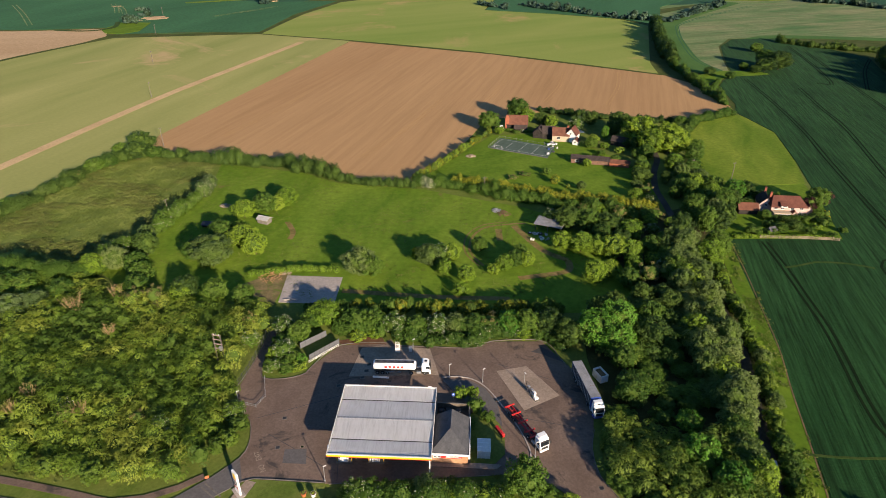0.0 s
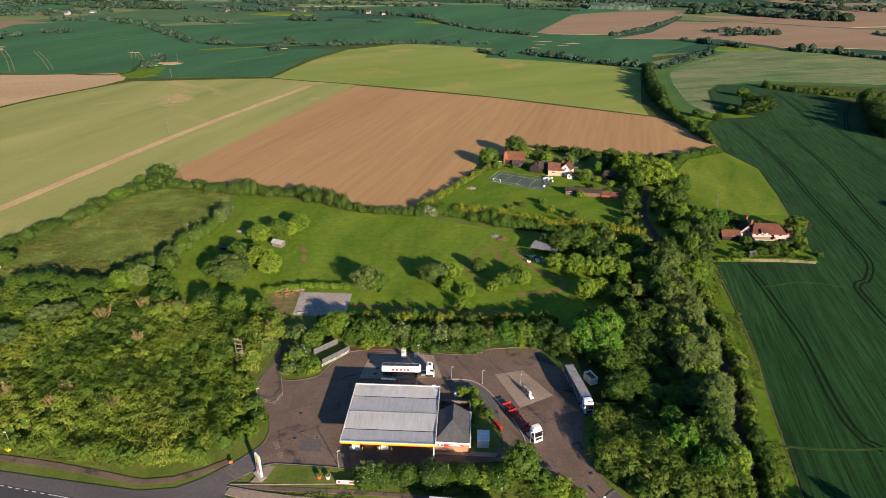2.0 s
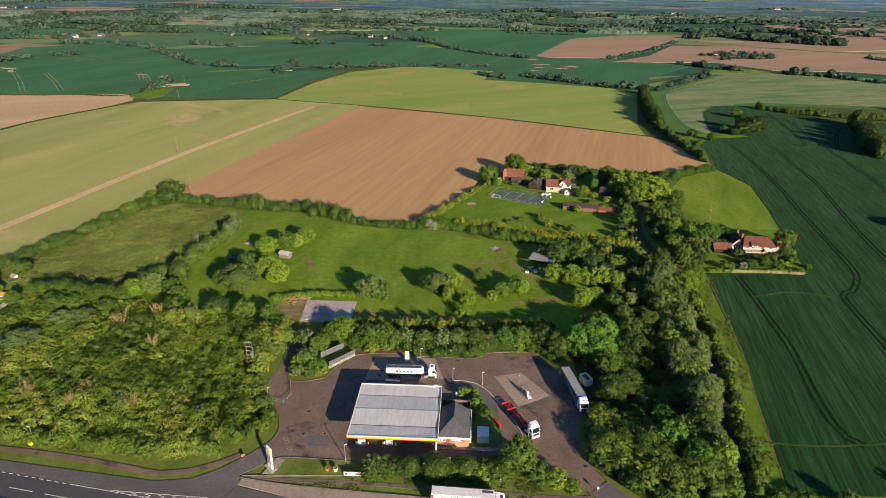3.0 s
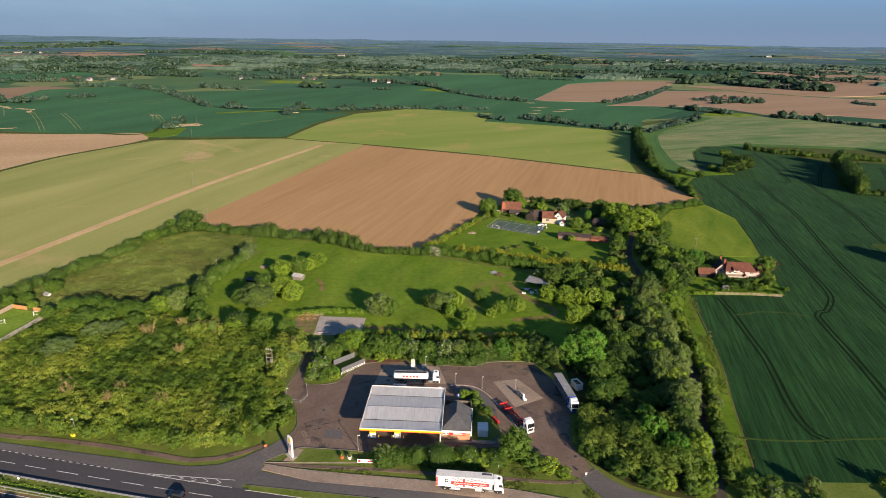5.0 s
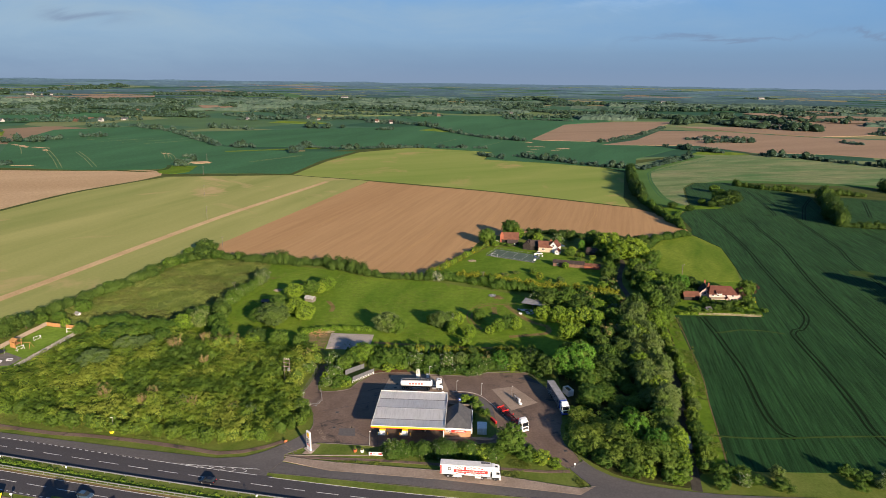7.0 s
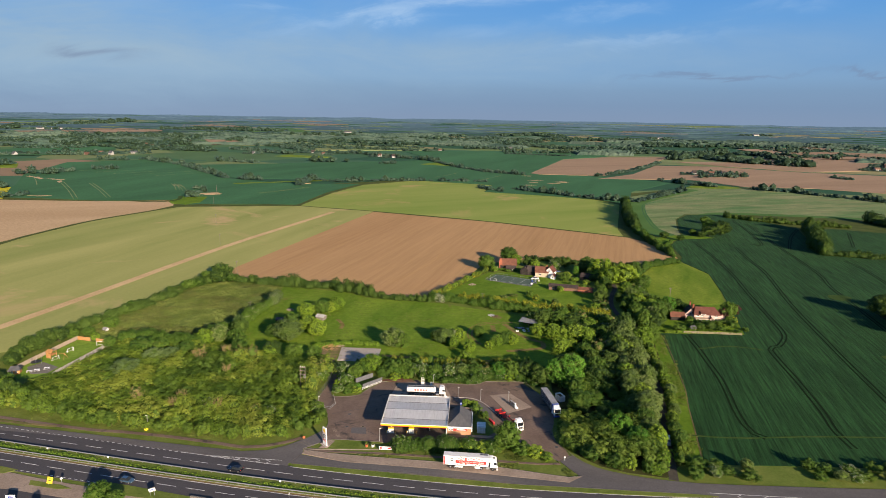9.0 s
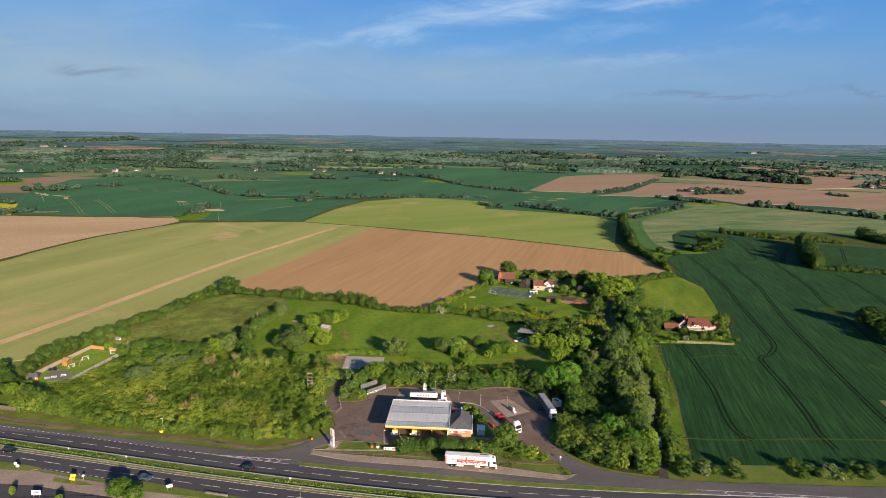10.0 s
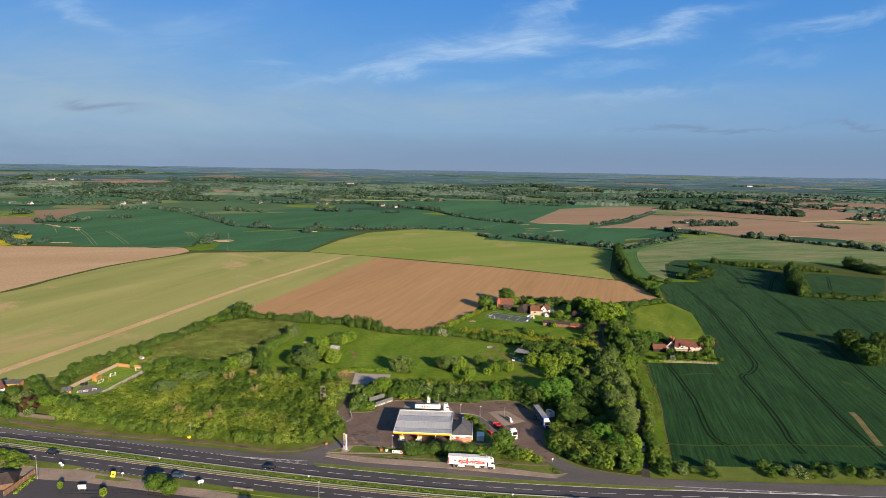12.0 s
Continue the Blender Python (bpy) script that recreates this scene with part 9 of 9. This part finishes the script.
goal(30.4, 217.8, -27, 4.2, 2.0)
goal(-164.2, 85.2, 60, 2.6, 1.7)
goal(-155.4, 93.6, 15, 3.6, 1.8)
goal(-164.6, 75.6, 65, 2.6, 1.7)
for x, y, w, h, mat, label in ((56.6, 224.6, 1.6, 0.7, "white", "white plastic garden box beside the court"), (58.4, 222.2, 1.0, 0.6, "steel", "grey metal crate beside the court"), (55.8, 218.6, 1.4, 0.5, "blue", "blue folded cover beside the court"), (54.4, 211.4, 1.2, 0.8, "offwhite", "pale garden bin beside the court"), (60.2, 219.4, 0.9, 0.9, "offwhite", "pale garden bin beside the court"), (57.6, 214.6, 1.5, 0.4, "slate", "grey stack of slabs beside the court")):
    t = thing("garden_clutter", label, "garden box", pose(x, y, 0.17, 0, 0, x * 37 % 90))
    part("body", boxes((0, 0, h / 2, w, w * 0.6, h), bevel=0.05), M[mat], t)
    part("lid", boxes((0, 0, h + 0.03, w + 0.08, w * 0.6 + 0.08, 0.06), bevel=0.02), M[mat], t)
# play garden
sheet("play_lawn", [(-156.4, 59), (-151.8, 95.6), (-169.6, 99.6), (-173.4, 76), (-175, 62), (-168, 57)], 0.12, "lawn_sunny", "bright mown lawn of a play garden", "lawn")
sheet("patio", [(-160, 62.4), (-159.2, 68.6), (-168.6, 73.4), (-172, 68), (-166, 61.4)], 0.15, "weathered", "grey paved patio of a play garden", "patio")
t = thing("climbing_frame", "orange timber climbing frame with a play tower", "play frame", pose(-168.4, 78.6, 0.13, 0, 0, -20))
for x in (-1.3, 1.3):
    for y in (-1.3, 1.3):
        part("post", boxes((x, y, 1.5, 0.16, 0.16, 3.0)), M["newwood"], t)
part("deck", boxes((0, 0, 1.4, 2.8, 2.8, 0.12)), M["newwood"], t)
part("side_panel", boxes((0, -1.35, 1.9, 2.7, 0.08, 0.9), (-1.35, 0, 1.9, 0.08, 2.7, 0.9)), M["newwood"], t)
part("front_panel", boxes((0, -1.36, 0.75, 2.7, 0.06, 1.2)), M["newwood"], t)
part("roof", hip_roof(2.8, 2.8, 2.9, 3.7, (0, 0), 0.15), M["newwood"], t)
part("swing_beam", rods(((1.3, 0, 2.3), (6.2, 1.4, 2.3), 0.09), ((6.2, 1.4, 2.3), (6.5, 0.4, 0), 0.07), ((6.2, 1.4, 2.3), (6.3, 2.6, 0), 0.07)), M["newwood"], t)
house("summer_house", "small orange timber summer house with grey roof", pose(-172.4, 61.8, 0.13, 0, 0, 20), 3.8, 3.2, 2.0, 3.0, "newwood", "slate", (0.8, 0.8), ((-0.8, 1.2, 0.7, 0.8), (0.8, 1.2, 0.7, 0.8)), category="shed")
t = thing("trampoline", "round black trampoline with a net frame", "trampoline", pose(-170.6, 72.0, 0.13))
part("mat", rods(((0, 0, 0.78), (0, 0, 0.84), 2.1), seg=20), M["black"], t)
for i in range(6):
    a = i * 1.047
    part("pole", rods(((2.1 * math.cos(a), 2.1 * math.sin(a), 0), (2.1 * math.cos(a), 2.1 * math.sin(a), 2.4), 0.04)), M["steel"], t)
for x, y, mat, label in ((-165.4, 64.4, "white", "white garden table and seats on the lawn"), (-167.6, 63.2, "offwhite", "pale garden seat on the lawn"), (-162.6, 66.4, "white", "white garden seat on the lawn")):
    t = thing("garden_table", label, "garden table", pose(x, y, 0.13, 0, 0, 15))
    part("top", boxes((0, 0, 0.72, 2.0, 0.9, 0.06), bevel=0.02), M[mat], t)
    for sx in (-0.85, 0.85):
        for sy in (-0.35, 0.35):
            part("leg", boxes((sx, sy, 0.35, 0.07, 0.07, 0.7)), M[mat], t)
    part("bench", boxes((0, -0.85, 0.42, 1.9, 0.3, 0.05), (0, 0.85, 0.42, 1.9, 0.3, 0.05)), M[mat], t)
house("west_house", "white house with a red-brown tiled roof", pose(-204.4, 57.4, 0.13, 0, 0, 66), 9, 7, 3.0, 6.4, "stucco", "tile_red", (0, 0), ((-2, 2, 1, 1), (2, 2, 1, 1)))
house("west_garage", "garage with an orange brick wall and flat grey roof", pose(-202.2, 69.4, 0.13, 0, 0, 10), 7, 5, 2.2, 2.9, "newwood", "slate", (0, 0), category="garage")
house("white_hut", "small white hut at the edge of the scrub", pose(-163.6, 112.4, 0.13, 0, 0, -20), 1.9, 1.5, 1.2, 1.7, "offwhite", "tin", (0, 0), category="hut")
house("roadside_bungalow", "brown-tiled bungalow beside the side road", pose(-144.6, -18.5, 0.13, 0, 0, 24), 9, 7, 2.2, 4.0, "farbrick", "tile_dark", (2.4, 2.4))


# ---------- poles and road signs ----------
def power_pole(x, y, h, a, label="tall wooden power pole with a crossarm"):
    t = thing("power_pole", label, "power pole", pose(x, y, 0.1, 0, 0, a), "power poles")
    part("pole", rods(((0, 0, 0), (0, 0, h), 0.17, 0.12)), M["pole"], t)
    part("crossarm", boxes((0, 0, h - 0.5, 2.0, 0.12, 0.16)), M["pole"], t)
    for s in (-0.9, 0, 0.9):
        part("insulator", rods(((s, 0, h - 0.42), (s, 0, h - 0.15), 0.06, 0.05)), M["steel"], t)


for x, y, h, a in ((-180.6, 311, 9.5, 70), (-219, 406, 9.5, 70), (-266, 526, 9.5, 70), (-102, 139, 8, 60), (131.5, 181, 8, 20), (20.6, 164, 7.5, 20), (114, 184, 8, 20), (-136, 219, 10, 70), (-305, 640, 9.5, 70)):
    power_pole(x, y, h, a)
t = thing("transformer_frame", "twin-pole timber frame carrying an electric transformer", "transformer", pose(-54.7, 53.4, 0.1, 0, 0, -12))
for s in (-1, 1):
    part("pole", rods(((s * 1.0, 0, 0), (s * 1.0, 0, 8.8), 0.17, 0.13)), M["pole"], t)
for z in (8.6, 7.2, 5.8, 4.4):
    part("crossarm", boxes((0, 0, z, 2.5, 0.16, 0.2)), M["timber"], t)
part("transformer_tank", boxes((0.9, -0.5, 5.0, 0.8, 0.7, 1.0), bevel=0.06), M["steel"], t)
for s in (-0.8, 0, 0.8):
    part("insulator", rods(((s, 0, 8.7), (s, 0, 9.1), 0.07)), M["offwhite"], t)


def road_sign(x, y, a, w, h, z0, mat, label, bar=None, legs=2, rot=0.0, disc=False):
    t = thing("road_sign", label, "road sign", pose(x, y, 0.22, 0, 0, a), "road signs")
    if disc:
        bm = bmesh.new()
        v = bmesh.ops.create_cone(bm, cap_ends=True, segments=20, radius1=w / 2, radius2=w / 2, depth=0.05)["verts"]
        bmesh.ops.transform(bm, matrix=pose(0, 0, z0 + h / 2, 90), verts=v)
    else:
        bm = box(bmesh.new(), 0, 0, z0 + h / 2, w, 0.05, h, 0.01, pose(0, 0, 0, 0, rot, 0))
    pl = part("plate", bm, M[mat], t)
    if bar:
        part("plate_mark", box(bmesh.new(), 0, -0.035, z0 + h / 2, w * 0.55, 0.02, h * 0.16, 0.0, pose(0, 0, 0, 0, rot, 0)), M[bar], pl)
        part("plate_mark", box(bmesh.new(), 0, -0.036, z0 + h * 0.72, w * 0.35, 0.02, h * 0.1, 0.0, pose(0, 0, 0, 0, rot, 0)), M[bar], pl)
    for s in ((-w * 0.3, w * 0.3) if legs == 2 else (0,)):
        part("post", boxes((s, 0.05, (z0 + h * 0.8) / 2, 0.08, 0.08, z0 + h * 0.8)), M["steel"], t)


road_sign(-111, -12.6, 22, 1.4, 2.0, 0.4, "sign_yellow", "tall yellow road works sign with dark marks", "black", 2, 16)
road_sign(-108.4, -11.6, 22, 0.7, 0.7, 1.0, "offwhite", "round pale road sign on a post", None, 1, 0, True)
road_sign(-98.9, 18.6, 5, 1.3, 1.0, 0.0, "sign_yellow", "round yellow road works sign on the verge", None, 1, 0, True)
road_sign(-80.2, -16.6, 10, 1.8, 1.0, 1.2, "offwhite", "white direction sign with blue edge", "blue", 2, -14)
road_sign(-131.6, -6.6, 10, 0.9, 0.9, 0.7, "white", "round white and red road sign", "red", 1, 0, True)
road_sign(-133.0, -5.6, 10, 0.9, 0.9, 0.9, "white", "round white road sign", None, 1, 0, True)
road_sign(-116.5, -20.8, 4, 2.6, 1.5, 0.6, "offwhite", "white information board with blue edge", "blue", 2)
for x in (-123, -101.8, -46.6, 20.8):
    road_sign(x, road_y(x) - 5.4, 5, 0.6, 0.6, 0.6, "white", "small round white sign in the reservation", "blue", 1, 0, True)
road_sign(30.6, 7.6, 10, 0.6, 0.9, 0.6, "sign_yellow", "small yellow sign beside the exit", None, 1)
road_sign(-45.6, 15.2, 30, 0.8, 0.7, 0.2, "orange", "small orange sign at the entrance", None, 1)
road_sign(37.6, 5.4, 10, 0.5, 0.6, 0.8, "offwhite", "small pale sign at the exit", None, 1)
lamp_post(-135.4, -14.0, 8.0, 200, "tall steel street lamp beside the side road", 0.17)
lamp_post(-98.6, 19.4, 5.0, 180, "steel lamp column beside the footpath", 0.15)
lamp_post(-40, -25, 7, 90, "tall steel street lamp beside the side road", 0.17)
lamp_post(-97, -17.5, 3.4, 90, "short grey post on the verge", 0.2)
t = thing("road_cabinet", "pale concrete barrier blocks on the verge", "barrier", pose(-66, -17.9, 0.22, 0, 0, -11))
for k in range(3):
    part("block", boxes((-2.4 + k * 2.4, 0, 0.3, 2.2, 0.5, 0.6), bevel=0.04), M["kerb"], t)

# ---------- distant houses ----------
M["farwall"] = surface("far_pale_wall", (0.30, 0.29, 0.27), (0.38, 0.37, 0.35), 0.5, 2.0, 0.9)
M["farroof"] = surface("far_tile_roof", (0.10, 0.058, 0.043), (0.14, 0.080, 0.058), 0.5, 2.0, 0.9)
for i, (x, y, w, wall, roof) in enumerate(((-834, 1260, 26, "farbrick", "farroof"), (-818, 1292, 18, "farbrick", "farroof"), (-787, 1277, 14, "farwall", "slate"), (-759, 1327, 22, "farwall", "slate"), (-827, 1564, 14, "farwall", "farroof"), (-740, 1495, 16, "farbrick", "tile_dark"), (-696, 1563, 14, "farbrick", "farroof"), (-491, 1397, 10, "farwall", "slate"), (-355, 1461, 14, "farwall", "tile_dark"), (-321, 1427, 12, "farwall", "farroof"), (-171, 1387, 14, "farwall", "farroof"), (-135, 1357, 12, "farwall", "tile_dark"), (-24, 1631, 14, "farwall", "farroof"), (163, 1760, 34, "farwall", "slate"), (190, 1752, 20, "farwall", "slate"), (523, 1064, 16, "farwall", "farroof"), (543, 1056, 14, "farwall", "tile_dark"), (481, 1044, 12, "farwall", "tile_dark"), (1041, 1306, 26, "farbrick", "farroof"), (937, 1192, 22, "farwall", "farroof"), (1000, 1250, 22, "farbrick", "tile_dark"), (1102, 2013, 26, "farwall", "slate"), (1183, 1907, 22, "farwall", "slate"), (-452, 2634, 50, "farwall", "slate"), (926, 2579, 40, "farwall", "slate"), (-1012, 1214, 22, "farwall", "slate"), (-960, 1200, 16, "farwall", "slate"), (-1600, 2380, 70, "farwall", "slate"), (-1651, 2351, 50, "farwall", "slate"), (1500, 2900, 60, "farwall", "slate"), (-822, 1812, 14, "farwall", "farroof"), (-770, 1540, 12, "farbrick", "tile_dark"), (-860, 1600, 12, "farwall", "farroof"))):
    k = 1.0 + 0.2 * (i % 3)
    house("village_house", ("pale" if wall == "farwall" else "brick") + " village house far off among trees", pose(x, y, rise(x, y) - 0.5, 0, 0, (i * 37) % 60 - 30), w * 0.62, 6 * k, 3.2 * k, 6.4 * k, wall, roof, (0, 0), ((-w * 0.16, 1.8, 1.4, 1.4), (w * 0.16, 1.8, 1.4, 1.4)))
    tree_line([(x - 12 - w, y + 14), (x + 12 + w, y + 17)], 6.5, 12)
    tree_line([(x - 16 - w, y - 8), (x - w * 0.4, y - 12)], 4, 6)
    if i % 2:
        tree_line([(x + w * 0.5, y - 12), (x + 14 + w, y - 8)], 5, 8)


# ---------- rough growth in the scrub field and along the verges ----------
def tufts(name, outlines, count, mat, label, size, high, seed, z=0.1):
    """Low tussocks and brambles, too many to count."""
    rng = np.random.default_rng(seed)
    r2 = random.Random(seed)
    cs, ns, ss = [], [], []
    for poly in outlines:
        xs, ys = [p[0] for p in poly], [p[1] for p in poly]
        k = 0
        while k < count:
            x, y = r2.uniform(min(xs), max(xs)), r2.uniform(min(ys), max(ys))
            k += 1
            dens = noise.noise((x * 0.09, y * 0.05, seed * 3.1)) + 0.5 * noise.noise((x * 0.3, y * 0.3, 1.0))
            if not inside((x, y), poly) or dens < (-0.45 if name == "scrub_growth" else -0.12):
                continue
            n = r2.randint(5, 11)
            w = r2.uniform(0.6, 1.6) * size * 2.2
            o = rng.normal(size=(n, 3)) * (w * 0.5, w * 0.5, 0)
            hh = high * (0.4 + 1.2 * max(0, dens + 0.2)) * rng.uniform(0.3, 1.0, n)
            o[:, 2] = hh + z
            cs.append(o + (x, y, 0)), ns.append(rng.normal(size=(n, 3)) * 0.7 + (0, -0.2, 0.8)), ss.append(size * rng.uniform(0.5, 1.2, n))
    me = leaf_data(name, np.concatenate(cs), np.concatenate(ns), np.concatenate(ss), [M[mat]], None, rng, 0.45)
    return tagged(new(name, me), label, "undergrowth", "", "stuff")


M["leaf_scrub"] = leafy("leaf_scrub", [(0.0761, 0.1112, 0.0201), (0.1159, 0.1557, 0.0297), (0.1697, 0.2053, 0.0524)], 0.3, 0.86, 0.075)
M["leaf_bramble"] = leafy("leaf_bramble", [(0.070, 0.088, 0.020), (0.105, 0.122, 0.030), (0.145, 0.155, 0.042)], 0.3, 0.6, 0.2)
M["leaf_grass"] = leafy("leaf_grass", [(0.075, 0.105, 0.014), (0.11, 0.145, 0.022), (0.16, 0.175, 0.040)], 0.3, 0.5, 0.2)
SCRUB = [(-174, 114), (-164, 142), (-155, 172), (-150, 190), (-138, 202), (-104, 197), (-98, 172), (-103, 140), (-110, 112), (-117, 99), (-150, 100)]
tufts("scrub_growth", [SCRUB], 15000, "leaf_scrub", "long rough grass and weeds in the field", 0.30, 0.45, 4)


def brambles(outline, count, seed):
    """Low dark bramble mounds, spread in drifts."""
    rng = np.random.default_rng(seed)
    cs, ns, ss = [], [], []
    for x, y in scatter(outline, 2.6, seed)[:count]:
        drift = noise.noise((x * 0.035, y * 0.09, 2.0)) + 0.35 * noise.noise((x * 0.16, y * 0.2, 5.0))
        if drift < 0.12:
            continue
        r, h = rng.uniform(1.2, 2.6), rng.uniform(0.5, 1.2)
        n = int(70 * r)
        a, q = rng.uniform(0, 2 * math.pi, n), np.sqrt(rng.random(n))
        c = np.stack([x + np.cos(a) * q * r * 1.5, y + np.sin(a) * q * r, 0.1 + h * (1 - q * q) * rng.uniform(0.6, 1.1, n)], axis=1)
        cs.append(c), ns.append(np.stack([np.cos(a) * q, np.sin(a) * q, 0 * a + 0.7], axis=1) + 0.3 * rng.normal(size=(n, 3))), ss.append(rng.uniform(0.14, 0.34, n))
    me = leaf_data("brambles", np.concatenate(cs), np.concatenate(ns), np.concatenate(ss), [M["leaf_bramble"]], None, rng)
    return tagged(new("brambles", me), "low dark bramble mounds in the rough field", "undergrowth", "", "stuff")


for x, y, r, h, k in ((-154.2, 187.5, 5.0, 6.2, "broad"), (-150, 192, 4.2, 5.6, "broad"), (-157.7, 177.1, 3.4, 4.6, "dry"), (-160.6, 166.2, 3.2, 4.2, "dry"), (-162, 158.7, 3.4, 4.6, "grey"), (-165.5, 152.7, 3.0, 4.2, "dry"), (-167.3, 146.4, 3.8, 5.2, "broad"), (-141.6, 202, 6.4, 9, "dark"), (-134, 204, 4.4, 6, "broad")):
    plant(k, x, y, r, h, "in the hedge beside the crop")
brambles(SCRUB, 4000, 14)
VERGE_N = [(-230, 47), (-174, 32), (-125, 21), (-106, 19), (-89, 16.2), (-73, 12.8), (-60, 11.0), (-60, 13.2), (-73, 15.6), (-90, 19.4), (-108, 22.4), (-125, 24), (-162, 33.5), (-225, 52)]
tufts("verge_growth", [VERGE_N], 5000, "leaf_grass", "long tufted grass on the verge", 0.22, 0.35, 5)
tufts("verge_growth", [[(-31, 7.3), (-16.4, 6.6), (11.5, 4.2), (29.7, 2.8), (37, 3.0), (40, -3), (16, 1.2), (-1.4, 3.2), (-31, 6.2)], [(-20, 14), (14, 16.6), (21, 17.2), (31.4, 9.2), (36, 4.6), (29.7, 4.0), (11.5, 5.8), (-16.4, 8.0), (-20, 8.2)]], 2600, "leaf_grass", "long tufted grass between path and lay-by", 0.24, 0.4, 6)
tufts("wood_edge_growth", [[(78, 10), (85, 42), (91, 62), (97, 90), (103, 120), (108, 120), (102, 88), (95.0, 60), (90.0, 42), (83.0, 13)]], 4200, "leaf_grass", "long grass strip beside the wheat", 0.3, 0.6, 7)
tufts("pasture_growth", [[(-62, 84), (-84, 84), (-98, 108), (-94, 165), (-99, 200), (-42, 180), (-6, 174), (36, 150), (46, 142), (60, 120), (72, 90), (66, 76), (34, 77), (-20, 79), (-29, 82)]], 10000, "leaf_grass", "tufts of longer grass in the pasture", 0.22, 0.13, 8)

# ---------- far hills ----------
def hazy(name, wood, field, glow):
    """Woods and pale fields, with blue haze painted into a glowing colour."""
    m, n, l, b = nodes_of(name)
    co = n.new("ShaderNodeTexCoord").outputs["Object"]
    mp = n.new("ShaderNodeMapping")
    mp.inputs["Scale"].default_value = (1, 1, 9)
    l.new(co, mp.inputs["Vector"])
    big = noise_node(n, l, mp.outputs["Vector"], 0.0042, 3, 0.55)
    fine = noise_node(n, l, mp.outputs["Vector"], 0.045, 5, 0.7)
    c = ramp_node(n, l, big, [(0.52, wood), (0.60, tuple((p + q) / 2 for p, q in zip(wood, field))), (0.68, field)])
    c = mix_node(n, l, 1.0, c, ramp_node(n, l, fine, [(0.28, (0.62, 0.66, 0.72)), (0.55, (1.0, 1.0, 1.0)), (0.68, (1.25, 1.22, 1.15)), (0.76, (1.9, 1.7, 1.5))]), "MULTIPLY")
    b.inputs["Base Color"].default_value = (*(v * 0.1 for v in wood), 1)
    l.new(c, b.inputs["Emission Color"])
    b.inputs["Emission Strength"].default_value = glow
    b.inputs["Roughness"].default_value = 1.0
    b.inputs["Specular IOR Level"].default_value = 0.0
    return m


def ridge(radius, base, high, wobble, mat, seed):
    """A far wooded backdrop ridge that carries the painted haze."""
    bm = bmesh.new()
    prev = None
    n = 900
    for i in range(n + 1):
        a = radians(18 + 144 * i / n)
        x, y = radius * math.cos(a), -140 + radius * math.sin(a)
        h = high + wobble * (noise.noise((a * 5, seed, 0)) + 0.6 * noise.noise((a * 22, seed, 3)) + 0.35 * abs(noise.noise((a * 120, seed, 5))) + 0.2 * noise.noise((a * 400, seed, 7)))
        v = [bm.verts.new((x, y, base)), bm.verts.new((x, y, rise(x, y) + max(1.0, h))), bm.verts.new((x * 1.02, y * 1.02, base))]
        if prev:
            for k in range(2):
                bm.faces.new((prev[k], v[k], v[k + 1], prev[k + 1]))
        prev = v
    return tagged(obj("backdrop", bm, M[mat]), "distant wooded ridge with blue-grey haze painted on", "hills", "", "structure")


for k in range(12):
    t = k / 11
    # haze put into the glow: bluer and lighter from ridge to ridge
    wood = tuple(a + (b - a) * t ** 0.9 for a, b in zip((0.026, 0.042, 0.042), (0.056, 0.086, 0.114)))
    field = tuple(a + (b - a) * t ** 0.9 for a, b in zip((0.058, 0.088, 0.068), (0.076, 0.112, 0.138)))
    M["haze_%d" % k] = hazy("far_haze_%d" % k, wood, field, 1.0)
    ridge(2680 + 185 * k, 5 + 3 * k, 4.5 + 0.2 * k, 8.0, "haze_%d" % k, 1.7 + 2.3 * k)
